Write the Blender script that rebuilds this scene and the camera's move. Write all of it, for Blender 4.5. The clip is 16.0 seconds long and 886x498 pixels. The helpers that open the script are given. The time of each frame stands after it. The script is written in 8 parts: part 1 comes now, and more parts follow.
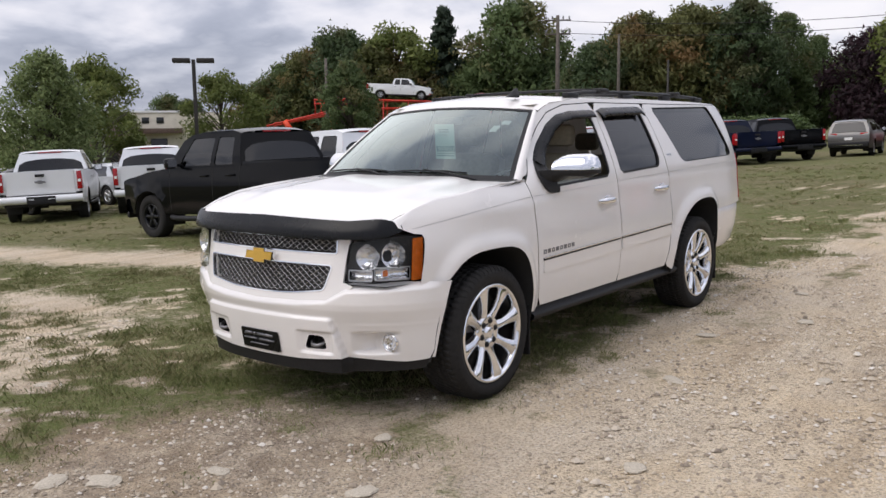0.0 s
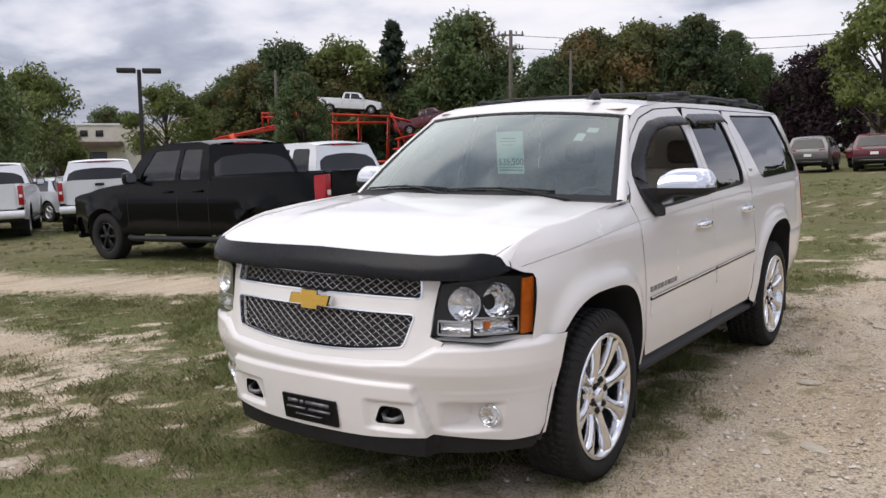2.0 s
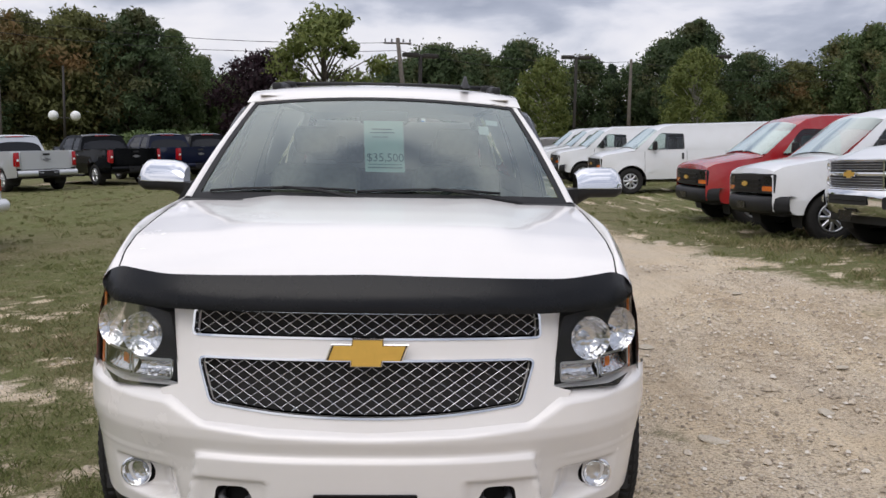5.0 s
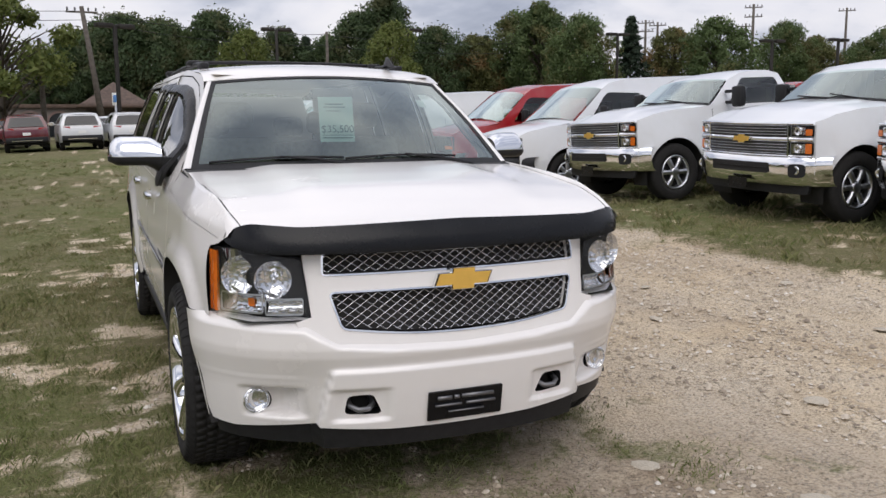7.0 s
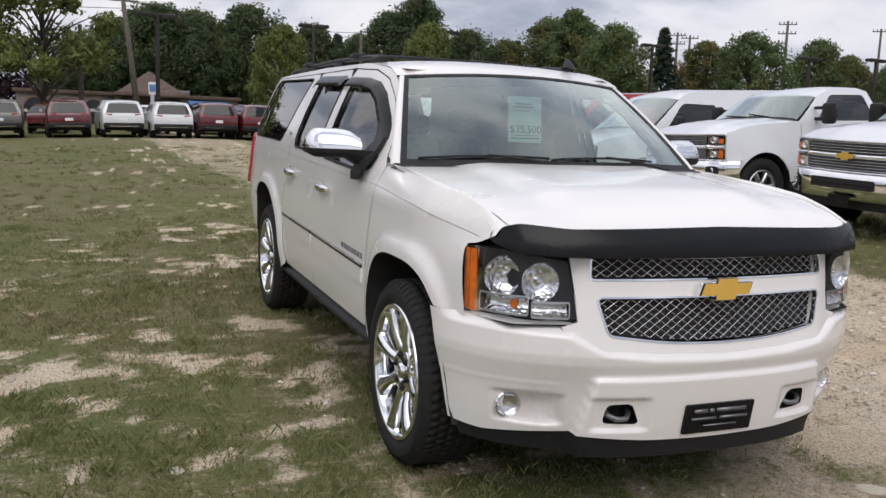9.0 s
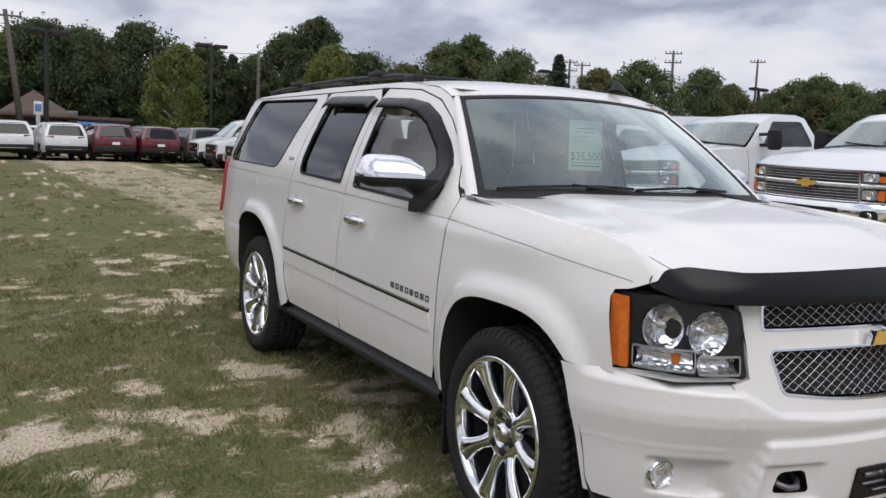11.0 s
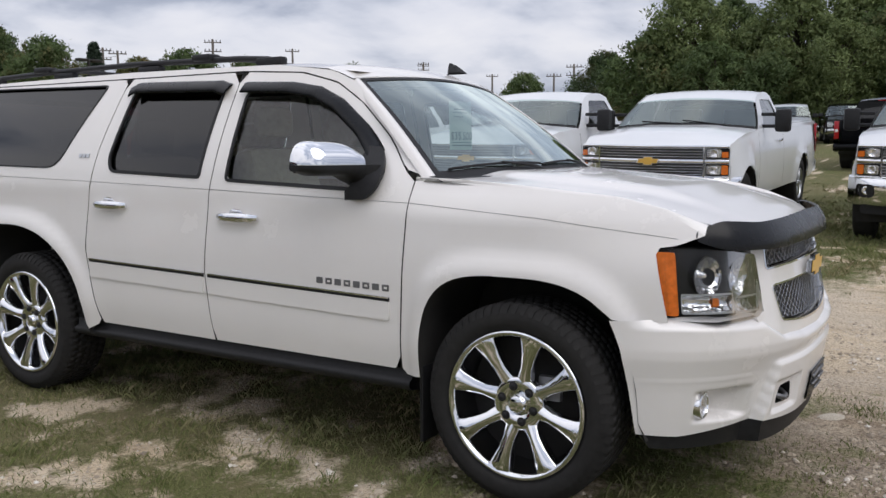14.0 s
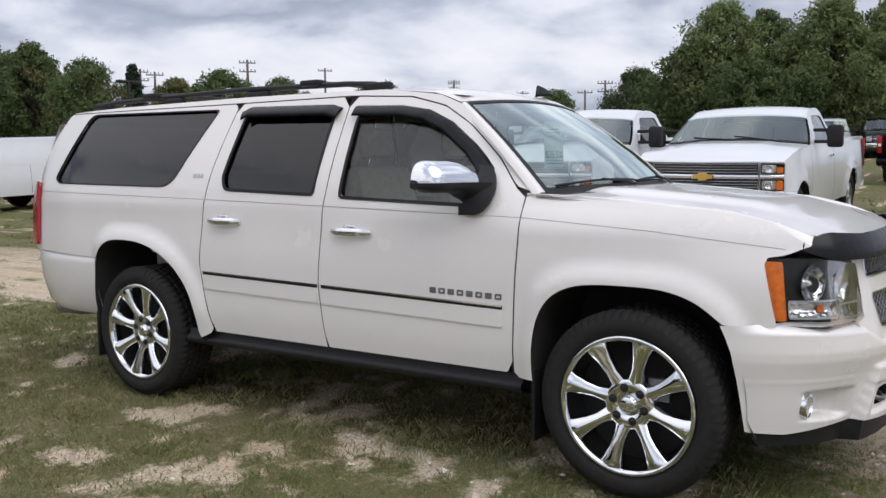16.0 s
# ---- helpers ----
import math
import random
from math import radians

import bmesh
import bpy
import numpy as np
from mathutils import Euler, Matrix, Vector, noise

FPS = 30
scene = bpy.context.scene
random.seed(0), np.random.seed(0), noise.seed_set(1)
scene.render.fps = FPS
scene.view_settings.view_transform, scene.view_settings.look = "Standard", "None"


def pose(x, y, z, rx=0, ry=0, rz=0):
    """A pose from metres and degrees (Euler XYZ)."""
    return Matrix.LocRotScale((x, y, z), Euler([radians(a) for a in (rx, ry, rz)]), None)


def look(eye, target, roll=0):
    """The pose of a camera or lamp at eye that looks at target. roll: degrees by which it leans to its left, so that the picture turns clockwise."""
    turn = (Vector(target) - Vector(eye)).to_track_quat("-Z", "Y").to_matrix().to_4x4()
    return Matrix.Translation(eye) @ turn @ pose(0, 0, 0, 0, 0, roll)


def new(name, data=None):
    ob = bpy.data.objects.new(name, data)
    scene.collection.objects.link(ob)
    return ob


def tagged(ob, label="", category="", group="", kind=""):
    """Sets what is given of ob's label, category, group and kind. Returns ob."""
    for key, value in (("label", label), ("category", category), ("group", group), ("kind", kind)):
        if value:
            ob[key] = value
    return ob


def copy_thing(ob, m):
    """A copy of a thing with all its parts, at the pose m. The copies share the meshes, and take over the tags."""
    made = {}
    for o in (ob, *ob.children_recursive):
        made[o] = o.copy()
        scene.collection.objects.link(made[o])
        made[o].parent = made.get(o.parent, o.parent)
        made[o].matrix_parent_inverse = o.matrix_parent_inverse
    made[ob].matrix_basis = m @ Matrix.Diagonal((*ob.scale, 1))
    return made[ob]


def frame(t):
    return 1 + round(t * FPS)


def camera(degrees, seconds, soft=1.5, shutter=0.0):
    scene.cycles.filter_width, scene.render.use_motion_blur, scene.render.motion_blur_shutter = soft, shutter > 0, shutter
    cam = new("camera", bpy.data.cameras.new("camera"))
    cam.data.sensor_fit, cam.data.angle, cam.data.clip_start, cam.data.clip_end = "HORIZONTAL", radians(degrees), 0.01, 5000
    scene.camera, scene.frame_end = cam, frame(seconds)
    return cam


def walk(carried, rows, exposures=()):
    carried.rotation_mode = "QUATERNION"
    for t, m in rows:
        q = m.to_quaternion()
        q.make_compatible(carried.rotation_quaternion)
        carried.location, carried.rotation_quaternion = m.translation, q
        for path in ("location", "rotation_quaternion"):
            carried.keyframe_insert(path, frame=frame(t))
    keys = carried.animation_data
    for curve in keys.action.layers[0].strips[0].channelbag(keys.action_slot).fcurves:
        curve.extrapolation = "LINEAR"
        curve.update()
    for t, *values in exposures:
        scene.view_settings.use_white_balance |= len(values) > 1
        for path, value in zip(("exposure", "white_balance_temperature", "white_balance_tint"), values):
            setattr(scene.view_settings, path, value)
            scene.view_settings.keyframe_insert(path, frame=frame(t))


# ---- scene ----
cam = camera(53.6, 16.0)
PATH = [
    (0, (3.919, -4.232, 1.607), (2.7, -2.669, 1.341), -0.8),
    (0.5, (3.654, -4.044, 1.611), (2.414, -2.489, 1.4), -0.3),
    (1, (3.299, -3.933, 1.629), (2.061, -2.375, 1.43), -0.3),
    (1.5, (2.974, -3.818, 1.602), (1.76, -2.244, 1.38), -1.1),
    (2, (2.617, -3.743, 1.577), (1.502, -2.1, 1.344), -0.5),
    (2.5, (2.208, -3.764, 1.567), (1.263, -2.02, 1.309), -0.5),
    (3, (1.826, -3.745, 1.535), (0.966, -1.957, 1.277), -1.7),
    (3.5, (1.409, -3.693, 1.537), (0.643, -1.86, 1.303), -1.2),
    (4, (0.958, -3.679, 1.544), (0.353, -1.787, 1.312), -1.1),
    (4.5, (0.54, -3.569, 1.528), (0.266, -1.601, 1.301), -0.2),
    (5, (0.105, -3.518, 1.531), (0.195, -1.533, 1.303), 1.1),
    (5.2, (-0.083, -3.562, 1.539), (0.117, -1.585, 1.309), 1.4),
    (7.3, (-1.514, -4.05, 1.51), (-0.716, -2.237, 1.232), -0.0),
    (7.5, (-1.617, -4.075, 1.508), (-0.8, -2.268, 1.247), 0.4),
    (8, (-1.893, -4.034, 1.48), (-1.06, -2.233, 1.231), 0.7),
    (8.5, (-2.127, -3.856, 1.472), (-1.334, -2.038, 1.211), 1.5),
    (9, (-2.198, -3.56, 1.485), (-1.466, -1.719, 1.206), 2.2),
    (9.2, (-2.242, -3.465, 1.494), (-1.512, -1.624, 1.218), 2.3),
    (11.3, (-2.881, -2.632, 1.449), (-1.858, -0.923, 1.262), 2.6),
    (11.5, (-2.973, -2.54, 1.439), (-1.906, -0.856, 1.28), 2.6),
    (12, (-3.212, -2.269, 1.441), (-2.078, -0.628, 1.302), 2.0),
    (12.5, (-3.324, -1.91, 1.433), (-2.143, -0.301, 1.3), 1.1),
    (13, (-3.509, -1.667, 1.434), (-2.175, -0.182, 1.307), 0.5),
    (13.5, (-3.739, -1.548, 1.422), (-2.184, -0.302, 1.248), -0.3),
    (14, (-3.981, -1.553, 1.403), (-2.297, -0.498, 1.181), -0.4),
    (14.5, (-4.193, -1.535, 1.404), (-2.451, -0.579, 1.181), -0.4),
    (15, (-4.361, -1.439, 1.409), (-2.6, -0.514, 1.207), -1.4),
    (15.5, (-4.446, -1.404, 1.411), (-2.73, -0.393, 1.226), -1.3),
    (16, (-4.408, -1.39, 1.412), (-2.755, -0.277, 1.229), -0.8),
]
walk(cam, [(t, look(eye, target, roll)) for t, eye, target, roll in PATH], exposures=[(0.0, 0.44, 6550, 13), (3.5, 0.40, 6550, 13), (5.0, 0.32, 6500, 12), (8.5, 0.33, 6550, 12), (11.5, 0.22, 6400, 11), (13.0, 0.20, 6400, 11), (16.0, 0.38, 6380, 11)])
SLOPE_X, SLOPE_Y = 0.040, 0.012

# ---- daylight: broken overcast with a soft high sun ----
SUN_AZ, SUN_EL = radians(200), radians(52)
world = bpy.data.worlds.new("sky")
scene.world = world
world.use_nodes = True
wn, wl = world.node_tree.nodes, world.node_tree.links
wn.clear()
w_out, w_bg = wn.new("ShaderNodeOutputWorld"), wn.new("ShaderNodeBackground")
w_sky = wn.new("ShaderNodeTexSky")
w_sky.sky_type, w_sky.sun_disc = "NISHITA", False
w_sky.sun_elevation, w_sky.sun_rotation = SUN_EL, SUN_AZ
w_tc, w_sep = wn.new("ShaderNodeTexCoord"), wn.new("ShaderNodeSeparateXYZ")
wl.new(w_tc.outputs["Generated"], w_sep.inputs[0])


def w_math(op, a, b):
    n = wn.new("ShaderNodeMath")
    n.operation = op
    for sock, v in zip(n.inputs, (a, b)):
        if isinstance(v, (int, float)):
            sock.default_value = v
        else:
            wl.new(v, sock)
    return n.outputs[0]


def w_noise(vec, scale, detail, rough, dist=0.0):
    n = wn.new("ShaderNodeTexNoise")
    wl.new(vec, n.inputs["Vector"])
    n.inputs["Scale"].default_value, n.inputs["Detail"].default_value = scale, detail
    n.inputs["Roughness"].default_value, n.inputs["Distortion"].default_value = rough, dist
    return n.outputs["Fac"]


def w_ramp(fac, stops):
    n = wn.new("ShaderNodeValToRGB")
    el = n.color_ramp.elements
    while len(el) < len(stops):
        el.new(0.5)
    for e, (p, c) in zip(el, stops):
        e.position, e.color = p, (*c, 1)
    wl.new(fac, n.inputs[0])
    return n.outputs[0]


# cloud layer: the sky direction is projected on a flat deck so that clouds flatten towards the horizon
up = w_math("MAXIMUM", w_sep.outputs["Z"], 0.0)
den = w_math("ADD", up, 0.32)
w_comb = wn.new("ShaderNodeCombineXYZ")
wl.new(w_math("DIVIDE", w_sep.outputs["X"], den), w_comb.inputs[0])
wl.new(w_math("DIVIDE", w_sep.outputs["Y"], den), w_comb.inputs[1])
wl.new(w_math("MULTIPLY", up, 2.4), w_comb.inputs[2])
cl_big = w_noise(w_comb.outputs[0], 0.85, 5, 0.50, 0.1)
cl_mid = w_noise(w_comb.outputs[0], 2.4, 6, 0.52, 0.2)
cl = w_math("ADD", w_math("MULTIPLY", cl_big, 0.62), w_math("MULTIPLY", cl_mid, 0.38))
cl = w_math("ADD", w_math("MULTIPLY", w_math("SUBTRACT", cl, 0.5), 2.7), 0.525)
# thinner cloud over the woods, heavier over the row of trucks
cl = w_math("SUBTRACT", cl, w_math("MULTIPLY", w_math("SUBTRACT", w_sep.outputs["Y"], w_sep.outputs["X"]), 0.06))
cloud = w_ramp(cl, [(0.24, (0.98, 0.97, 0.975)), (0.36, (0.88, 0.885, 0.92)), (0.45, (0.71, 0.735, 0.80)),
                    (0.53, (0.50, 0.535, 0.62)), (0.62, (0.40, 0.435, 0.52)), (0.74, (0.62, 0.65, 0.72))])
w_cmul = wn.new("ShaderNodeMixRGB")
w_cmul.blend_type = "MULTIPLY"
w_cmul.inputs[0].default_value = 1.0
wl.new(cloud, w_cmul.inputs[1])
# an overcast sky is brightest overhead
zen = w_math("ADD", w_math("MULTIPLY", w_math("POWER", up, 1.3), 5.0), 7.0)
w_zen = wn.new("ShaderNodeCombineXYZ")
wl.new(zen, w_zen.inputs[0])
wl.new(zen, w_zen.inputs[1])
wl.new(w_math("MULTIPLY", zen, 1.035), w_zen.inputs[2])
wl.new(w_zen.outputs[0], w_cmul.inputs[2])
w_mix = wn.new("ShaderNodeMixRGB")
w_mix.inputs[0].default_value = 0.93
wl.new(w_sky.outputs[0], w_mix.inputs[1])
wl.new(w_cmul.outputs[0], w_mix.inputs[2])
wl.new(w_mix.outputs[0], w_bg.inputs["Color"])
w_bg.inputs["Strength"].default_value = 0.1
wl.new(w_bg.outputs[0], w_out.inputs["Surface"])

sun_data = bpy.data.lights.new("sun", "SUN")
sun_data.energy, sun_data.angle, sun_data.color = 1.15, radians(55), (1.0, 0.955, 0.90)
sun = new("sun", sun_data)
sun.matrix_world = look((0, 0, 30), Vector((0, 0, 30)) - Vector((math.sin(SUN_AZ) * math.cos(SUN_EL), math.cos(SUN_AZ) * math.cos(SUN_EL), math.sin(SUN_EL))))

# ---- materials ----
class Nodes:
    """Short hand for building one node material."""

    def __init__(self, name):
        self.mat = bpy.data.materials.new(name)
        self.mat.use_nodes = True
        self.tree = self.mat.node_tree
        self.bsdf = self.tree.nodes["Principled BSDF"]
        self.out = self.tree.nodes["Material Output"]

    def put(self, sock, v):
        if isinstance(v, bpy.types.NodeSocket):
            self.tree.links.new(v, sock)
        elif isinstance(v, (tuple, list)) and len(v) == 3 and sock.type == "RGBA":
            sock.default_value = (*v, 1)
        else:
            sock.default_value = v

    def node(self, kind, **kw):
        n = self.tree.nodes.new(kind)
        for k, v in kw.items():
            self.put(n.inputs[k], v)
        return n

    def coord(self, which="Object"):
        return self.node("ShaderNodeTexCoord").outputs[which]

    def noise(self, scale, detail=4.0, rough=0.55, vec=None, dist=0.0):
        return self.node("ShaderNodeTexNoise", Vector=vec or self.coord(), Scale=scale, Detail=detail, Roughness=rough, Distortion=dist).outputs["Fac"]

    def ramp(self, fac, *stops):
        n = self.node("ShaderNodeValToRGB", Fac=fac)
        el = n.color_ramp.elements
        while len(el) < len(stops):
            el.new(0.5)
        for e, (p, c) in zip(el, stops):
            e.position, e.color = p, ((c, c, c, 1) if isinstance(c, (int, float)) else (*c, 1))
        return n.outputs["Color"]

    def mix(self, fac, a, b, blend="MIX"):
        n = self.tree.nodes.new("ShaderNodeMixRGB")
        n.blend_type = blend
        self.put(n.inputs[0], fac)
        self.put(n.inputs[1], a)
        self.put(n.inputs[2], b)
        return n.outputs[0]

    def math(self, op, a, b=0.0):
        n = self.tree.nodes.new("ShaderNodeMath")
        n.operation = op
        self.put(n.inputs[0], a)
        self.put(n.inputs[1], b)
        return n.outputs[0]

    def bump(self, height, strength, distance):
        n = self.node("ShaderNodeBump", Height=height, Strength=strength, Distance=distance)
        self.put(self.bsdf.inputs["Normal"], n.outputs[0])

    def set(self, **kw):
        for k, v in kw.items():
            self.put(self.bsdf.inputs[k.replace("_", " ")], v)
        return self


def car_paint(name, colour, rough=0.28, dust=0.25, flake=0.0, dust_colour=(0.42, 0.36, 0.27), coat=0.8, spec=0.5):
    m = Nodes(name)
    d = m.math("MULTIPLY", m.ramp(m.noise(2.2, 6, 0.65), (0.45, 0.0), (0.75, 1.0)), dust)
    base = m.mix(m.noise(0.7, 3), colour, tuple(min(1, c * 1.06) for c in colour))
    m.set(Base_Color=m.mix(d, base, dust_colour), Roughness=m.math("ADD", m.math("MULTIPLY", d, 0.35), rough), Coat_Weight=coat, Coat_Roughness=0.05, Metallic=flake, Specular_IOR_Level=spec)
    m.bump(m.noise(9.0, 2), 0.012, 0.02)
    return m.mat


def plain(name, colour, rough=0.5, metal=0.0, var=0.18, scale=14.0, bump=0.05, coat=0.0, spec=0.5):
    m = Nodes(name)
    lo, hi = tuple(c * (1 - var) for c in colour), tuple(min(1, c * (1 + var)) for c in colour)
    n = m.noise(scale, 6, 0.6)
    m.set(Base_Color=m.ramp(n, (0.3, lo), (0.7, hi)), Roughness=m.math("ADD", m.math("MULTIPLY", n, 0.12), rough - 0.06), Metallic=metal, Coat_Weight=coat, Specular_IOR_Level=spec)
    m.bump(m.noise(scale * 6, 3), bump, 0.004)
    return m.mat


def glass(name, tint, rough=0.02, alpha=0.5, shade=(1, 1, 1)):
    """A pane: gloss over a tinted see-through body."""
    m = Nodes(name)
    m.tree.nodes.remove(m.bsdf)
    see = m.node("ShaderNodeBsdfTransparent", Color=tint)
    shine = m.node("ShaderNodeBsdfGlossy", Color=shade, Roughness=m.math("MULTIPLY", m.noise(1.6, 4), rough))
    fres = m.node("ShaderNodeFresnel", IOR=1.5)
    boost = m.math("ADD", m.math("MULTIPLY", fres.outputs[0], alpha), 0.0)
    mix = m.node("ShaderNodeMixShader", Fac=m.math("MINIMUM", boost, 0.95))
    m.tree.links.new(see.outputs[0], mix.inputs[1])
    m.tree.links.new(shine.outputs[0], mix.inputs[2])
    m.tree.links.new(mix.outputs[0], m.out.inputs["Surface"])
    return m.mat


def leaf_mat(name, dark, light, brown=None):
    m = Nodes(name)
    info = m.node("ShaderNodeNewGeometry")
    rnd = info.outputs["Random Per Island"]
    col = m.mix(rnd, dark, light)
    if brown:
        col = m.mix(m.ramp(m.noise(0.22, 2), (0.5, 0.0), (0.64, 0.85)), col, brown)
    ob = m.node("ShaderNodeObjectInfo").outputs["Random"]
    col = m.mix(m.math("MULTIPLY", ob, 0.3), col, tuple(c * 0.6 for c in dark))
    m.set(Base_Color=col, Roughness=0.6, Specular_IOR_Level=0.25)
    trans = m.node("ShaderNodeBsdfTranslucent", Color=col)
    mix = m.node("ShaderNodeMixShader", Fac=0.42)
    m.tree.links.new(m.bsdf.outputs[0], mix.inputs[1])
    m.tree.links.new(trans.outputs[0], mix.inputs[2])
    m.tree.links.new(mix.outputs[0], m.out.inputs["Surface"])
    return m.mat


def wood_bark(name, a, b):
    m = Nodes(name)
    m.set(Base_Color=m.ramp(m.noise(5, 6, 0.7), (0.3, a), (0.7, b)), Roughness=0.9)
    m.bump(m.noise(18, 5), 0.5, 0.03)
    return m.mat


M_PEARL = car_paint("pearl_white_paint", (0.775, 0.752, 0.728), 0.26, 0.06, coat=0.7)
M_WHITE = car_paint("white_paint", (0.70, 0.715, 0.73), 0.28, 0.10)
M_BLACK = car_paint("black_paint", (0.0025, 0.0028, 0.0036), 0.08, 0.0, coat=0.0, spec=0.14)
M_BLUE = car_paint("dark_blue_paint", (0.005, 0.008, 0.024), 0.10, 0.0, coat=0.0, spec=0.25)
M_RED = car_paint("red_paint", (0.33, 0.012, 0.016), 0.25, 0.08)
M_MAROON = car_paint("maroon_paint", (0.10, 0.006, 0.014), 0.25, 0.08)
M_SILVER = car_paint("silver_paint", (0.52, 0.54, 0.56), 0.3, 0.08, 0.4)
M_GREY = car_paint("grey_paint", (0.13, 0.125, 0.12), 0.3, 0.1, 0.3)
M_CHROME = plain("chrome", (0.83, 0.84, 0.86), 0.09, 1.0, 0.04, 6, 0.01)
M_SATIN = plain("satin_metal", (0.55, 0.56, 0.58), 0.3, 1.0, 0.1, 12, 0.03)
M_STEEL = plain("grey_steel", (0.22, 0.22, 0.23), 0.5, 0.8, 0.25, 20)
M_TYRE = plain("tyre_rubber", (0.021, 0.0202, 0.0195), 0.8, 0.0, 0.22, 25, 0.25, spec=0.25)
M_TRIM = plain("black_plastic", (0.016, 0.016, 0.017), 0.5, 0.0, 0.25, 30, 0.08, spec=0.28)
M_GLOSSBLACK = plain("smoked_gloss_black", (0.006, 0.0064, 0.0075), 0.27, 0.0, 0.2, 8, 0.02, 0.0, 0.26)
M_UNDER = plain("underbody", (0.018, 0.017, 0.016), 0.9, 0.0, 0.3, 10)
M_GLASS = glass("clear_glass", (0.70, 0.78, 0.74), 0.02, 1.5)
M_SCREEN = glass("windscreen_glass", (0.58, 0.67, 0.64), 0.03, 3.0, (0.90, 1.0, 0.965))
M_TINT = glass("tinted_glass", (0.035, 0.038, 0.040), 0.02, 1.2)
M_LENS = glass("lamp_lens", (0.93, 0.94, 0.95), 0.02, 0.4)
M_AMBER = plain("amber_lens", (0.66, 0.15, 0.015), 0.18, 0.0, 0.2, 40, 0.05, 0.6)
M_TAIL = plain("red_tail_lens", (0.34, 0.006, 0.010), 0.18, 0.0, 0.3, 50, 0.05, 0.15)
M_WIRE = plain("grille_wire", (0.50, 0.51, 0.53), 0.22, 1.0, 0.1, 20, 0.02)
M_LAMP = plain("lamp_reflector", (0.80, 0.82, 0.84), 0.12, 1.0, 0.1, 30, 0.05)
M_GOLD = plain("gold_emblem", (0.80, 0.50, 0.11), 0.32, 0.4, 0.05, 20, 0.02)
m = Nodes("faceted_reflector")
cells = m.node("ShaderNodeTexVoronoi", Vector=m.coord(), Scale=46.0)
m.set(Base_Color=m.mix(cells.outputs["Color"], (0.62, 0.63, 0.65), (0.92, 0.92, 0.93)), Metallic=0.9, Roughness=0.12)
m.bump(m.ramp(cells.outputs["Distance"], (0.0, 0.0), (0.7, 1.0)), 0.35, 0.008)
M_FACET = m.mat
M_TAN = plain("tan_leather", (0.46, 0.41, 0.33), 0.6, 0.0, 0.15, 30, 0.1)
M_DASH = plain("grey_dash", (0.10, 0.10, 0.10), 0.65, 0.0, 0.15, 30, 0.1)
M_PAPER = plain("pale_green_paper", (0.62, 0.84, 0.77), 0.7, 0.0, 0.04, 20, 0.02)
M_INK = plain("green_ink", (0.02, 0.14, 0.12), 0.6)
M_WHITEPAPER = plain("white_paper", (0.8, 0.8, 0.78), 0.7, 0.0, 0.04, 20, 0.02)
M_CARRIER = plain("red_carrier_steel", (0.50, 0.030, 0.015), 0.45, 0.0, 0.3, 3, 0.1)
M_POLEWOOD = wood_bark("pole_wood", (0.075, 0.065, 0.055), (0.15, 0.13, 0.11))
M_BARK = wood_bark("bark", (0.045, 0.035, 0.027), (0.12, 0.10, 0.08))
M_BIRCH = wood_bark("pale_bark", (0.30, 0.28, 0.25), (0.55, 0.53, 0.48))
M_BRONZE = plain("bronze_lamp_metal", (0.03, 0.026, 0.022), 0.55, 0.3, 0.3, 6)
M_LEAF = [leaf_mat("leaves_green", (0.070, 0.110, 0.040), (0.150, 0.205, 0.078), (0.20, 0.165, 0.07)),
          leaf_mat("leaves_deep", (0.050, 0.082, 0.036), (0.108, 0.155, 0.066), (0.14, 0.13, 0.058)),
          leaf_mat("leaves_turning", (0.098, 0.108, 0.040), (0.195, 0.205, 0.074), (0.235, 0.130, 0.055)),
          leaf_mat("leaves_bright", (0.100, 0.135, 0.034), (0.215, 0.245, 0.072)),
          leaf_mat("leaves_conifer", (0.030, 0.050, 0.032), (0.060, 0.088, 0.055)),
          # paler olive leaves, with skylight on the woods' edge put into the colour
          leaf_mat("leaves_sunlit", (0.120, 0.165, 0.060), (0.230, 0.280, 0.110)),
          leaf_mat("leaves_purple", (0.0161, 0.00966, 0.0129), (0.0451, 0.0225, 0.029))]

# ---- mesh helpers ----
def finish(name, bm, mat, parent=None, label="", sharp=38.0, smooth=True, kind=""):
    """Link a bmesh as one mesh object; parts go under their parent."""
    for f in bm.faces:
        f.smooth = smooth
    lim = radians(sharp)
    for e in bm.edges:
        if len(e.link_faces) == 2 and e.calc_face_angle(0) > lim:
            e.smooth = False
    me = bpy.data.meshes.new(name)
    bm.to_mesh(me)
    bm.free()
    me.materials.append(mat)
    ob = new(name, me)
    if parent:
        ob.parent = parent
    return tagged(ob, label=label, kind=kind)


def part(name, bm, mat, parent, label="", sharp=38.0, smooth=True):
    return finish(name, bm, mat, parent, label, sharp, smooth)


def thing(name, label, category, group="", m=None):
    ob = new(name)
    ob.empty_display_size = 0.2
    if m:
        ob.matrix_basis = m
    return tagged(ob, label, category, group)


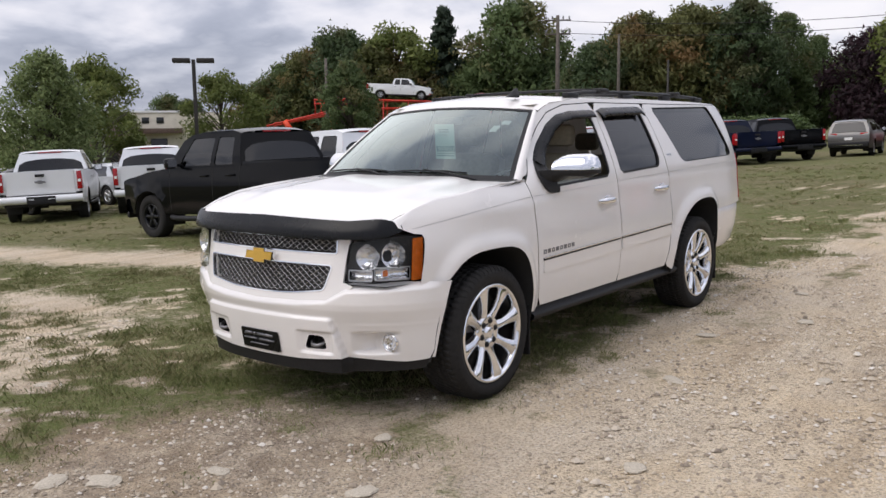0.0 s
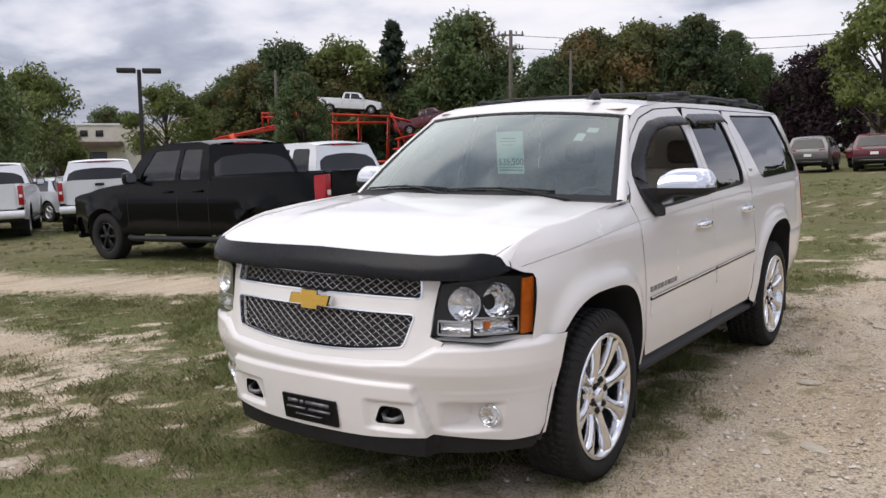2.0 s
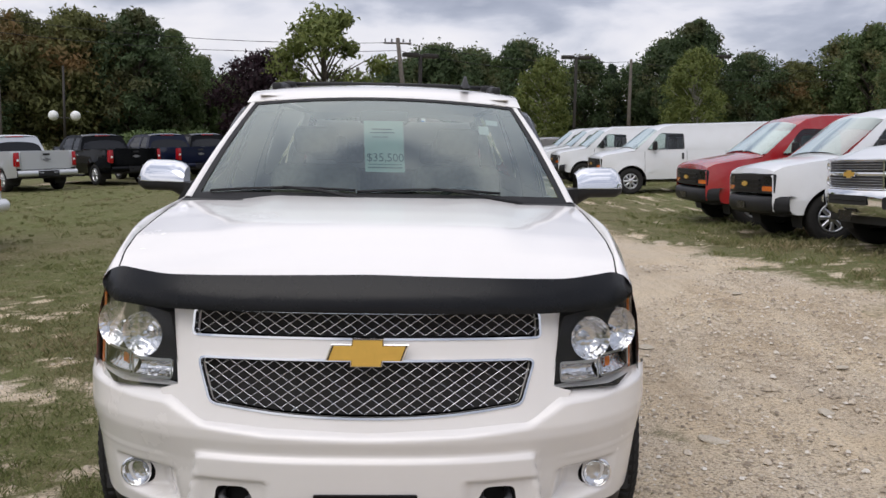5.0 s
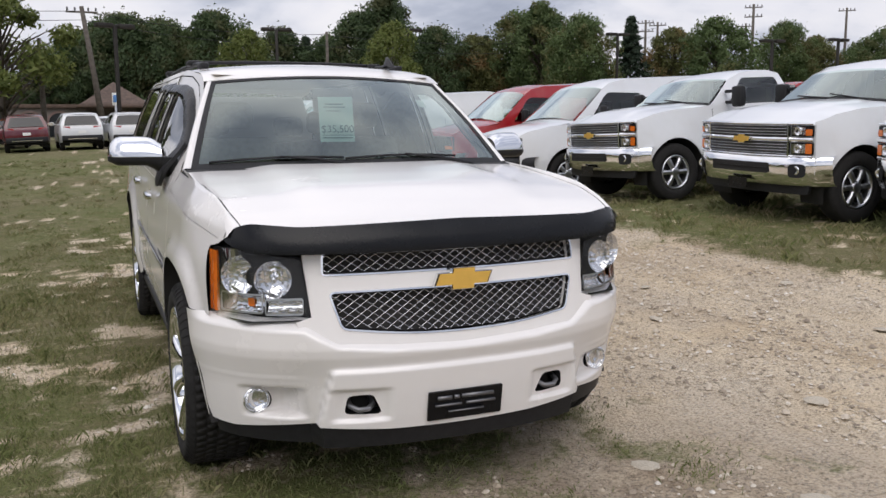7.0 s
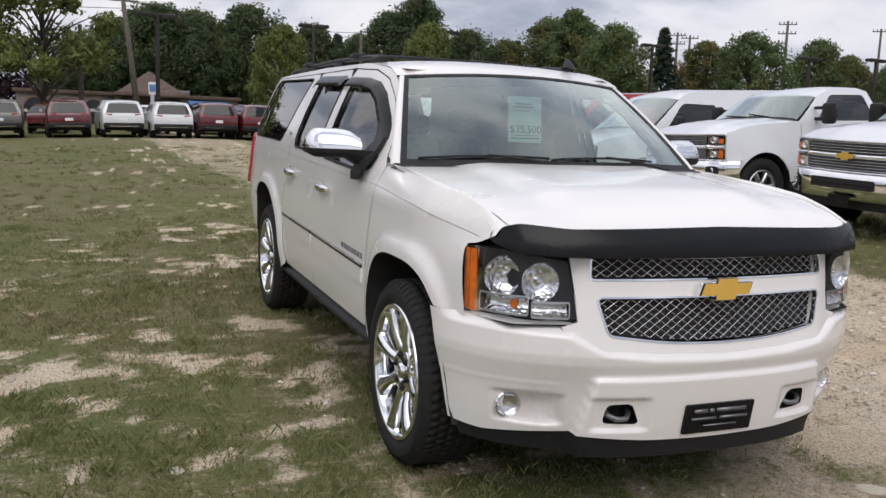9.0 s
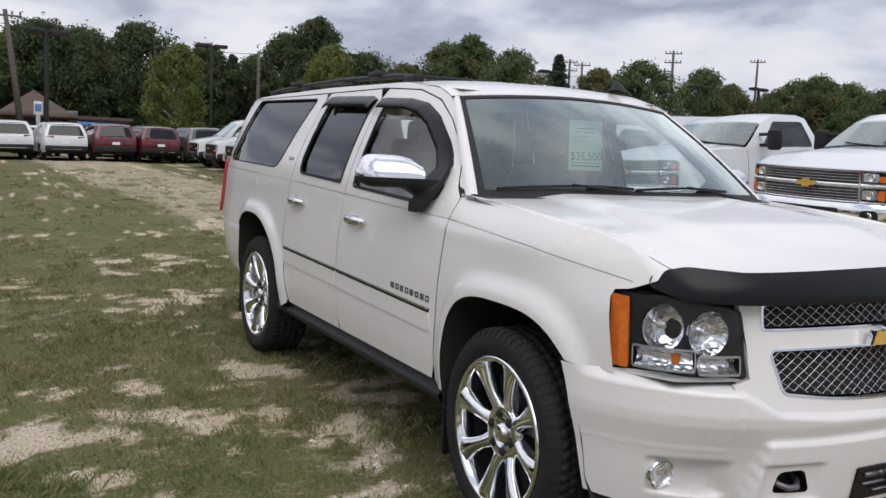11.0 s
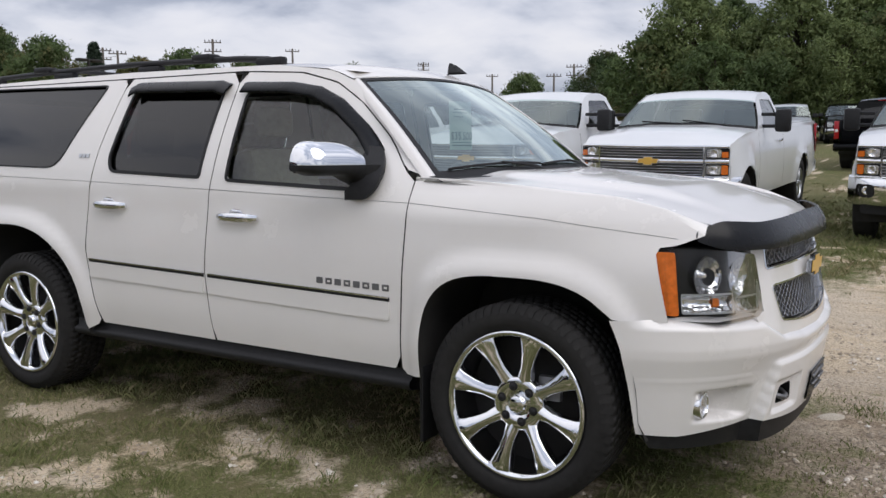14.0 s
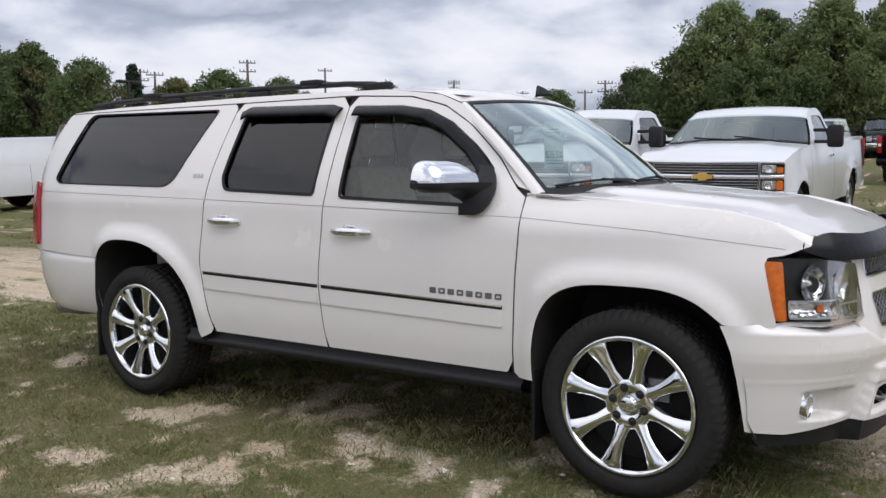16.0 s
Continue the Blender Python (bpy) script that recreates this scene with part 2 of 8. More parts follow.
def box(bm, x0, x1, y0, y1, z0, z1, bevel=0.0, m=None):
    vs = [bm.verts.new((x, y, z)) for x in (x0, x1) for y in (y0, y1) for z in (z0, z1)]
    fs = [bm.faces.new([vs[i] for i in q]) for q in ((0, 1, 3, 2), (4, 6, 7, 5), (0, 4, 5, 1), (2, 3, 7, 6), (0, 2, 6, 4), (1, 5, 7, 3))]
    if bevel:
        es = list({e for f in fs for e in f.edges})
        r = bmesh.ops.bevel(bm, geom=es, offset=bevel, segments=2, affect="EDGES", profile=0.5)
        vs = list({v for f in r["faces"] for v in f.verts} | {v for v in vs if v.is_valid})
    if m:
        bmesh.ops.transform(bm, matrix=m, verts=vs)
    return vs


def tube(bm, pts, radius, n=8, caps=True):
    """A round bar along points; radius may be a number or one per point."""
    pts = [Vector(p) for p in pts]
    rad = radius if isinstance(radius, (list, tuple)) else [radius] * len(pts)
    rings = []
    for i, p in enumerate(pts):
        d = (pts[min(i + 1, len(pts) - 1)] - pts[max(i - 1, 0)]).normalized()
        a = d.orthogonal().normalized() if abs(d.z) > 0.99 else d.cross(Vector((0, 0, 1))).normalized()
        b = d.cross(a)
        rings.append([bm.verts.new(p + rad[i] * (a * math.cos(2 * math.pi * k / n) + b * math.sin(2 * math.pi * k / n))) for k in range(n)])
    for r0, r1 in zip(rings, rings[1:]):
        for k in range(n):
            bm.faces.new((r0[k], r0[(k + 1) % n], r1[(k + 1) % n], r1[k]))
    if caps:
        bm.faces.new(rings[0][::-1])
        bm.faces.new(rings[-1])
    return rings


def lathe(bm, profile, n=40, axis="x", centre=(0, 0, 0), flip=1):
    """Turn (radius, along) pairs round an axis."""
    c, rings = Vector(centre), []
    for r, h in profile:
        ring = []
        for k in range(n):
            a = 2 * math.pi * k / n
            u, v = r * math.cos(a), r * math.sin(a)
            p = {"x": (h * flip, u, v), "y": (u, h * flip, v), "z": (u, v, h * flip)}[axis]
            ring.append(bm.verts.new(c + Vector(p)))
        rings.append(ring)
    for r0, r1 in zip(rings, rings[1:]):
        for k in range(n):
            bm.faces.new((r0[k], r0[(k + 1) % n], r1[(k + 1) % n], r1[k]))
    return rings


def rounded(poly, r, n=4):
    """A polygon with its corners rounded; r is one radius or one per corner."""
    out, k = [], len(poly)
    for i, p in enumerate(poly):
        ri = r[i] if isinstance(r, (list, tuple)) else r
        p, a, b = Vector(p), Vector(poly[i - 1]), Vector(poly[(i + 1) % k])
        da, db = (a - p), (b - p)
        t = min(ri, 0.45 * da.length, 0.45 * db.length)
        if t < 1e-4:
            out.append(tuple(p))
            continue
        s, e = p + da.normalized() * t, p + db.normalized() * t
        for j in range(n + 1):
            f = j / n
            out.append(tuple((1 - f) ** 2 * s + 2 * f * (1 - f) * p + f * f * e))
    return out


def arc(cy, cz, r, a0, a1, n=18):
    return [(cy + r * math.cos(radians(a0 + (a1 - a0) * k / n)), cz + r * math.sin(radians(a0 + (a1 - a0) * k / n))) for k in range(n + 1)]


def sheet(outline, place, du=0.12, dv=0.12, thick=0.0, holes=(), bm=None, clean=False):
    """A flat outline (u, v), cut into a fine net and laid on a curved surface place(u, v); thick: its depth."""
    own = bm is None
    b = bmesh.new()
    edges = []
    for loop in (outline, *holes):
        vs = [b.verts.new((p[0], p[1], 0)) for p in loop]
        edges += [b.edges.new((vs[i], vs[(i + 1) % len(vs)])) for i in range(len(vs))]
    bmesh.ops.triangle_fill(b, use_beauty=True, use_dissolve=False, edges=edges, normal=(0, 0, 1))
    us, vs_ = [p[0] for p in outline], [p[1] for p in outline]
    for lo, hi, step, no in ((min(us), max(us), du, (1, 0, 0)), (min(vs_), max(vs_), dv, (0, 1, 0))):
        n = int((hi - lo) / step)
        for k in range(1, n + 1):
            c = lo + (hi - lo) * k / (n + 1)
            bmesh.ops.bisect_plane(b, geom=b.verts[:] + b.edges[:] + b.faces[:], plane_co=(no[0] * c, no[1] * c, 0), plane_no=no, dist=1e-5)
    if clean:
        # leave only the net's own lines, so that the skin shades evenly
        slant = []
        for e in b.edges:
            way = e.verts[1].co - e.verts[0].co
            if len(e.link_faces) == 2 and abs(way.x) > 1e-5 and abs(way.y) > 1e-5:
                slant.append(e)
        bmesh.ops.dissolve_edges(b, edges=slant, use_verts=True)
    for v in b.verts:
        v.co = place(v.co.x, v.co.y)
    if thick:
        bmesh.ops.recalc_face_normals(b, faces=b.faces[:])
        bmesh.ops.solidify(b, geom=b.faces[:], thickness=thick)
        bmesh.ops.recalc_face_normals(b, faces=b.faces[:])
    if own:
        return b
    me = bpy.data.meshes.new("piece")
    b.to_mesh(me)
    b.free()
    bm.from_mesh(me)
    bpy.data.meshes.remove(me)
    return bm


def loft(rows, bm=None, close=False):
    """A net of quads through rows of points."""
    bm = bm or bmesh.new()
    net = [[bm.verts.new(p) for p in row] for row in rows]
    for r0, r1 in zip(net, net[1:]):
        m = len(r0)
        for k in range(m if close else m - 1):
            bm.faces.new((r0[k], r0[(k + 1) % m], r1[(k + 1) % m], r1[k]))
    return bm


def mirror_x(bm):
    """Add the mirror image across x = 0."""
    r = bmesh.ops.duplicate(bm, geom=bm.verts[:] + bm.edges[:] + bm.faces[:])
    vs = [g for g in r["geom"] if isinstance(g, bmesh.types.BMVert)]
    fs = [g for g in r["geom"] if isinstance(g, bmesh.types.BMFace)]
    for v in vs:
        v.co.x = -v.co.x
    bmesh.ops.reverse_faces(bm, faces=fs)
    return bm


def smooth(a, b, x):
    t = min(1.0, max(0.0, (x - a) / (b - a)))
    return t * t * (3 - 2 * t)


def lerp_pts(pts, x):
    """Piecewise line through (x, value) pairs, eased."""
    if x <= pts[0][0]:
        return pts[0][1]
    for (x0, v0), (x1, v1) in zip(pts, pts[1:]):
        if x <= x1:
            return v0 + (v1 - v0) * (x - x0) / (x1 - x0)
    return pts[-1][1]

# ---- ground: one sheet to the horizon, gravel lane and worn grass ----
def rise(u):
    return u - 1.2 * math.tanh(u / 1.2)


def ground_z(x, y):
    fall = SLOPE_X * rise(x) + SLOPE_Y * rise(max(0.0, y - 1.5))
    fall += 0.0049 * y * math.exp(-(y / 9.0) ** 2)
    # the verge under the row of trucks swells and then dips towards the vans
    if 2.0 < x < 25.0:
        fall += lerp_pts([(-3.0, 0.0), (2.0, 0.080), (4.5, 0.120), (7.3, 0.085), (10.0, -0.075), (16.0, -0.11), (34.0, -0.13)], y) * smooth(2.0, 6.0, x) * (1 - smooth(12.0, 25.0, x))
    return fall / (1 + (x * x + y * y) / 250.0 ** 2)


def fbm(x, y, s, seed):
    return noise.noise((x * s, y * s, seed)) + 0.5 * noise.noise((x * s * 2.1, y * s * 2.1, seed + 9)) + 0.25 * noise.noise((x * s * 4.3, y * s * 4.3, seed + 17))


def bare_ground(x, y):
    """1 on bare gravel or dirt, 0 in grass."""
    w = 0.35 * fbm(x, y, 0.6, 1.0)
    lane = smooth(0.55, 1.25, x + w + 0.10 * smooth(4, 12, y) * y * 0.3) * (1 - smooth(4.25, 4.95, x + w + 0.115 * max(0.0, min(8.0, y - 3.0)))) * (1 - 0.62 * smooth(6.5, 13, y))
    front = smooth(0.25, 1.0, -y - 0.55 * max(0.0, -x) + w) * smooth(-1.0, 0.25, x + w) * (1 - smooth(5.6, 7.0, x + w))
    strip = math.exp(-((y - 3.3 - 0.12 * (x + 8) + w) / 0.75) ** 2) * smooth(-4.5, -6.0, x) + math.exp(-((y - 0.5 + w) / 0.55) ** 2 - ((x + 5.0) / 1.6) ** 2)
    n = fbm(x, y, 0.7, 5.0) * 0.32 + fbm(x, y, 2.4, 12.0) * 0.38 + fbm(x, y, 4.6, 15.0) * 0.40
    near = 1 - smooth(2.5, 7.0, math.hypot(x + 1.0, y - 0.5) - 1.5)
    blob = math.exp(-((x + 1.0) / 0.95) ** 2 - ((y + 0.75) / 0.65) ** 2)
    front *= 1 - 0.85 * blob
    patch = smooth(0.10, 0.40, n + (0.11 + 0.17 * smooth(0.3, -1.4, y)) * near - 0.07 - 0.20 * smooth(0.0, 1.0, 1 - near) * smooth(-1.5, -3.0, x) - 0.30 * blob + 0.09 * math.exp(-((x + 2.7) / 1.3) ** 2 - ((y + 1.3) / 1.3) ** 2) + 0.10 * math.exp(-((x + 2.2) / 1.0) ** 2 - ((y - 0.2) / 0.9) ** 2))
    tuft = smooth(0.15, 0.45, fbm(x, y, 1.5, 21.0)) * (0.85 if y > 5 else 0.55)
    lane = max(lane, front) * (1 - tuft * smooth(0.5, 0.0, min(abs(x - 1.0), abs(x - 4.7)) - 0.6) )
    return min(1.0, max(lane, patch, 0.9 * strip))


def ground_relief(x, y, bare):
    n = noise.noise((x * 0.9, y * 0.9, 3.1)) * 0.010 + noise.noise((x * 0.25, y * 0.25, 7.7)) * 0.02
    rut = 0.020 * math.exp(-((x - 2.1 - 0.02 * y) / 0.16) ** 2) + 0.020 * math.exp(-((x - 3.7 - 0.02 * y) / 0.18) ** 2)
    keep = smooth(0.6, 2.2, max(abs(x) - 0.9, 0, y - 3.9, -0.9 - y) + 0.4)
    return ground_z(x, y) + n * keep - 0.006 - rut * keep + 0.012 * (1 - bare) * keep


def edges_near(near, far, step, grow):
    out, s = [0.0], step
    while out[-1] < far:
        out.append(out[-1] + s)
        if out[-1] > near:
            s *= grow
    return [-v for v in out[:0:-1]] + out


gx = edges_near(7.0, 1500, 0.085, 1.075)
bares = [[bare_ground(x, y + 1.0) for x in gx] for y in gx]
bm = loft([[(x, y + 1.0, ground_relief(x, y + 1.0, b)) for x, b in zip(gx, row)] for y, row in zip(gx, bares)])
m = Nodes("worn_ground")
pos = m.coord("Object")
att = m.tree.nodes.new("ShaderNodeAttribute")
att.attribute_name = "bare"
fine = m.noise(60, 5, 0.72, pos)
mid = m.noise(7.0, 6, 0.65, pos, 0.3)
edge = m.math("ADD", m.math("ADD", m.math("MULTIPLY", mid, 0.40), m.math("MULTIPLY", m.noise(22, 5, 0.7, pos), 0.42)), m.math("MULTIPLY", fine, 0.13))
bare = m.ramp(m.math("ADD", att.outputs["Fac"], m.math("MULTIPLY", m.math("SUBTRACT", edge, 0.42), 2.6)), (0.22, 0.0), (0.74, 1.0))
peb = m.node("ShaderNodeTexVoronoi", Vector=pos, Scale=46.0)
peb2 = m.node("ShaderNodeTexVoronoi", Vector=pos, Scale=17.0)
streak = m.node("ShaderNodeMapping", Vector=pos, Scale=(2.6, 0.35, 1.0), Rotation=(0, 0, 0.12))
tracks = m.noise(1.0, 5, 0.6, streak.outputs[0], 0.5)
dirt = m.ramp(tracks, (0.32, (0.42, 0.33, 0.225)), (0.48, (0.64, 0.52, 0.365)), (0.66, (0.72, 0.61, 0.45)))
dirt = m.mix(m.ramp(m.noise(0.8, 6, 0.65, pos), (0.40, 0.0), (0.62, 0.70)), dirt, (0.62, 0.54, 0.43))
streak2 = m.node("ShaderNodeMapping", Vector=pos, Scale=(9.0, 0.7, 1.0), Rotation=(0, 0, 0.06))
dirt = m.mix(m.ramp(m.noise(1.0, 4, 0.6, streak2.outputs[0], 0.8), (0.46, 0.0), (0.68, 0.28)), dirt, (0.38, 0.30, 0.21))
dirt = m.mix(m.ramp(fine, (0.36, 0.75), (0.52, 0.0)), dirt, (0.20, 0.155, 0.105))
stone_col = m.mix(peb.outputs["Color"], (0.30, 0.27, 0.23), (0.56, 0.52, 0.46))
dirt = m.mix(m.math("MULTIPLY", m.ramp(peb.outputs["Distance"], (0.16, 1.0), (0.36, 0.0)), m.ramp(m.noise(1.7, 4, 0.6, pos), (0.42, 0.1), (0.60, 0.8))), dirt, stone_col)
grass = m.ramp(m.noise(1.1, 6, 0.62, pos), (0.30, (0.105, 0.110, 0.045)), (0.50, (0.158, 0.152, 0.070)), (0.68, (0.225, 0.195, 0.115)))
grass = m.mix(m.ramp(m.noise(0.16, 3, 0.5, pos), (0.38, 0.0), (0.58, 0.75)), grass, (0.112, 0.148, 0.040))
grass = m.mix(m.ramp(fine, (0.32, 0.7), (0.58, 0.0)), grass, (0.075, 0.060, 0.034))
grass = m.mix(m.ramp(mid, (0.5, 0.0), (0.72, 0.5)), grass, (0.17, 0.125, 0.075))
grass = m.mix(m.ramp(m.noise(95, 3, 0.7, pos), (0.54, 0.0), (0.66, 0.40)), grass, (0.32, 0.275, 0.165))
grass = m.mix(m.ramp(m.noise(3.1, 5, 0.65, pos), (0.52, 0.0), (0.68, 0.45)), grass, (0.19, 0.150, 0.088))
# dirt before the SUV's nose darkened: damp gravel plus bumper shade painted in
wet_shade = m.tree.nodes.new("ShaderNodeAttribute")
wet_shade.attribute_name = "damp_shade"
dirt = m.mix(m.math("MULTIPLY", wet_shade.outputs["Fac"], m.ramp(mid, (0.35, 0.45), (0.6, 1.0))), dirt, m.mix(1.0, dirt, (0.47, 0.45, 0.45), "MULTIPLY"))
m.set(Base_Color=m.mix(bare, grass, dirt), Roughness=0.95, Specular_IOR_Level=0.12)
hgt = m.math("ADD", m.math("MULTIPLY", fine, 0.5), m.math("MULTIPLY", m.ramp(peb.outputs["Distance"], (0.0, 1.0), (0.4, 0.0)), 0.5))
m.bump(hgt, 0.9, 0.03)
M_GROUND = m.mat
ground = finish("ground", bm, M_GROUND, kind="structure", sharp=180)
tagged(ground, "worn grass field with a pale gravel lane", "ground")
# mask of the damp gravel and painted shade before the nose
damp_shade_a = ground.data.attributes.new("damp_shade", "FLOAT", "POINT")
damp_shade_a.data.foreach_set("value", [math.exp(-((x + 0.1) / 1.7) ** 4 - ((y + 1.0 + 1.6) / 1.15) ** 4) for y in gx for x in gx])
att_b = ground.data.attributes.new("bare", "FLOAT", "POINT")
att_b.data.foreach_set("value", [b for row in bares for b in row])

# ---- wheels and parked vehicles ----
def wheel(parent, x, y, r, rim_r, side, rim_mat, width=0.26, spokes=6, tyre_n=48):
    """A tyre and a spoked rim; side is +1 or -1 for the outward x."""
    w = width / 2
    bm = bmesh.new()
    lathe(bm, [(rim_r, w * 0.62), (rim_r + 0.012, w * 0.92), (rim_r + (r - rim_r) * 0.45, w), (r - 0.035, w * 0.97), (r - 0.010, w * 0.86), (r, w * 0.6), (r, -w * 0.6), (r - 0.01, -w * 0.86), (rim_r, -w * 0.9)], tyre_n, "x", (x, y, r), side)
    tyre = part("tyre", bm, M_TYRE, parent)
    bm = bmesh.new()
    lathe(bm, [(rim_r + 0.004, w * 0.80), (rim_r - 0.004, w * 0.95), (rim_r - 0.018, w * 0.9), (rim_r - 0.03, w * 0.5), (rim_r - 0.035, -w * 0.5)], tyre_n, "x", (x, y, r), side)
    for k in range(spokes):
        a = 2 * math.pi * k / spokes
        c, s = math.cos(a), math.sin(a)
        rows = []
        for rr, hw, d in ((0.05, 0.032, 0.80), (rim_r * 0.45, 0.030, 0.86), (rim_r * 0.8, 0.036, 0.82), (rim_r - 0.012, 0.042, 0.72)):
            ring = []
            for sx, dx in ((-1, -0.30), (-0.75, 0.0), (0.75, 0.0), (1, -0.30)):
                u, v = rr * c - hw * sx * s, rr * s + hw * sx * c
                ring.append((x + side * w * (d + dx), y + u, r + v))
            rows.append(ring)
        loft(rows, bm)
    lathe(bm, [(0.075, w * 0.55), (0.07, w * 0.80), (0.045, w * 0.88), (0.0005, w * 0.9)], 20, "x", (x, y, r), side)
    part("rim", bm, rim_mat, parent)
    bm = bmesh.new()
    lathe(bm, [(0.0005, w * 0.25), (rim_r * 0.98, w * 0.22)], 24, "x", (x, y, r), side)
    part("brake_disc", bm, M_UNDER, parent)
    return tyre


class Shape:
    """Side view of a vehicle: nose at -y, front axle at y = 0."""

    def __init__(self, w, wroof, belt, top, nose, tail, base, r, arch, sill, lip, tail_in, taper=0.16):
        self.w, self.wroof, self.belt, self.top, self.nose, self.tail = w, wroof, belt, top, nose, tail
        self.base, self.r, self.arch, self.sill, self.lip, self.tail_in = base, r, arch, sill, lip, tail_in
        self.taper = taper

    def half(self, y, z):
        w = self.w
        shoulder = w - 0.05 * ((self.belt - 0.80) / 0.5) ** 2
        x = w - 0.05 * ((z - 0.80) / 0.5) ** 2 if z < self.belt else shoulder - (shoulder - self.wroof) * smooth(0, 1.15, (z - self.belt) / (self.top - self.belt))
        x -= self.taper * w * smooth(0, 1, (self.nose * 0.15 - y) / (-self.nose * 0.95)) ** 2
        x -= 0.05 * smooth(0, 1, (y - self.tail + 0.5) / 0.5) ** 2 * self.tail_in
        for wy in (0.0, self.base):
            d = math.hypot(y - wy, z - self.r) - self.arch
            x += 0.026 * smooth(0.13, 0.05, d)
        return x


def side_parts(car, s, outline, mat, name="body_side", holes=()):
    for side in (1, -1):
        bm = sheet(outline, lambda u, v: Vector((side * s.half(u, v), u, v)), 0.22, 0.11, 0.0, holes)
        fix_out(bm, side)
        part(name, bm, mat, car)


def fix_out(bm, side):
    bmesh.ops.recalc_face_normals(bm, faces=bm.faces[:])
    t = sum((f.normal.x * f.calc_area() for f in bm.faces), 0.0)
    if t * side < 0:
        bmesh.ops.reverse_faces(bm, faces=bm.faces[:])


def span(car, name, s, line, mat, crown=0.02, n=10, inset=0.0):
    """A skin from side to side along a side-view line of (y, z)."""
    rows = []
    for y, z in line:
        h = s.half(y, z) - inset
        rows.append([(h * k / n, y, z + crown * (1 - (k / n) ** 2) - 0.012 * max(0, abs(k / n) - 0.85) / 0.15) for k in range(-n, n + 1)])
    bm = loft(rows)
    bmesh.ops.recalc_face_normals(bm, faces=bm.faces[:])
    return part(name, bm, mat, car)


def dense(line, step=0.12):
    out = []
    for (a, b), (c, d) in zip(line, line[1:]):
        n = max(1, int(math.hypot(c - a, d - b) / step))
        out += [(a + (c - a) * k / n, b + (d - b) * k / n) for k in range(n)]
    return out + [line[-1]]


def lower_outline(s, top_line):
    """The body side below the belt, with both wheel arches cut out."""
    z0 = s.sill
    da = math.degrees(math.asin((s.r - z0) / s.arch))
    return ([(s.nose, s.lip)] + [(s.nose + 0.02, z0 + 0.06), (-s.arch - 0.06, z0)] + arc(0, s.r, s.arch, 180 + da, -da)
            + arc(s.base, s.r, s.arch, 180 + da, -da) + [(s.tail - 0.04, z0 + 0.04), (s.tail, z0 + 0.15)] + top_line)


def pane(car, s, poly, mat, name, proud=0.006):
    for side in (1, -1):
        bm = sheet(poly, lambda u, v: Vector((side * (s.half(u, v) + proud), u, v)), 0.3, 0.2)
        fix_out(bm, side)
        part(name, bm, mat, car)


def slab(car, name, mat, outline, y0, depth, bend=0.0, label="", w=1.0):
    """A panel in the x-z plane at y0, bent back towards its ends."""
    bm = sheet(outline, lambda u, v: Vector((u, y0 + bend * (u / w) ** 2, v)), 0.12, 0.12, depth)
    return part(name, bm, mat, car, label)


def round_bar(car, name, mat, x0, x1, z, h, y0, depth, bend, w):
    """A bar from side to side with a rounded face that bulges by depth towards -y (or +y when depth is negative)."""
    rows = []
    for a in (-90, -72, -48, -20, 10, 38, 62, 90):
        c, sn = math.cos(radians(a)), math.sin(radians(a))
        rows.append([(x0 + (x1 - x0) * k / 12, y0 - depth * c ** 0.7 + math.copysign(bend, depth) * ((x0 + (x1 - x0) * k / 12) / w) ** 2, z + h * sn) for k in range(13)])
    return part(name, loft(rows, None), mat, car, "", 50)


def rect(x0, x1, z0, z1, r=0.02):
    return rounded([(x0, z0), (x1, z0), (x1, z1), (x0, z1)], r, 3)


def mirrors(car, s, y, z, mat, size=(0.11, 0.13), reach=0.05):
    for side in (1, -1):
        h = s.half(y, z)
        bm = bmesh.new()
        box(bm, h + reach, h + reach + size[0] * 2, y - 0.06, y + 0.06, z, z + size[1] * 2, 0.04)
        for zz in ((z + 0.03,) if reach < 0.1 else (z + 0.05, z + size[1] * 2 - 0.09)):
            box(bm, h - 0.03, h + reach + 0.03, y - 0.02, y + 0.04, zz, zz + 0.045, 0.012)
        if side < 0:
            for v in bm.verts:
                v.co.x = -v.co.x
            bmesh.ops.reverse_faces(bm, faces=bm.faces[:])
        mi = part("side_mirror", bm, mat, car)
        x0, x1 = sorted((side * (h + reach + 0.02), side * (h + reach + size[0] * 2 - 0.02)))
        slab(mi, "mirror_glass", M_CHROME, rect(x0, x1, z + 0.02, z + size[1] * 2 - 0.02, 0.03), y + 0.062, 0.004)


def floor_pan(car, s, z=None):
    bm = bmesh.new()
    z = z or s.sill
    box(bm, -s.w + 0.12, s.w - 0.12, s.nose + 0.12, s.tail - 0.1, z - 0.02, z + 0.06)
    part("underbody", bm, M_UNDER, car)
    for wy in (0.0, s.base):
        for side in (1, -1):
            bm = bmesh.new()
            pts = arc(wy, s.r, s.arch + 0.004, 200, -20, 14)
            loft([[(side * (s.half(y, z2) - 0.02), y, z2) for y, z2 in pts], [(side * (s.w - 0.42), y, z2) for y, z2 in pts]], bm)
            bm.faces.new([bm.verts.new((side * (s.w - 0.42), y, z2)) for y, z2 in pts])
            part("wheel_well", bm, M_UNDER, car)


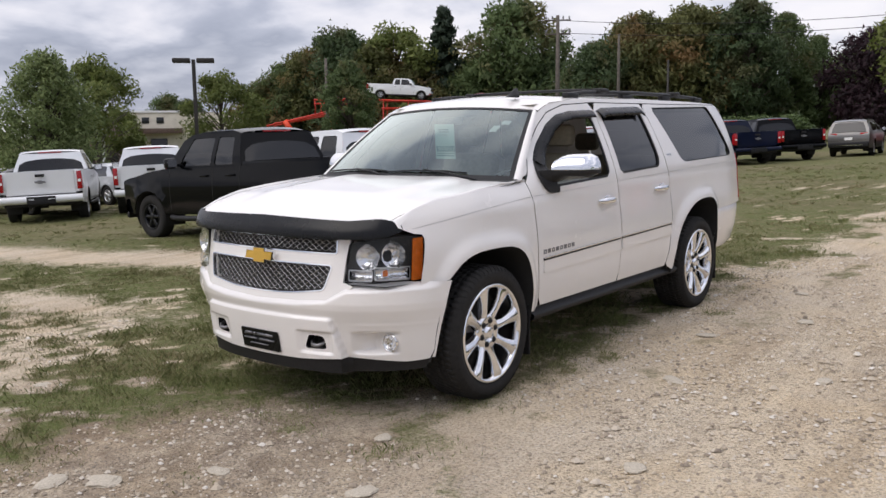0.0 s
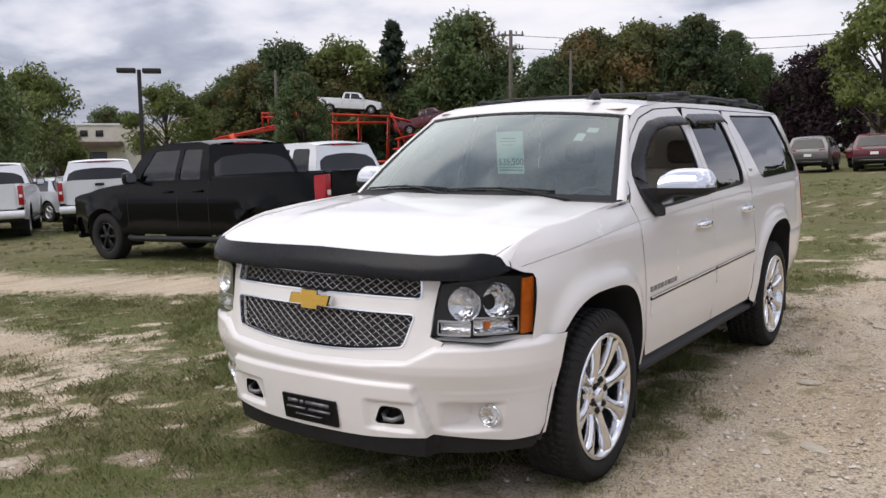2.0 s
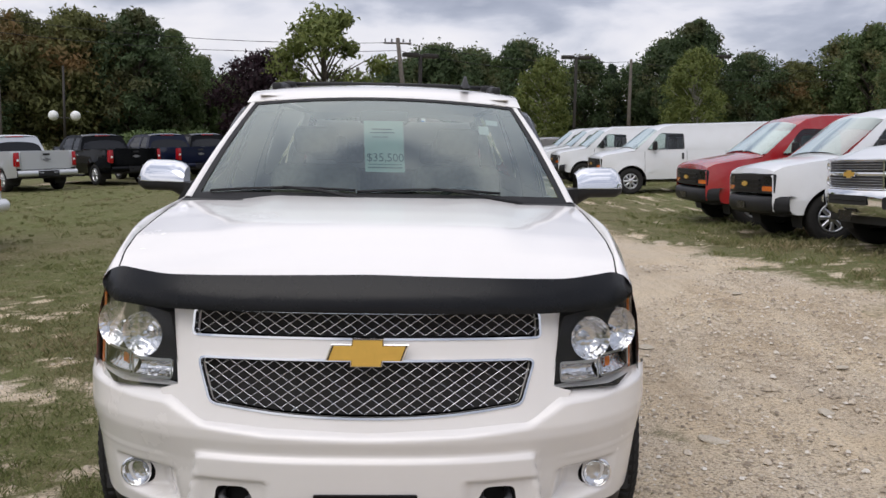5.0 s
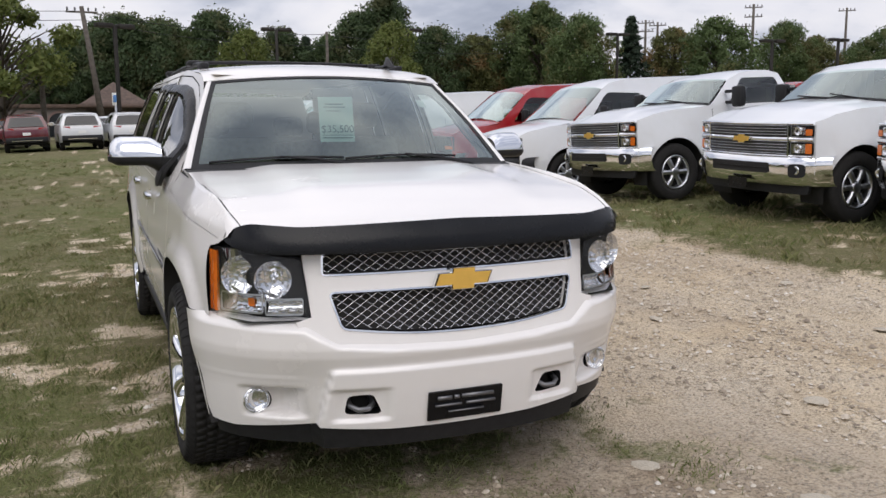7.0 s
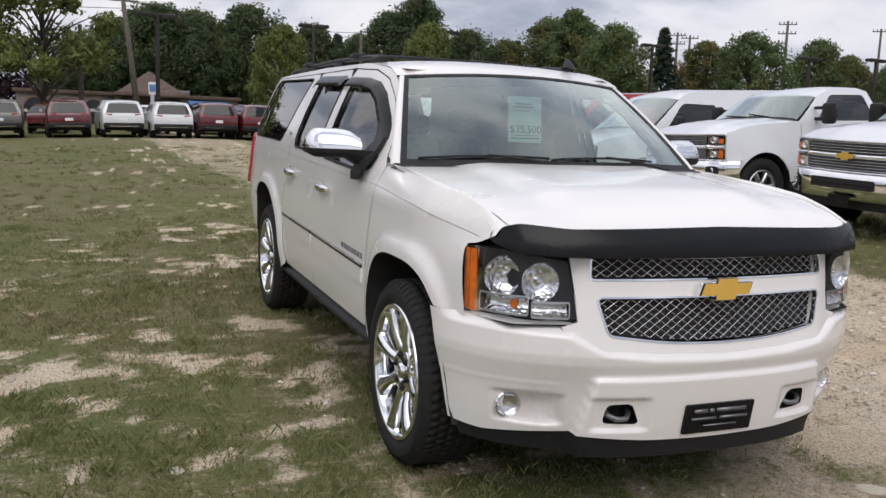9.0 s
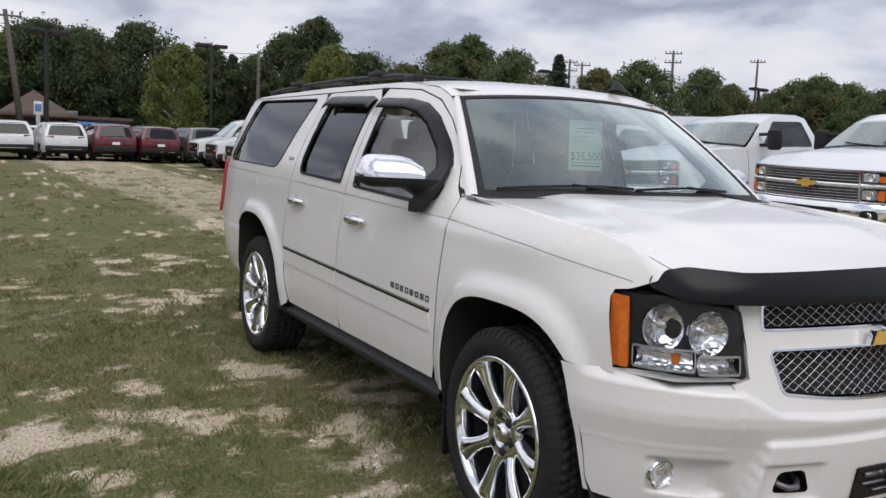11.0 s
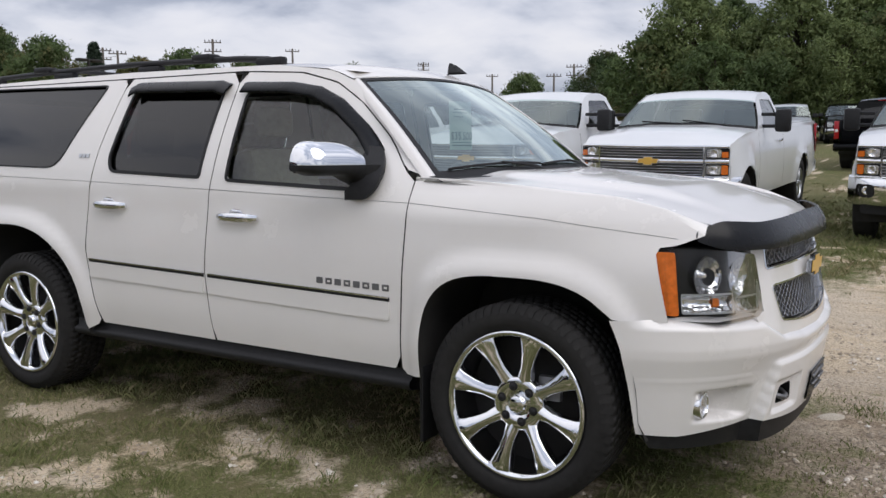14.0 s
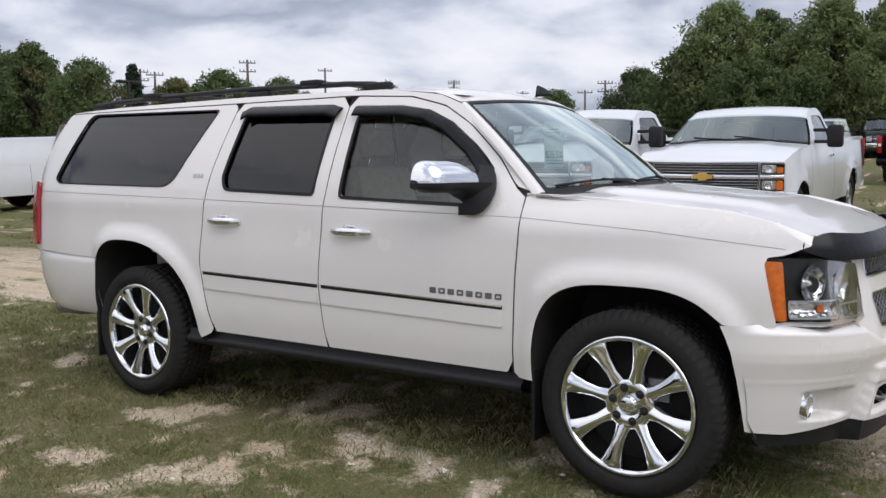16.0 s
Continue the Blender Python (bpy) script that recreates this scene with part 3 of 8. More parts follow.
def pickup(name, label, mat, front="plain", rim=M_SATIN, m=None, tow_mirrors=False, crew=True, dark_trim=False, group="parked pickup trucks"):
    car = thing(name, label, "pickup truck", group)
    hd = front == "hd"
    cowl, lead, drop = (1.350, 1.185, 0.10) if hd else (1.325, 1.115, 0.0)
    nose_y = -0.62 if hd else -0.84
    s = Shape(w=1.0, wroof=0.76, belt=1.25, top=1.88 - drop, nose=nose_y, tail=4.90, base=3.65, r=0.40, arch=0.475, sill=0.46, lip=0.60, tail_in=0.5, taper=0.06)
    chrome = M_TRIM if dark_trim else M_CHROME
    crest = [(nose_y, lead - 0.045), (nose_y + 0.14, lead - 0.012), (-0.36, lead + 0.030), (0.0, (lead + cowl) / 2 - 0.005), (0.35, cowl - 0.075), (0.62, cowl - 0.055)]
    bed = 2.66 if crew else 2.25
    side_parts(car, s, lower_outline(s, [(4.90, 1.34), (bed, 1.335), (bed - 0.02, 1.27), (0.95, 1.27)] + crest[::-1]), mat)
    wide = s.half(nose_y, 0.95)

    def plan(x):
        return nose_y - 0.16 + 0.16 * (x / wide) ** 2

    # hood: a raised centre between two folds, drawn down to the grille
    rows = []
    for k in range(17):
        t = k / 16
        row = []
        for i in range(-16, 17):
            f = i / 16
            y_back = 0.50 + 0.12 * f * f
            y_edge = plan(f * wide)
            y = y_edge + (y_back - y_edge) * t
            edge_z = lerp_pts(crest, max(nose_y, y))
            up_mid = (0.052 + 0.016 * smooth(0.62, 0.50, abs(f))) * (1 - abs(f) ** 3) * smooth(0.0, 0.35, t + 0.06)
            row.append((f * s.half(max(nose_y, y), edge_z), y, edge_z + up_mid - 0.030 * (1 - min(1.0, t / 0.10)) ** 2))
        rows.append(row)
    part("hood", loft(rows), mat, car)
    # nose panel behind grille and lamps
    xs = [wide * k / 10 for k in range(-10, 11)]
    part("nose_panel", loft([[(x, plan(x) + 0.004, z) for x in xs] for z in (0.58, 0.70, 0.85, 1.0, lead - 0.072)]), mat, car)
    roof_y0, roof_y1 = (1.30 if hd else 1.20), bed - 0.20
    cab = [(0.62, cowl - 0.055)] + [(y, z - drop) for y, z in ((roof_y0 - 0.25, 1.74), (roof_y0, 1.84), (roof_y0 + 0.35, 1.875), (roof_y1 - 0.2, 1.87), (roof_y1, 1.82))] + [(bed - 0.04, 1.26)]
    mid = (roof_y0 + bed) / 2 - 0.05
    g1 = rounded([(0.95, 1.30), (mid - 0.06, 1.30), (mid - 0.06, 1.77 - drop), (roof_y0 + 0.02, 1.77 - drop)], 0.05)
    g2 = rounded([(mid + 0.04, 1.30), (bed - 0.26, 1.30), (bed - 0.33, 1.76 - drop), (mid + 0.04, 1.77 - drop)], 0.05)
    holes = [g1, g2] if crew else [rounded([(0.95, 1.30), (bed - 0.20, 1.30), (bed - 0.30, 1.77 - drop), (roof_y0 + 0.02, 1.77 - drop)], 0.05)]
    side_parts(car, s, [(0.95, 1.268), (0.62, cowl - 0.056)] + cab[1:-1] + [(bed - 0.04, 1.268)], mat, "cab_side", holes)
    for g in holes:
        pane(car, s, g, M_TINT if crew else M_GLASS, "side_window", -0.012)
    rows = []
    for k in range(9):
        v = k / 8
        yb, zb, yt, zt = 0.60, cowl - 0.045, roof_y0 - 0.24, 1.752 - drop
        y, z = yb + (yt - yb) * v, zb + (zt - zb) * v
        wd = s.half(y, z) - 0.025
        rows.append([(wd * f, y - 0.10 * (1 - f * f) * (1 - 0.4 * v), z + (0.050 - 0.005 * v) * (1 - f * f)) for f in [i / 8 for i in range(-8, 9)]])
    ws = part("windshield", loft(rows), M_SCREEN, car)
    part("windshield_border", loft([[Vector(p) + Vector((0, -0.004, 0.003)) for p in rows[0]], [Vector(p).lerp(Vector(q), 0.5) + Vector((0, -0.004, 0.003)) for p, q in zip(rows[0], rows[1])]]), M_TRIM, ws)
    bm = bmesh.new()
    for px, tip in ((0.05, -0.62), (0.62, -0.02)):
        a, b = Vector(rows[0][8 + round(px * 8)]), Vector(rows[1][8 + round(tip * 8)])
        tube(bm, [a + Vector((0, -0.02, 0.01)), b + Vector((0, -0.016, 0.014))], 0.010, 5)
    part("wiper", bm, M_TRIM, car)
    span(car, "roof", s, dense(cab[1:-1]), mat, 0.035)
    span(car, "rear_window", s, dense([(roof_y1, 1.80 - drop), (bed - 0.05, 1.34)]), M_TINT, 0.0, inset=0.10)
    span(car, "cab_back", s, dense([(roof_y1 + 0.005, 1.82 - drop), (bed - 0.035, 1.25)]), mat, -0.015)
    bm = bmesh.new()
    box(bm, -0.30, 0.30, roof_y1 - 0.03, roof_y1 + 0.025, 1.815 - drop, 1.845 - drop, 0.01)
    part("brake_light", bm, M_TAIL, car)
    bm = bmesh.new()
    box(bm, -0.82, 0.82, bed, 4.86, 0.74, 0.80)
    for sx in (-1, 1):
        box(bm, sx * 0.80, sx * 0.955, bed, 4.86, 0.78, 1.335, 0.01)
    box(bm, -0.9, 0.9, bed - 0.03, bed + 0.03, 0.78, 1.30, 0.01)
    part("bed", bm, mat, car)
    slab(car, "tailgate", mat, rect(-0.80, 0.80, 0.76, 1.335, 0.03), 4.87, 0.06)
    slab(car, "handle", M_TRIM, rect(-0.11, 0.11, 1.19, 1.26, 0.01), 4.935, 0.015)
    bow_tie(car, "emblem", 0.0, 4.945, 1.06, 0.27, M_STEEL if not dark_trim else M_SATIN)
    for side in (-1, 1):
        x0, x1 = sorted((side * 0.805, side * 0.985))
        bm = bmesh.new()
        box(bm, x0 + (0.06 if side > 0 else 0), x1 - (0.06 if side < 0 else 0), 4.885, 4.915, 0.84, 1.30, 0.012)
        tl = part("tail_light", bm, M_TAIL, car)
        bm = sheet(rounded([(4.74, 0.88), (4.895, 0.84), (4.895, 1.30), (4.70, 1.29)], 0.03), lambda u, v: Vector((side * (s.half(u, v) + 0.020), u, v)), 0.1, 0.1)
        fix_out(bm, side)
        part("side_lens", bm, M_TAIL, tl)
        slab(car, "reverse_lens", M_WHITEPAPER, rect(*sorted((side * 0.885, side * 0.955)), 1.02, 1.09, 0.01), 4.918, 0.004)
    round_bar(car, "rear_bumper", mat, -0.98, 0.98, 0.62, 0.10, 4.90, -0.15, 0.03, 1.0)
    slab(car, "bumper_step", M_TRIM, rect(-0.34, 0.34, 0.52, 0.70, 0.02), 5.045, 0.012)
    slab(car, "plate", M_TRIM, rect(-0.17, 0.17, 0.55, 0.67, 0.01), 5.060, 0.01)
    # front end
    def face(name, fmat, outline, proud, depth=0.012, parent=None, label=""):
        """A panel that follows the nose, standing proud of it."""
        bm = sheet(outline, lambda u, v: Vector((u, plan(u) - proud, v)), 0.12, 0.2, depth)
        return part(name, bm, fmat, parent or car, label)

    def bar(name, bmat, x0, x1, z, h, proud, parent=None):
        rows = []
        for a in (-90, -55, -20, 20, 55, 90):
            c, sn = math.cos(radians(a)), math.sin(radians(a))
            rows.append([(x, plan(x) - proud - 0.022 * c, z + h * sn) for x in [x0 + (x1 - x0) * k / 12 for k in range(13)]])
        return part(name, loft(rows), bmat, parent or car, "", 60)

    if hd:
        gr = face("grille", M_UNDER, rect(-0.655, 0.655, 0.775, lead - 0.055, 0.02), 0.006, 0.01, None, "black grille with chrome bars")
        for z in (0.800, 0.832, 0.864, 0.896, 1.005, 1.037, 1.069, 1.101):
            bar("grille_bar", M_WIRE, -0.645, 0.645, z, 0.0065, 0.008, gr)
        bar("centre_bar", chrome, -0.93, 0.93, 0.952, 0.027, 0.014, gr)
        bar("top_bar", chrome, -0.93, 0.93, lead - 0.062, 0.014, 0.012, gr)
        bar("bottom_bar", chrome, -0.93, 0.93, 0.772, 0.014, 0.012, gr)
        for x0, x1 in ((-0.665, -0.645), (0.645, 0.665)):
            face("grille_post", chrome, rect(x0, x1, 0.775, lead - 0.06, 0.004), 0.026, 0.02, gr)
        for side in (-1, 1):
            for z0, z1 in ((0.988, lead - 0.080), (0.792, 0.920)):
                x0, x1 = sorted((side * 0.672, side * (wide - 0.012)))
                hl = face("headlight", M_GLOSSBLACK, rect(x0, x1, z0, z1, 0.012), 0.006, 0.012, None, "stacked headlight with clear and amber lenses")
                a, b = sorted((side * 0.682, side * 0.845))
                face("reflector", M_LAMP, rect(a, b, z0 + 0.012, z1 - 0.012, 0.02), 0.024, 0.003, hl)
                bm = bmesh.new()
                cx, cz = side * 0.765, (z0 + z1) / 2
                lathe(bm, [(0.0008, 0.0), (0.025, 0.004), (0.040, 0.012), (0.046, 0.020), (0.050, 0.012)], 16, "y", (cx, plan(cx) - 0.026, cz), -1)
                part("lamp_bowl", bm, M_FACET, hl)
                a, b = sorted((side * 0.850, side * (wide - 0.018)))
                face("turn_signal", M_AMBER, rect(a, b, z0 + 0.010, z1 - (0.040 if z0 > 0.9 else 0.010), 0.012), 0.026, 0.006, hl)
        bow_tie(car, "emblem_rim", 0.0, nose_y - 0.212, 0.952, 0.285, M_CHROME)
        bow_tie(car, "emblem", 0.0, nose_y - 0.220, 0.952, 0.255, M_GOLD)

        # chrome bumper with a dark slot and fog-lamp pods
        rows = []
        for z, o in ((0.775, 0.0), (0.768, 0.085), (0.745, 0.120), (0.66, 0.127), (0.58, 0.118), (0.50, 0.092), (0.455, 0.055), (0.44, 0.0)):
            rows.append([(1.035 * f, nose_y - 0.125 + 0.12 * f * f + 0.26 * abs(f) ** 7 - o * (1 - 0.25 * abs(f) ** 6), z) for f in [k / 14 for k in range(-14, 15)]])
        bp_ = part("front_bumper", loft(rows), chrome, car, "chrome front bumper", 50)

        def on_bumper(u, v, d):
            f = u / 1.035
            return Vector((u, nose_y - 0.125 + 0.12 * f * f + 0.26 * abs(f) ** 7 - 0.126 * (1 - 0.25 * abs(f) ** 6) - d, v))

        part("bumper_slot", sheet(rect(-0.47, 0.47, 0.585, 0.700, 0.02), lambda u, v: on_bumper(u, v, 0.004), 0.1, 0.1, 0.006), M_UNDER, bp_)
        part("slot_bar", sheet(rect(-0.46, 0.46, 0.640, 0.650, 0.003), lambda u, v: on_bumper(u, v, 0.012), 0.1, 0.1, 0.006), M_TRIM, bp_)
        for side in (-1, 1):
            x0, x1 = sorted((side * 0.72, side * 0.88))
            pod = part("fog_pod", sheet(rect(x0, x1, 0.545, 0.695, 0.05), lambda u, v: on_bumper(u, v, 0.005), 0.06, 0.06, 0.006), M_TRIM, bp_)
            bm = bmesh.new()
            cx = side * 0.80
            lathe(bm, [(0.0008, 0.0), (0.03, 0.006), (0.045, 0.012), (0.05, 0.004)], 14, "y", tuple(on_bumper(cx, 0.625, 0.006)), -1)
            part("fog_light", bm, M_LAMP, pod)
        slab(car, "valance", M_TRIM, rect(-0.86, 0.86, 0.35, 0.475, 0.05), nose_y - 0.06, 0.05, 0.14)
        slab(car, "plate", M_GLOSSBLACK, rect(-0.16, 0.16, 0.395, 0.515, 0.01), nose_y - 0.258, 0.01)
    else:
        face("grille", M_UNDER, rect(-0.63, 0.63, 0.74, lead - 0.06, 0.03), 0.008)
        for z in (0.80, 0.86, 0.98, 1.02):
            bar("grille_bar", M_TRIM if dark_trim else M_WIRE, -0.61, 0.61, z, 0.010, 0.010)
        bar("centre_bar", mat if dark_trim else chrome, -0.92, 0.92, 0.92, 0.022, 0.012)
        for side in (-1, 1):
            x0, x1 = sorted((side * 0.65, side * (wide - 0.012)))
            hl = face("headlight", M_GLOSSBLACK, rect(x0, x1, 0.78, lead - 0.065, 0.02), 0.006)
            for z0, z1 in ((0.80, 0.90), (0.945, lead - 0.085)):
                face("reflector", M_LAMP, rect(x0 + 0.015, x1 - 0.03, z0, z1, 0.02), 0.024, 0.005, hl)
        bow_tie(car, "emblem", 0.0, nose_y - 0.210, 0.92, 0.25, M_GOLD)
        rows = []
        for z, o in ((0.735, 0.0), (0.728, 0.065), (0.70, 0.090), (0.60, 0.092), (0.52, 0.070), (0.47, 0.0)):
            rows.append([(0.99 * f, nose_y - 0.115 + 0.12 * f * f + 0.16 * abs(f) ** 7 - o * (1 - 0.25 * abs(f) ** 6), z) for f in [k / 12 for k in range(-12, 13)]])
        part("front_bumper", loft(rows), mat if dark_trim else chrome, car, "", 50)
        slab(car, "valance", M_TRIM, rect(-0.88, 0.88, 0.36, 0.48, 0.05), nose_y - 0.125, 0.05, 0.14)
    if tow_mirrors:
        mirrors(car, s, 0.93, 1.255, M_TRIM, (0.10, 0.145), 0.15)
    else:
        mirrors(car, s, 0.92, 1.27, M_TRIM if not dark_trim else M_GLOSSBLACK, (0.11, 0.09))
    for ey in ((mid - 0.22, bed - 0.30) if crew else (bed - 0.35,)):
        for side in (1, -1):
            bm = bmesh.new()
            h = s.half(ey, 1.12)
            box(bm, *sorted((side * (h + 0.0), side * (h + 0.035))), ey - 0.10, ey + 0.10, 1.105, 1.14, 0.01)
            part("door_handle", bm, mat if dark_trim else chrome, car)
    for dy in ((0.66, mid - 0.01, bed - 0.08) if crew else (0.66, bed - 0.06)):
        for side in (1, -1):
            bm = bmesh.new()
            loft([[(side * (s.half(dy + o, z) + 0.0025), dy + o, z) for z in (0.52, 0.7, 0.9, 1.1, 1.25)] for o in (-0.004, 0.004)], bm)
            part("door_gap", bm, M_UNDER, car)
    if crew:
        for side in (1, -1):
            bm = bmesh.new()
            tube(bm, [(side * 0.96, 0.62, 0.40), (side * 0.98, 0.8, 0.38), (side * 0.98, 2.7, 0.38), (side * 0.96, 2.85, 0.40)], 0.05, 8)
            part("side_step", bm, M_TRIM, car)
    for wy in (0.0, s.base):
        for side in (1, -1):
            wheel(car, side * 0.855, wy, s.r, 0.235, side, rim)
    floor_pan(car, s)
    bm = bmesh.new()
    for sx in (-0.4, 0.4):
        box(bm, sx - 0.24, sx + 0.24, 1.55, 2.0, 0.75, 0.95, 0.05)
        box(bm, sx - 0.24, sx + 0.24, 1.95, 2.12, 0.85, 1.55, 0.05)
    box(bm, -0.85, 0.85, 0.70, 1.05, 1.0, 1.26, 0.05)
    part("seat", bm, M_DASH, car)
    if m:
        car.matrix_basis = m
    return car


def bow_tie(car, name, x, y, z, wid, mat):
    """The crossed-bar badge as a plain shape."""
    a, h = wid / 2, wid * 0.172
    pts = [(-a, -h * 0.56), (-a * 0.40, -h * 0.56), (-a * 0.40, -h), (a * 0.36, -h), (a * 0.38, -h * 0.56), (a * 0.86, -h * 0.56), (a, h * 0.56), (a * 0.40, h * 0.56), (a * 0.40, h), (-a * 0.36, h), (-a * 0.38, h * 0.56), (-a * 0.86, h * 0.56)]
    bm = sheet([(x + p, z + q) for p, q in pts], lambda u, v: Vector((u, y, v)), 9, 9, 0.018)
    return part(name, bm, mat, car)


def cargo_van(name, label, mat, m=None):
    car = thing(name, label, "van", "parked cargo vans")
    s = Shape(w=1.0, wroof=0.80, belt=1.20, top=1.98, nose=-0.86, tail=4.78, base=3.43, r=0.375, arch=0.45, sill=0.42, lip=0.62, tail_in=0.3)
    hood = [(-0.86, 0.99), (-0.83, 1.07), (-0.70, 1.13), (-0.3, 1.20), (0.12, 1.26)]
    side_parts(car, s, lower_outline(s, [(4.78, 1.22), (0.12, 1.22)] + hood[-2:0:-1] + [(-0.86, 0.99)]), mat)
    span(car, "hood", s, dense(hood + [(0.14, 1.28)]), mat, 0.05)
    top = [(0.10, 1.22), (0.80, 1.80), (0.95, 1.89), (1.25, 1.95), (4.5, 1.97), (4.70, 1.91), (4.78, 1.22)]
    win = rounded([(0.46, 1.26), (1.55, 1.26), (1.55, 1.70), (0.90, 1.73), (0.80, 1.66)], 0.05)
    side_parts(car, s, top, mat, "van_side", [win])
    pane(car, s, win, M_GLASS, "side_window", -0.012)
    span(car, "windshield", s, dense([(0.12, 1.28), (0.80, 1.80)]), M_SCREEN, 0.07, inset=0.04)
    span(car, "roof", s, dense(top[1:6]), mat, 0.045)
    span(car, "rear_door", s, dense([(4.705, 1.91), (4.785, 1.2), (4.78, 0.6)]), mat, 0.0)
    slab(car, "grille", M_TRIM, rect(-0.86, 0.86, 0.74, 1.03, 0.03), -0.87, 0.04, 0.09)
    for z in (0.80, 0.87, 0.94):
        slab(car, "grille_bar", M_TRIM, rect(-0.5, 0.5, z - 0.012, z + 0.012, 0.004), -0.905, 0.03, 0.03)
    for side in (-1, 1):
        x0, x1 = sorted((side * 0.55, side * 0.84))
        slab(car, "headlight", M_GLOSSBLACK, rect(x0, x1, 0.87, 1.0, 0.02), -0.895, 0.02, 0.09)
        slab(car, "turn_signal", M_AMBER, rect(x0, x1, 0.775, 0.845, 0.015), -0.90, 0.02, 0.09)
    bow_tie(car, "emblem", 0.0, -0.95, 0.88, 0.22, M_GOLD)
    rows = []
    for z, o in ((0.700, -0.06), (0.695, 0.06), (0.665, 0.105), (0.58, 0.112), (0.50, 0.10), (0.45, 0.06), (0.44, -0.06)):
        rows.append([(0.985 * f, -0.88 + 0.08 * f * f + 0.22 * abs(f) ** 7 - o * (1 - 0.3 * abs(f) ** 6), z) for f in [k / 12 for k in range(-12, 13)]])
    fb = part("front_bumper", loft(rows), M_TRIM, car, "black plastic bumper", 50)
    slab(fb, "plate", M_GLOSSBLACK, rect(-0.16, 0.16, 0.50, 0.61, 0.01), -1.000, 0.008)
    mirrors(car, s, 0.66, 1.24, M_TRIM, (0.07, 0.13))
    for side in (1, -1):
        bm = bmesh.new()
        h = s.half(1.62, 1.1)
        box(bm, *sorted((side * (h + 0.0), side * (h + 0.03))), 1.47, 1.53, 0.98, 1.16, 0.01)
        part("door_handle", bm, M_TRIM, car)
    for dy in (0.40, 1.62, 2.75):
        for side in (1, -1):
            bm = bmesh.new()
            loft([[(side * (s.half(dy + o, z) + 0.0025), dy + o, z) for z in (0.48, 0.7, 0.9, 1.1, 1.22)] for o in (-0.005, 0.005)], bm)
            part("door_gap", bm, M_UNDER, car)
    for wy in (0.0, s.base):
        for side in (1, -1):
            wheel(car, side * 0.86, wy, s.r, 0.215, side, M_SATIN, 0.24, 8)
    floor_pan(car, s)
    bm = bmesh.new()
    for sx in (-0.45, 0.45):
        box(bm, sx - 0.25, sx + 0.25, 1.15, 1.6, 0.8, 1.0, 0.05)
        box(bm, sx - 0.25, sx + 0.25, 1.55, 1.72, 0.9, 1.6, 0.05)
    part("seat", bm, M_DASH, car)
    if m:
        car.matrix_basis = m
    return car


def crossover(name, label, mat, m=None):
    car = thing(name, label, "SUV", "parked crossover SUVs")
    s = Shape(w=0.92, wroof=0.66, belt=1.06, top=1.64, nose=-0.92, tail=3.70, base=2.73, r=0.35, arch=0.41, sill=0.34, lip=0.55, tail_in=1.4)
    hood = [(-0.92, 0.70), (-0.88, 0.86), (-0.6, 0.97), (0.35, 1.07)]
    side_parts(car, s, lower_outline(s, [(3.70, 0.95), (3.66, 1.06), (0.35, 1.06)] + hood[-2:0:-1] + [(-0.92, 0.70)]), mat)
    span(car, "hood", s, dense(hood), mat, 0.05)
    top = [(0.35, 1.06), (1.15, 1.52), (1.45, 1.60), (2.2, 1.63), (3.2, 1.60), (3.42, 1.54), (3.64, 1.06)]
    g = [rounded([(0.75, 1.10), (1.75, 1.10), (1.75, 1.52), (1.35, 1.52)], 0.05), rounded([(1.83, 1.10), (3.2, 1.12), (2.95, 1.50), (1.83, 1.53)], 0.06)]
    side_parts(car, s, top, mat, "cab_side", g)
    for q in g:
        pane(car, s, q, M_TINT, "side_window", -0.01)
    span(car, "windshield", s, dense([(0.36, 1.07), (1.15, 1.52)]), M_GLASS, 0.05, inset=0.03)
    span(car, "roof", s, dense(top[1:6]), mat, 0.03)
    span(car, "tailgate", s, dense([(3.42, 1.54), (3.65, 1.05), (3.70, 0.9), (3.69, 0.55)]), mat, 0.0)
    span(car, "rear_window", s, dense([(3.455, 1.50), (3.66, 1.10)]), M_TINT, 0.01, inset=0.13)
    for side in (-1, 1):
        x0, x1 = sorted((side * 0.48, side * 0.80))
        slab(car, "tail_light", M_TAIL, rounded([(x0, 0.93 if side > 0 else 0.91), (x1, 0.91 if side > 0 else 0.93), (x1, 1.05), (x0, 1.05)], 0.03), 3.69, 0.04, -0.06)
    bm = bmesh.new()
    box(bm, -0.84, 0.84, 3.60, 3.80, 0.42, 0.66, 0.05)
    part("rear_bumper", bm, M_TRIM, car)
    slab(car, "bumper_strip", M_CHROME, rect(-0.6, 0.6, 0.50, 0.53, 0.01), 3.802, 0.01)
    slab(car, "plate", M_WHITEPAPER, rect(-0.16, 0.16, 0.74, 0.86, 0.01), 3.705, 0.02)
    slab(car, "grille", M_TRIM, rect(-0.5, 0.5, 0.5, 0.8, 0.05), -0.93, 0.03, 0.06)
    mirrors(car, s, 0.85, 1.07, mat, (0.09, 0.08))
    for wy in (0.0, s.base):
        for side in (1, -1):
            wheel(car, side * 0.80, wy, s.r, 0.22, side, M_SATIN, 0.22, 5, 28)
    floor_pan(car, s)
    if m:
        car.matrix_basis = m
    return car


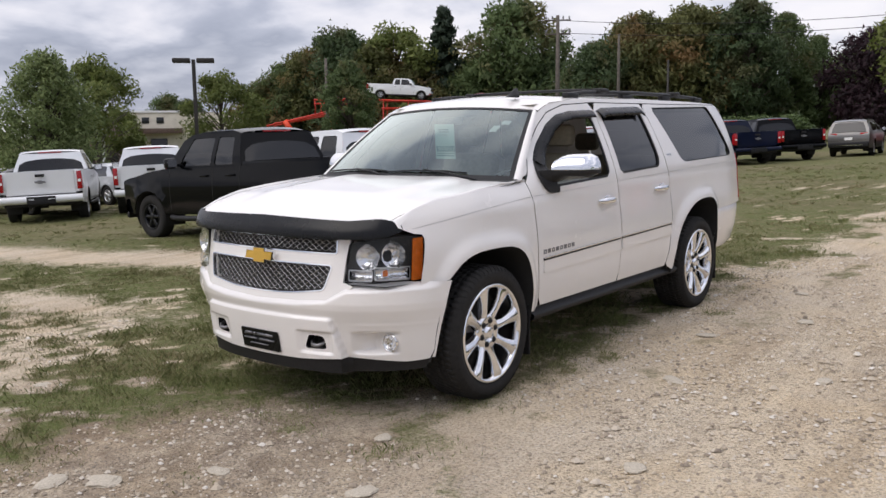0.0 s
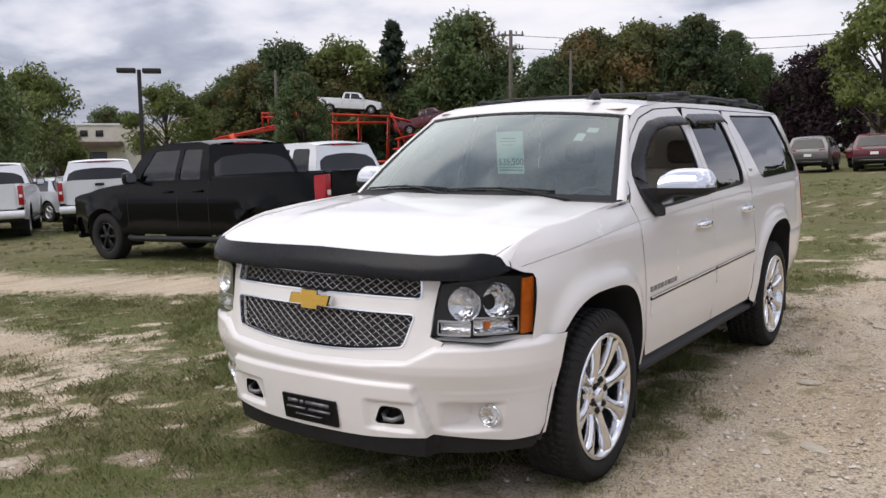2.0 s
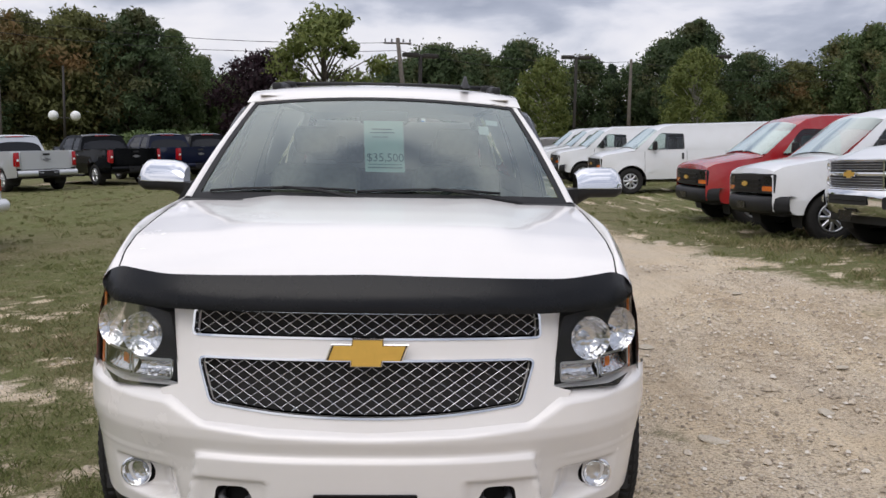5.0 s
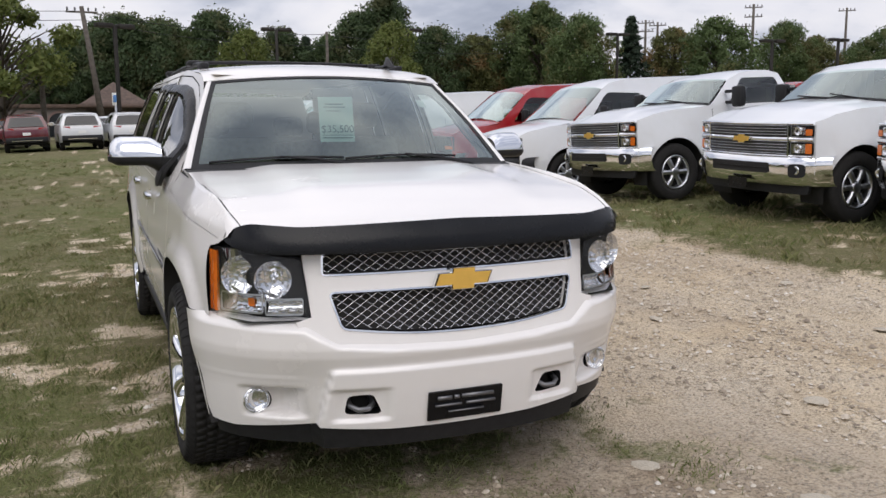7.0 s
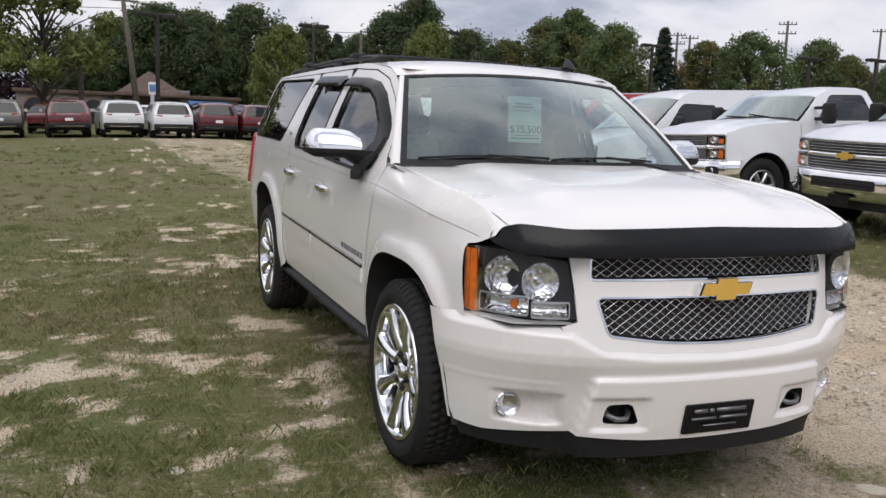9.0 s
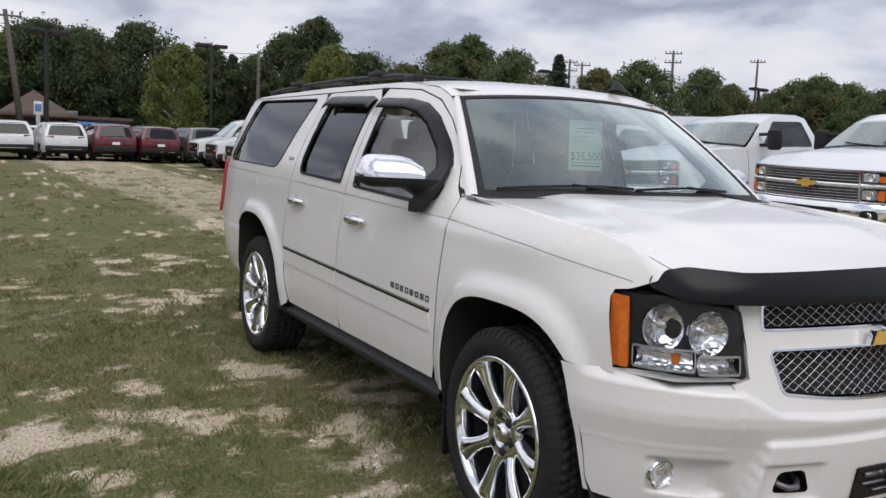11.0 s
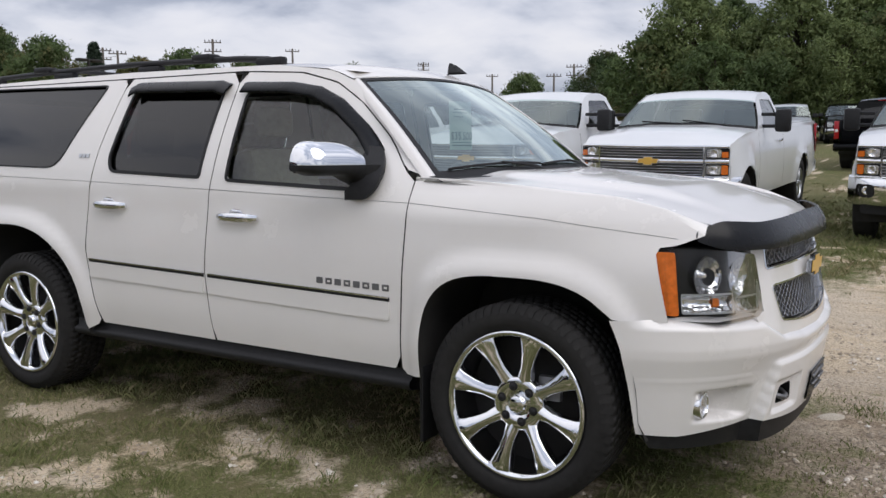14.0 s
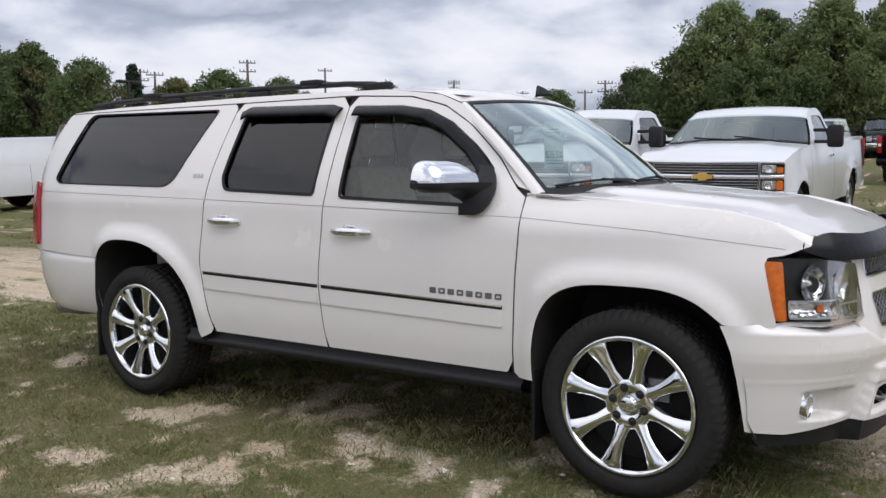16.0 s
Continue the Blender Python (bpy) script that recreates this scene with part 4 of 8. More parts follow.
def sedan(name, label, mat, m=None):
    car = thing(name, label, "car", "parked cars across the lot")
    s = Shape(w=0.91, wroof=0.60, belt=0.96, top=1.45, nose=-0.95, tail=3.85, base=2.75, r=0.33, arch=0.39, sill=0.32, lip=0.5, tail_in=1.2)
    hood = [(-0.95, 0.62), (-0.9, 0.74), (-0.5, 0.84), (0.45, 0.97)]
    side_parts(car, s, lower_outline(s, [(3.85, 0.88), (3.8, 0.98), (3.1, 0.97), (0.45, 0.96)] + hood[-2:0:-1] + [(-0.95, 0.62)]), mat)
    span(car, "hood", s, dense(hood), mat, 0.05)
    top = [(0.45, 0.96), (1.2, 1.36), (1.6, 1.43), (2.3, 1.43), (2.7, 1.34), (3.3, 0.97)]
    g = [rounded([(0.85, 1.0), (1.75, 1.0), (1.75, 1.36), (1.38, 1.34)], 0.04), rounded([(1.82, 1.0), (2.85, 1.0), (2.55, 1.33), (1.82, 1.37)], 0.05)]
    side_parts(car, s, top, mat, "cab_side", g)
    for q in g:
        pane(car, s, q, M_TINT, "side_window", -0.01)
    span(car, "windshield", s, dense([(0.46, 0.97), (1.2, 1.36)]), M_TINT, 0.05, inset=0.03)
    span(car, "roof", s, dense(top[1:5]), mat, 0.03)
    span(car, "rear_window", s, dense([(2.72, 1.33), (3.3, 0.98)]), M_TINT, 0.03, inset=0.05)
    span(car, "trunk", s, dense([(3.28, 0.975), (3.8, 0.98), (3.85, 0.88), (3.84, 0.5)]), mat, 0.02)
    for side in (-1, 1):
        x0, x1 = sorted((side * 0.45, side * 0.78))
        slab(car, "tail_light", M_TAIL, rect(x0, x1, 0.78, 0.90, 0.03), 3.84, 0.04, -0.05)
        slab(car, "headlight", M_LAMP, rect(x0, x1, 0.60, 0.72, 0.03), -0.93, 0.04, 0.08)
    mirrors(car, s, 0.95, 0.98, mat, (0.08, 0.06))
    for wy in (0.0, s.base):
        for side in (1, -1):
            wheel(car, side * 0.80, wy, s.r, 0.21, side, M_SATIN, 0.21, 5, 24)
    floor_pan(car, s)
    if m:
        car.matrix_basis = m
    return car




def on_ground(x, y, heading, front=0.0, back=3.5):
    """Pose of a vehicle standing on the sloping ground, front axle over (x, y)."""
    h = radians(heading)
    back_dir = Vector((-math.sin(h), math.cos(h), 0))
    side_dir = Vector((math.cos(h), math.sin(h), 0))
    p = Vector((x, y, ground_z(x, y)))
    q = p + back_dir * back
    q.z = ground_z(q.x, q.y)
    a, b = p + side_dir * 0.8, p - side_dir * 0.8
    a.z, b.z = ground_z(a.x, a.y), ground_z(b.x, b.y)
    ay = (q - p).normalized()
    ax = (a - b).normalized()
    az = ax.cross(ay).normalized()
    ax = ay.cross(az)
    return Matrix.Translation(p) @ Matrix((ax, ay, az)).transposed().to_4x4()

# ---- the full-size SUV that the camera walks round ----
def hx(y, z):
    """Half width of the body side at length y and height z."""
    if z < 1.20:
        x = 0.975 - 0.030 * smooth(0.62, 0.36, z) - 0.026 * smooth(0.85, 1.2, z)
    else:
        x = 0.949 - 0.010 * (z - 1.2) / 0.05 if z < 1.25 else 0.939 - 0.222 * ((z - 1.25) / 0.58) ** 1.3
    # front end draws in towards the nose
    x -= 0.085 * smooth(-0.05, -0.95, y) * (1.0 + 0.9 * smooth(0.95, 1.25, z))
    # cowl and windscreen pillars lean in
    x -= 0.095 * smooth(1.6, 0.75, y) * smooth(1.22, 1.5, z) + 0.055 * smooth(1.0, 0.3, y) * smooth(1.12, 1.28, z)
    # tail rounds off
    x -= 0.05 * smooth(3.9, 4.5, y) + 0.10 * smooth(4.2, 4.6, y) ** 2
    # wheel arch lips
    x += 0.026 * smooth(0.105, 0.018, arch_gap(ARCH_FRONT, y, z))
    x += 0.026 * smooth(0.105, 0.018, arch_gap(ARCH_REAR, y, z)) * (1 - smooth(3.55, 3.72, y) * smooth(0.92, 0.84, z))
    return x


# wheel arch openings: centre, spring height, crown height, then half width and squareness behind and ahead
ARCH_FRONT = (-0.02, 0.40, 0.915, 0.468, 3.7, 0.462, 2.6)
ARCH_REAR = (3.33, 0.45, 0.977, 0.322, 3.4, 0.665, 2.1)


def arch_gap(arch, y, z):
    """Rough distance from the rim of an arch opening, outwards positive."""
    cy, z0, top, hb, pb, hf, pf = arch
    h, p = (hb, pb) if y > cy else (hf, pf)
    u, v = abs(y - cy) / h, max(0.0, z - z0) / (top - z0)
    return ((u ** p + v ** p) ** (1 / p) - 1) * (top - z0)


def arch_line(arch, low_b, low_f, n=36, grow=0.0):
    cy, z0, top, hb, pb, hf, pf = arch
    out = [(cy + hb + grow + low_b[0], low_b[1])]
    for k in range(n + 1):
        c, s = math.cos(math.pi * k / n), math.sin(math.pi * k / n)
        h, p = (hb, pb) if c > 0 else (-hf, pf)
        out.append((cy + (h + math.copysign(grow, h)) * abs(c) ** (2 / p), z0 + (top + grow - z0) * max(0.0, s) ** (2 / p)))
    return out + [(cy - hf - grow - low_f[0], low_f[1])]


CAR = thing("suv", "pearl white full-size SUV with chrome wheels on worn grass", "SUV")
CAR.matrix_basis = pose(0, 0, 0, 0.28, 0, 0)
STEP = 0.055


def skin(name, outline, holes=(), mat=M_PEARL, proud=0.0, thick=0.0, parent=CAR, sides=(1, -1), step=STEP, label=""):
    obs = []
    for side in sides:
        bm = sheet(outline, lambda u, v: Vector((side * (hx(u, v) + proud), u, v)), step, step, thick, holes, None, not thick)
        if not thick:
            fix_out(bm, side)
        obs.append(part(name, bm, mat, parent, label, 75))
    return obs


def shrink(poly, d):
    """Move an outline inwards by d."""
    n, out = len(poly), []
    area = sum(poly[i - 1][0] * poly[i][1] - poly[i][0] * poly[i - 1][1] for i in range(n))
    sg = 1 if area > 0 else -1
    for i in range(n):
        p, a, b = Vector(poly[i]), Vector(poly[i - 1]), Vector(poly[(i + 1) % n])
        na, nb = (p - a).normalized(), (b - p).normalized()
        t = Vector((-(na + nb).y, (na + nb).x))
        if t.length < 1e-6:
            out.append(tuple(p))
            continue
        t.normalize()
        k = max(0.5, (Vector((-na.y, na.x))).dot(t))
        out.append(tuple(p + t * (sg * d / k)))
    return out


def oval(cy, cz, ry, rz, a0, a1, n):
    return [(cy + ry * math.cos(radians(a0 + (a1 - a0) * k / n)), cz + rz * math.sin(radians(a0 + (a1 - a0) * k / n))) for k in range(n + 1)]


ARCH_F = arch_line(ARCH_FRONT, (0.0, 0.455), (0.0, 0.36))
ARCH_F = [ARCH_F[0]] + [p for p in ARCH_F[1:-1] if p[1] > 0.47]
ARCH_R = arch_line(ARCH_REAR, (0.0, 0.42), (0.020, 0.425))
ARCH_R = [p for p in ARCH_R if p[0] < 3.6 or p[1] > 0.845]
front_edge = [(0.530, 1.275), (0.532, 1.15), (0.556, 0.47)]
mid_edge = [(1.655, 1.795), (1.690, 1.30), (1.703, 1.22), (1.722, 0.80), (1.676, 0.47)]
rear_edge = [(2.510, 1.795), (2.590, 1.42), (2.622, 1.22), (2.645, 0.87), (2.610, 0.70), (2.545, 0.47)]
door_top = [(0.590, 1.320), (0.720, 1.450), (0.920, 1.625), (1.080, 1.722), (1.280, 1.775), (1.655, 1.795)]
G = 0.0028
# fender
fender = [(0.527, 1.277), (0.3, 1.272), (0.0, 1.255), (-0.35, 1.225), (-0.55, 1.175), (-0.69, 1.10), (-0.60, 1.062), (-0.525, 1.050), (-0.585, 0.785), (-0.395, 0.783)]
fender += [p for p in ARCH_F[::-1] if not (p[0] < 0 and p[1] < 0.795)] + [(0.552, 0.455), (0.530, 1.10)]
skin("fender", fender, step=0.025, label="pearl white front fender")
# doors and quarter with their window openings
win_f = rounded([(0.800, 1.225), (1.605, 1.255), (1.585, 1.700), (1.285, 1.690), (1.020, 1.595), (0.800, 1.420)], [0.02, 0.03, 0.05, 0.1, 0.1, 0.06])
win_r = rounded([(1.775, 1.265), (2.465, 1.288), (2.500, 1.36), (2.430, 1.735), (1.735, 1.712)], [0.03, 0.06, 0.05, 0.05, 0.04])
win_q = rounded([(2.935, 1.305), (4.105, 1.325), (4.16, 1.36), (3.935, 1.785), (2.665, 1.765)], [0.10, 0.04, 0.04, 0.06, 0.03])
skin("front_door", shrink(front_edge[::-1] + door_top + mid_edge[1:], G), [win_f], label="pearl white front door")
skin("rear_door", shrink(mid_edge[::-1] + rear_edge, G), [win_r], label="pearl white rear door")
quarter = rear_edge[:5] + [(2.545, 0.47)] + ARCH_R[::-1] + [(3.66, 0.848), (4.47, 0.875), (4.54, 1.20), (4.43, 1.50), (4.22, 1.80)]
skin("quarter_panel", shrink(quarter, G), [win_q], step=0.031, label="pearl white rear quarter panel")
# pillars and roof rail
rail = [(0.470, 1.290), (0.580, 1.385), (0.760, 1.545), (1.000, 1.731), (1.130, 1.783), (1.45, 1.820), (2.5, 1.832), (3.6, 1.823), (4.15, 1.808), (4.22, 1.803), (2.51, 1.799)] + [(y, z + 0.004) for y, z in door_top[::-1]]
skin("roof_rail", rail, label="pearl white windscreen pillar and roof rail")
# dark seams behind the gaps
for name, line in (("door_gap", front_edge), ("door_gap", mid_edge), ("door_gap", rear_edge), ("door_gap", door_top), ("door_gap", [(1.655, 1.797), (2.51, 1.797), (4.2, 1.80)])):
    for side in (1, -1):
        pts = dense(line, 0.05)
        bm = loft([[(side * (hx(y + o * 0.02, z + p * 0.02) - 0.010), y + o * 0.012, z + p * 0.012) for y, z in pts] for o, p in (((-1, 0), (1, 0)) if abs(line[0][0] - line[-1][0]) < 0.5 else ((0, -1), (0, 1)))])
        part(name, bm, M_UNDER, CAR)
# crease under the windows: a thin strip stands in for its shadow line
crease = [(4.46, 1.275), (4.10, 1.270), (2.62, 1.239), (1.70, 1.216), (0.53, 1.184), (-0.09, 1.143), (-0.60, 1.085)]
for side in (1, -1):
    pts = dense(crease, 0.06)
    part("body_crease", loft([[(side * (hx(y, z) + 0.0010), y, z + o) for y, z in pts] for o in (-0.0012, 0.0012)]), M_SATIN, CAR, "thin strip drawn as the shadow line of a crease")
# side glass, seals and rain visors
for poly, mat in ((win_f, M_GLASS), (win_r, M_TINT), (win_q, M_TINT)):
    for side in (1, -1):
        if poly is win_f and side > 0:
            # the driver's window is wound down: only its top edge stands in the door
            bm = sheet(rect(0.84, 1.58, 1.236, 1.262, 0.004), lambda u, v: Vector((side * (hx(u, v) - 0.014), u, v)), 0.15, 0.12)
        else:
            bm = sheet(poly, lambda u, v: Vector((side * (hx(u, v) - 0.014), u, v)), 0.15, 0.12)
        fix_out(bm, side)
        w_ob = part("side_window", bm, mat, CAR, "clear side glass" if mat is M_GLASS else "dark tinted side glass")
        bm = sheet(poly, lambda u, v: Vector((side * (hx(u, v) - 0.004), u, v)), 0.15, 0.15, 0.008, [shrink(poly, 0.016 if poly is not win_q else 0.007)])
        part("window_seal", bm, M_TRIM, w_ob, "black rubber seal")
for line, width in (([(0.735, 1.405), (0.86, 1.520), (1.02, 1.640), (1.16, 1.705), (1.32, 1.732), (1.60, 1.742)], 0.055), ([(1.70, 1.735), (1.78, 1.757), (2.10, 1.765), (2.40, 1.772), (2.455, 1.750)], 0.060)):
    for side in (1, -1):
        pts = dense(line, 0.04)
        rows = []
        for o, out in ((0.0, 0.001), (0.12, 0.022), (0.55, 0.034), (1.0, 0.040), (1.02, 0.034), (0.5, 0.024), (0.05, 0.0)):
            row = []
            for i, (y, z) in enumerate(pts):
                a, b = pts[max(0, i - 1)], pts[min(len(pts) - 1, i + 1)]
                t = Vector((b[0] - a[0], b[1] - a[1])).normalized()
                u, v = y + t.y * width * o, z - t.x * width * o
                row.append((side * (hx(u, v) + out), u, v))
            rows.append(row)
        part("rain_visor", loft(rows), M_GLOSSBLACK, CAR, "smoked black window visor", 60)


# roof
def roof_edge(y):
    return lerp_pts([(0.98, 1.718), (1.13, 1.783), (1.45, 1.820), (2.5, 1.832), (3.6, 1.823), (4.15, 1.808), (4.42, 1.735)], y)


rows, lift = [], []
for k in range(44):
    y = 0.93 + (4.42 - 0.93) * k / 43
    row = []
    for i in range(-14, 15):
        f = i / 14
        yy = y + 0.075 * f * f * smooth(1.6, 0.93, y)
        ze = roof_edge(yy)
        xe = hx(yy, ze)
        crown = lerp_pts([(0.925, 1.769), (1.0, 1.801), (1.07, 1.822), (1.13, 1.836), (1.45, 1.865), (1.6, 1.868)], y) - roof_edge(y) if y < 1.5 else 0.042
        z = ze + crown * (1 - abs(f) ** 2.2)
        if k == 0:
            lift.append(1.7735 - 0.036 * f * f - z)
        row.append((xe * f, yy, z + lift[i + 14] * max(0.0, 1 - k / 5)))
    rows.append(row)
part("roof", loft(rows), M_PEARL, CAR, "pearl white roof panel")
roof_front = rows[0]
# tail end
bm = loft([[(f * (hx(y, z) - 0.004), y + 0.05 * (1 - f * f), z) for f in [i / 8 for i in range(-8, 9)]] for y, z in ((4.42, 1.74), (4.47, 1.45), (4.54, 1.2), (4.50, 0.90))])
part("tailgate", bm, M_PEARL, CAR)


# windscreen
def screen(u, v, d=0.0):
    b = Vector((0.872 * u, 0.290 + 0.175 * u * u, 1.302 - 0.012 * u * u))
    t = Vector((0.672 * u, 0.925 + 0.078 * u * u, 1.768 - 0.036 * u * u))
    p = b.lerp(t, v)
    n = Vector((0.30 * u, -0.58, 0.76)).normalized()
    return p + n * (0.028 * math.sin(math.pi * v) * (1 - 0.5 * u * u) + d)


U = [i / 12 for i in range(-12, 13)]
head = [screen(i / 14, 1.004, 0.0035) for i in range(-14, 15)]
part("roof_header", loft([head, [Vector(p).lerp(Vector(q), 0.5) + Vector((0, 0, 0.004)) for p, q in zip(head, roof_front)], roof_front]), M_PEARL, CAR, "", 80)
V = [i / 10 for i in range(11)]
wind = part("windshield", loft([[screen(u, v) for u in U] for v in V]), M_SCREEN, CAR, "clear windscreen reflecting clouds")
bm = bmesh.new()
loft([[screen(u, v, 0.003) for u in U] for v in (-0.02, 0.0, 0.045)], bm)
loft([[screen(u, v, 0.003) for u in U] for v in (0.972, 1.0, 1.012)], bm)
for s in (1, -1):
    loft([[screen(s * u, v, 0.003) for v in V] for u in (0.932, 0.950, 0.968)], bm)
part("windshield_seal", bm, M_TRIM, wind, "black border and seal")
for s in (1, -1):
    bm = loft([[screen(s * u, v, d) for v in V] for u, d in ((0.966, 0.001), (0.970, 0.007), (0.992, 0.008), (1.008, 0.002), (1.022, -0.020))])
    bmesh.ops.recalc_face_normals(bm, faces=bm.faces[:])
    part("windshield_pillar", bm, M_PEARL, CAR, "pearl white windscreen pillar", 60)
bm = loft([[(0.885 * u, 0.25 + 0.195 * u * u + o, 1.292 - 0.010 * u * u + h) for u in U] for o, h in ((-0.045, -0.008), (-0.02, 0.004), (0.05, 0.006), (0.10, -0.01))])
part("cowl", bm, M_TRIM, CAR, "black plastic cowl grille")
# mirror housing behind the glass and paper stickers
bm = bmesh.new()
box(bm, -0.12, 0.12, 0.885, 0.915, 1.640, 1.705, 0.014)
part("rear_view_mirror", bm, M_DASH, CAR)


def on_screen(x, z):
    """The place behind the glass at a given x and height."""
    v = (z - 1.30) / 0.466
    u = x / (0.872 + (0.672 - 0.872) * v)
    return screen(u, v, -0.012)


def hang(x, z, d=0.0):
    """The price sign hangs upright behind the glass, its foot swung a little forward."""
    return Vector((x + 0.05 * (1.655 - z), 0.836 - 0.10 * x - d, z))


sign = part("price_sign", loft([[hang(x, z) for x in (-0.100, -0.05, 0.0, 0.05, 0.094)] for z in (1.405, 1.47, 1.53, 1.59, 1.655)]), M_PAPER, CAR, "pale green paper price sign")


def text_mesh(name, body, size, mat, parent, place):
    """Lettering in the built-in font, turned into a mesh and laid on place(x, y)."""
    cu = bpy.data.curves.new(name, "FONT")
    cu.body, cu.size, cu.align_x = body, size, "CENTER"
    tmp = new("lettering_source", cu)
    me = bpy.data.meshes.new_from_object(tmp.evaluated_get(bpy.context.evaluated_depsgraph_get()))
    bpy.data.objects.remove(tmp)
    bpy.data.curves.remove(cu)
    for v in me.vertices:
        v.co = place(v.co.x, v.co.y)
    me.materials.clear()
    me.materials.append(mat)
    ob = new(name, me)
    ob.parent = parent
    return ob


text_mesh("lettering", "$35,500", 0.057, M_INK, sign, lambda px, pz: hang(0.0 + px, 1.458 + pz, 0.003))
for x0, x1, z0, z1 in ((-0.085, 0.085, 1.425, 1.430), (-0.06, 0.04, 1.612, 1.617), (-0.07, 0.05, 1.596, 1.600), (-0.085, 0.085, 1.441, 1.444), (-0.06, 0.02, 1.575, 1.578)):
    part("printed_line", loft([[hang(x, z, 0.003) for x in (x0, x1)] for z in (z0, z1)]), M_INK, sign)
for x0, z0, w, h in ((0.50, 1.655, 0.06, 0.03), (0.46, 1.60, 0.05, 0.045)):
    part("window_sticker", loft([[on_screen(x, z) for x in (x0, x0 + w)] for z in (z0, z0 + h)]), M_WHITEPAPER, CAR, "small white service sticker")


# hood
def hood_half(y):
    return lerp_pts([(-0.86, 0.70), (-0.80, 0.765), (-0.70, 0.80), (-0.55, 0.822), (-0.2, 0.842), (0.2, 0.865), (0.50, 0.878)], y)


def hood_z(f, y):
    e = lerp_pts([(-0.87, 1.045), (-0.82, 1.075), (-0.72, 1.125), (-0.60, 1.165), (-0.40, 1.212), (-0.1, 1.243), (0.2, 1.266), (0.5, 1.285)], y)
    a = abs(f)
    ridge = 0.020 * smooth(0.72, 0.50, a) + 0.012 * (1 - a * a)
    return e + ridge * smooth(-0.86, -0.3, y) + 0.010 * (1 - a ** 6)


rows = []
for k in range(30):
    y = -0.86 + 1.14 * k / 29
    row = []
    for i in range(-20, 21):
        f = i / 20
        bow = (0.055 * f * f + 0.125 * f ** 6) * smooth(-0.3, -0.86, y) + 0.20 * f * f * smooth(-0.2, 0.28, y)
        yy = y + bow
        row.append((hood_half(yy) * f, yy, hood_z(f, yy)))
    rows.append(row)
part("hood", loft(rows), M_PEARL, CAR, "pearl white hood with raised centre")
for side in (1, -1):
    ys = [-0.72 + 1.2 * i / 20 for i in range(21)]
    bm = loft([[(side * (hood_half(y) + o), y, hood_z(1, y) - 0.006) for y in ys] for o in (-0.008, 0.012)])
    part("hood_gap", bm, M_UNDER, CAR)
    # fender shoulder between hood gap and fender side
    ys = [-0.69 + 1.215 * i / 24 for i in range(25)]
    rows = []
    for q in range(7):
        f = q / 6
        row = []
        for y in ys:
            zt = lerp_pts([(-0.69, 1.10), (-0.55, 1.175), (-0.35, 1.225), (0.0, 1.255), (0.3, 1.272), (0.527, 1.277)], y)
            a = Vector((hood_half(y) + 0.005, y, hood_z(1, y)))
            b = Vector((hx(y, zt), y, zt))
            p = a.lerp(b, f)
            p.z += 0.012 * math.sin(math.pi * f)
            row.append((side * p.x, p.y, p.z))
        rows.append(row)
    bm = loft(rows)
    part("fender_top", bm, M_PEARL, CAR)
# bug deflector along the hood's leading edge
defl = rounded([(-0.56, 1.040), (0.56, 1.038), (0.64, 1.040), (0.79, 1.044), (0.852, 1.080), (0.842, 1.116), (0.775, 1.150), (0.62, 1.138), (0.0, 1.150), (-0.62, 1.138), (-0.775, 1.150), (-0.842, 1.116), (-0.852, 1.080), (-0.79, 1.044), (-0.64, 1.040)], 0.025, 3)
part("bug_deflector", sheet(defl, lambda u, v: Vector((u * (1 + 0.020 * smooth(0.6, 0.85, abs(u))), -0.918 + 0.42 * max(0.0, v - 1.02) + 0.055 * (u / 0.78) ** 2 + 0.095 * (u / 0.78) ** 6 + 0.025 * smooth(0.76, 0.865, abs(u)) - 0.02 * math.sin(math.pi * (v - 1.02) / 0.14), v)), 0.04, 0.02, 0.010), M_GLOSSBLACK, CAR, "smoked black plastic hood deflector", 50)


# front fascia with two grille openings
def face_y(x, z):
    return -0.893 + 0.047 * (x / 0.53) ** 2 + 0.20 * (z - 0.92) + 0.02 * smooth(0.5, 0.62, abs(x))


gr_u = rounded([(-0.535, 0.957), (0.535, 0.957), (0.530, 1.030), (-0.530, 1.030)], 0.012, 3)
gr_l = rounded([(-0.475, 0.757), (-0.25, 0.728), (0.0, 0.720), (0.25, 0.728), (0.475, 0.757), (0.515, 0.888), (-0.515, 0.888)], [0.02, 0.2, 0.2, 0.2, 0.02, 0.02, 0.02], 3)
fascia = [(-0.605, 1.050), (-0.583, 0.800), (-0.64, 0.782), (-0.62, 0.735), (-0.50, 0.690), (-0.25, 0.665), (0.0, 0.660), (0.25, 0.665), (0.50, 0.690), (0.62, 0.735), (0.64, 0.782), (0.583, 0.800), (0.605, 1.050)]
part("grille_surround", sheet(fascia, lambda u, v: Vector((u, face_y(u, v), v)), 0.06, 0.05, 0.03, [gr_u, gr_l]), M_PEARL, CAR, "pearl white grille surround bar")


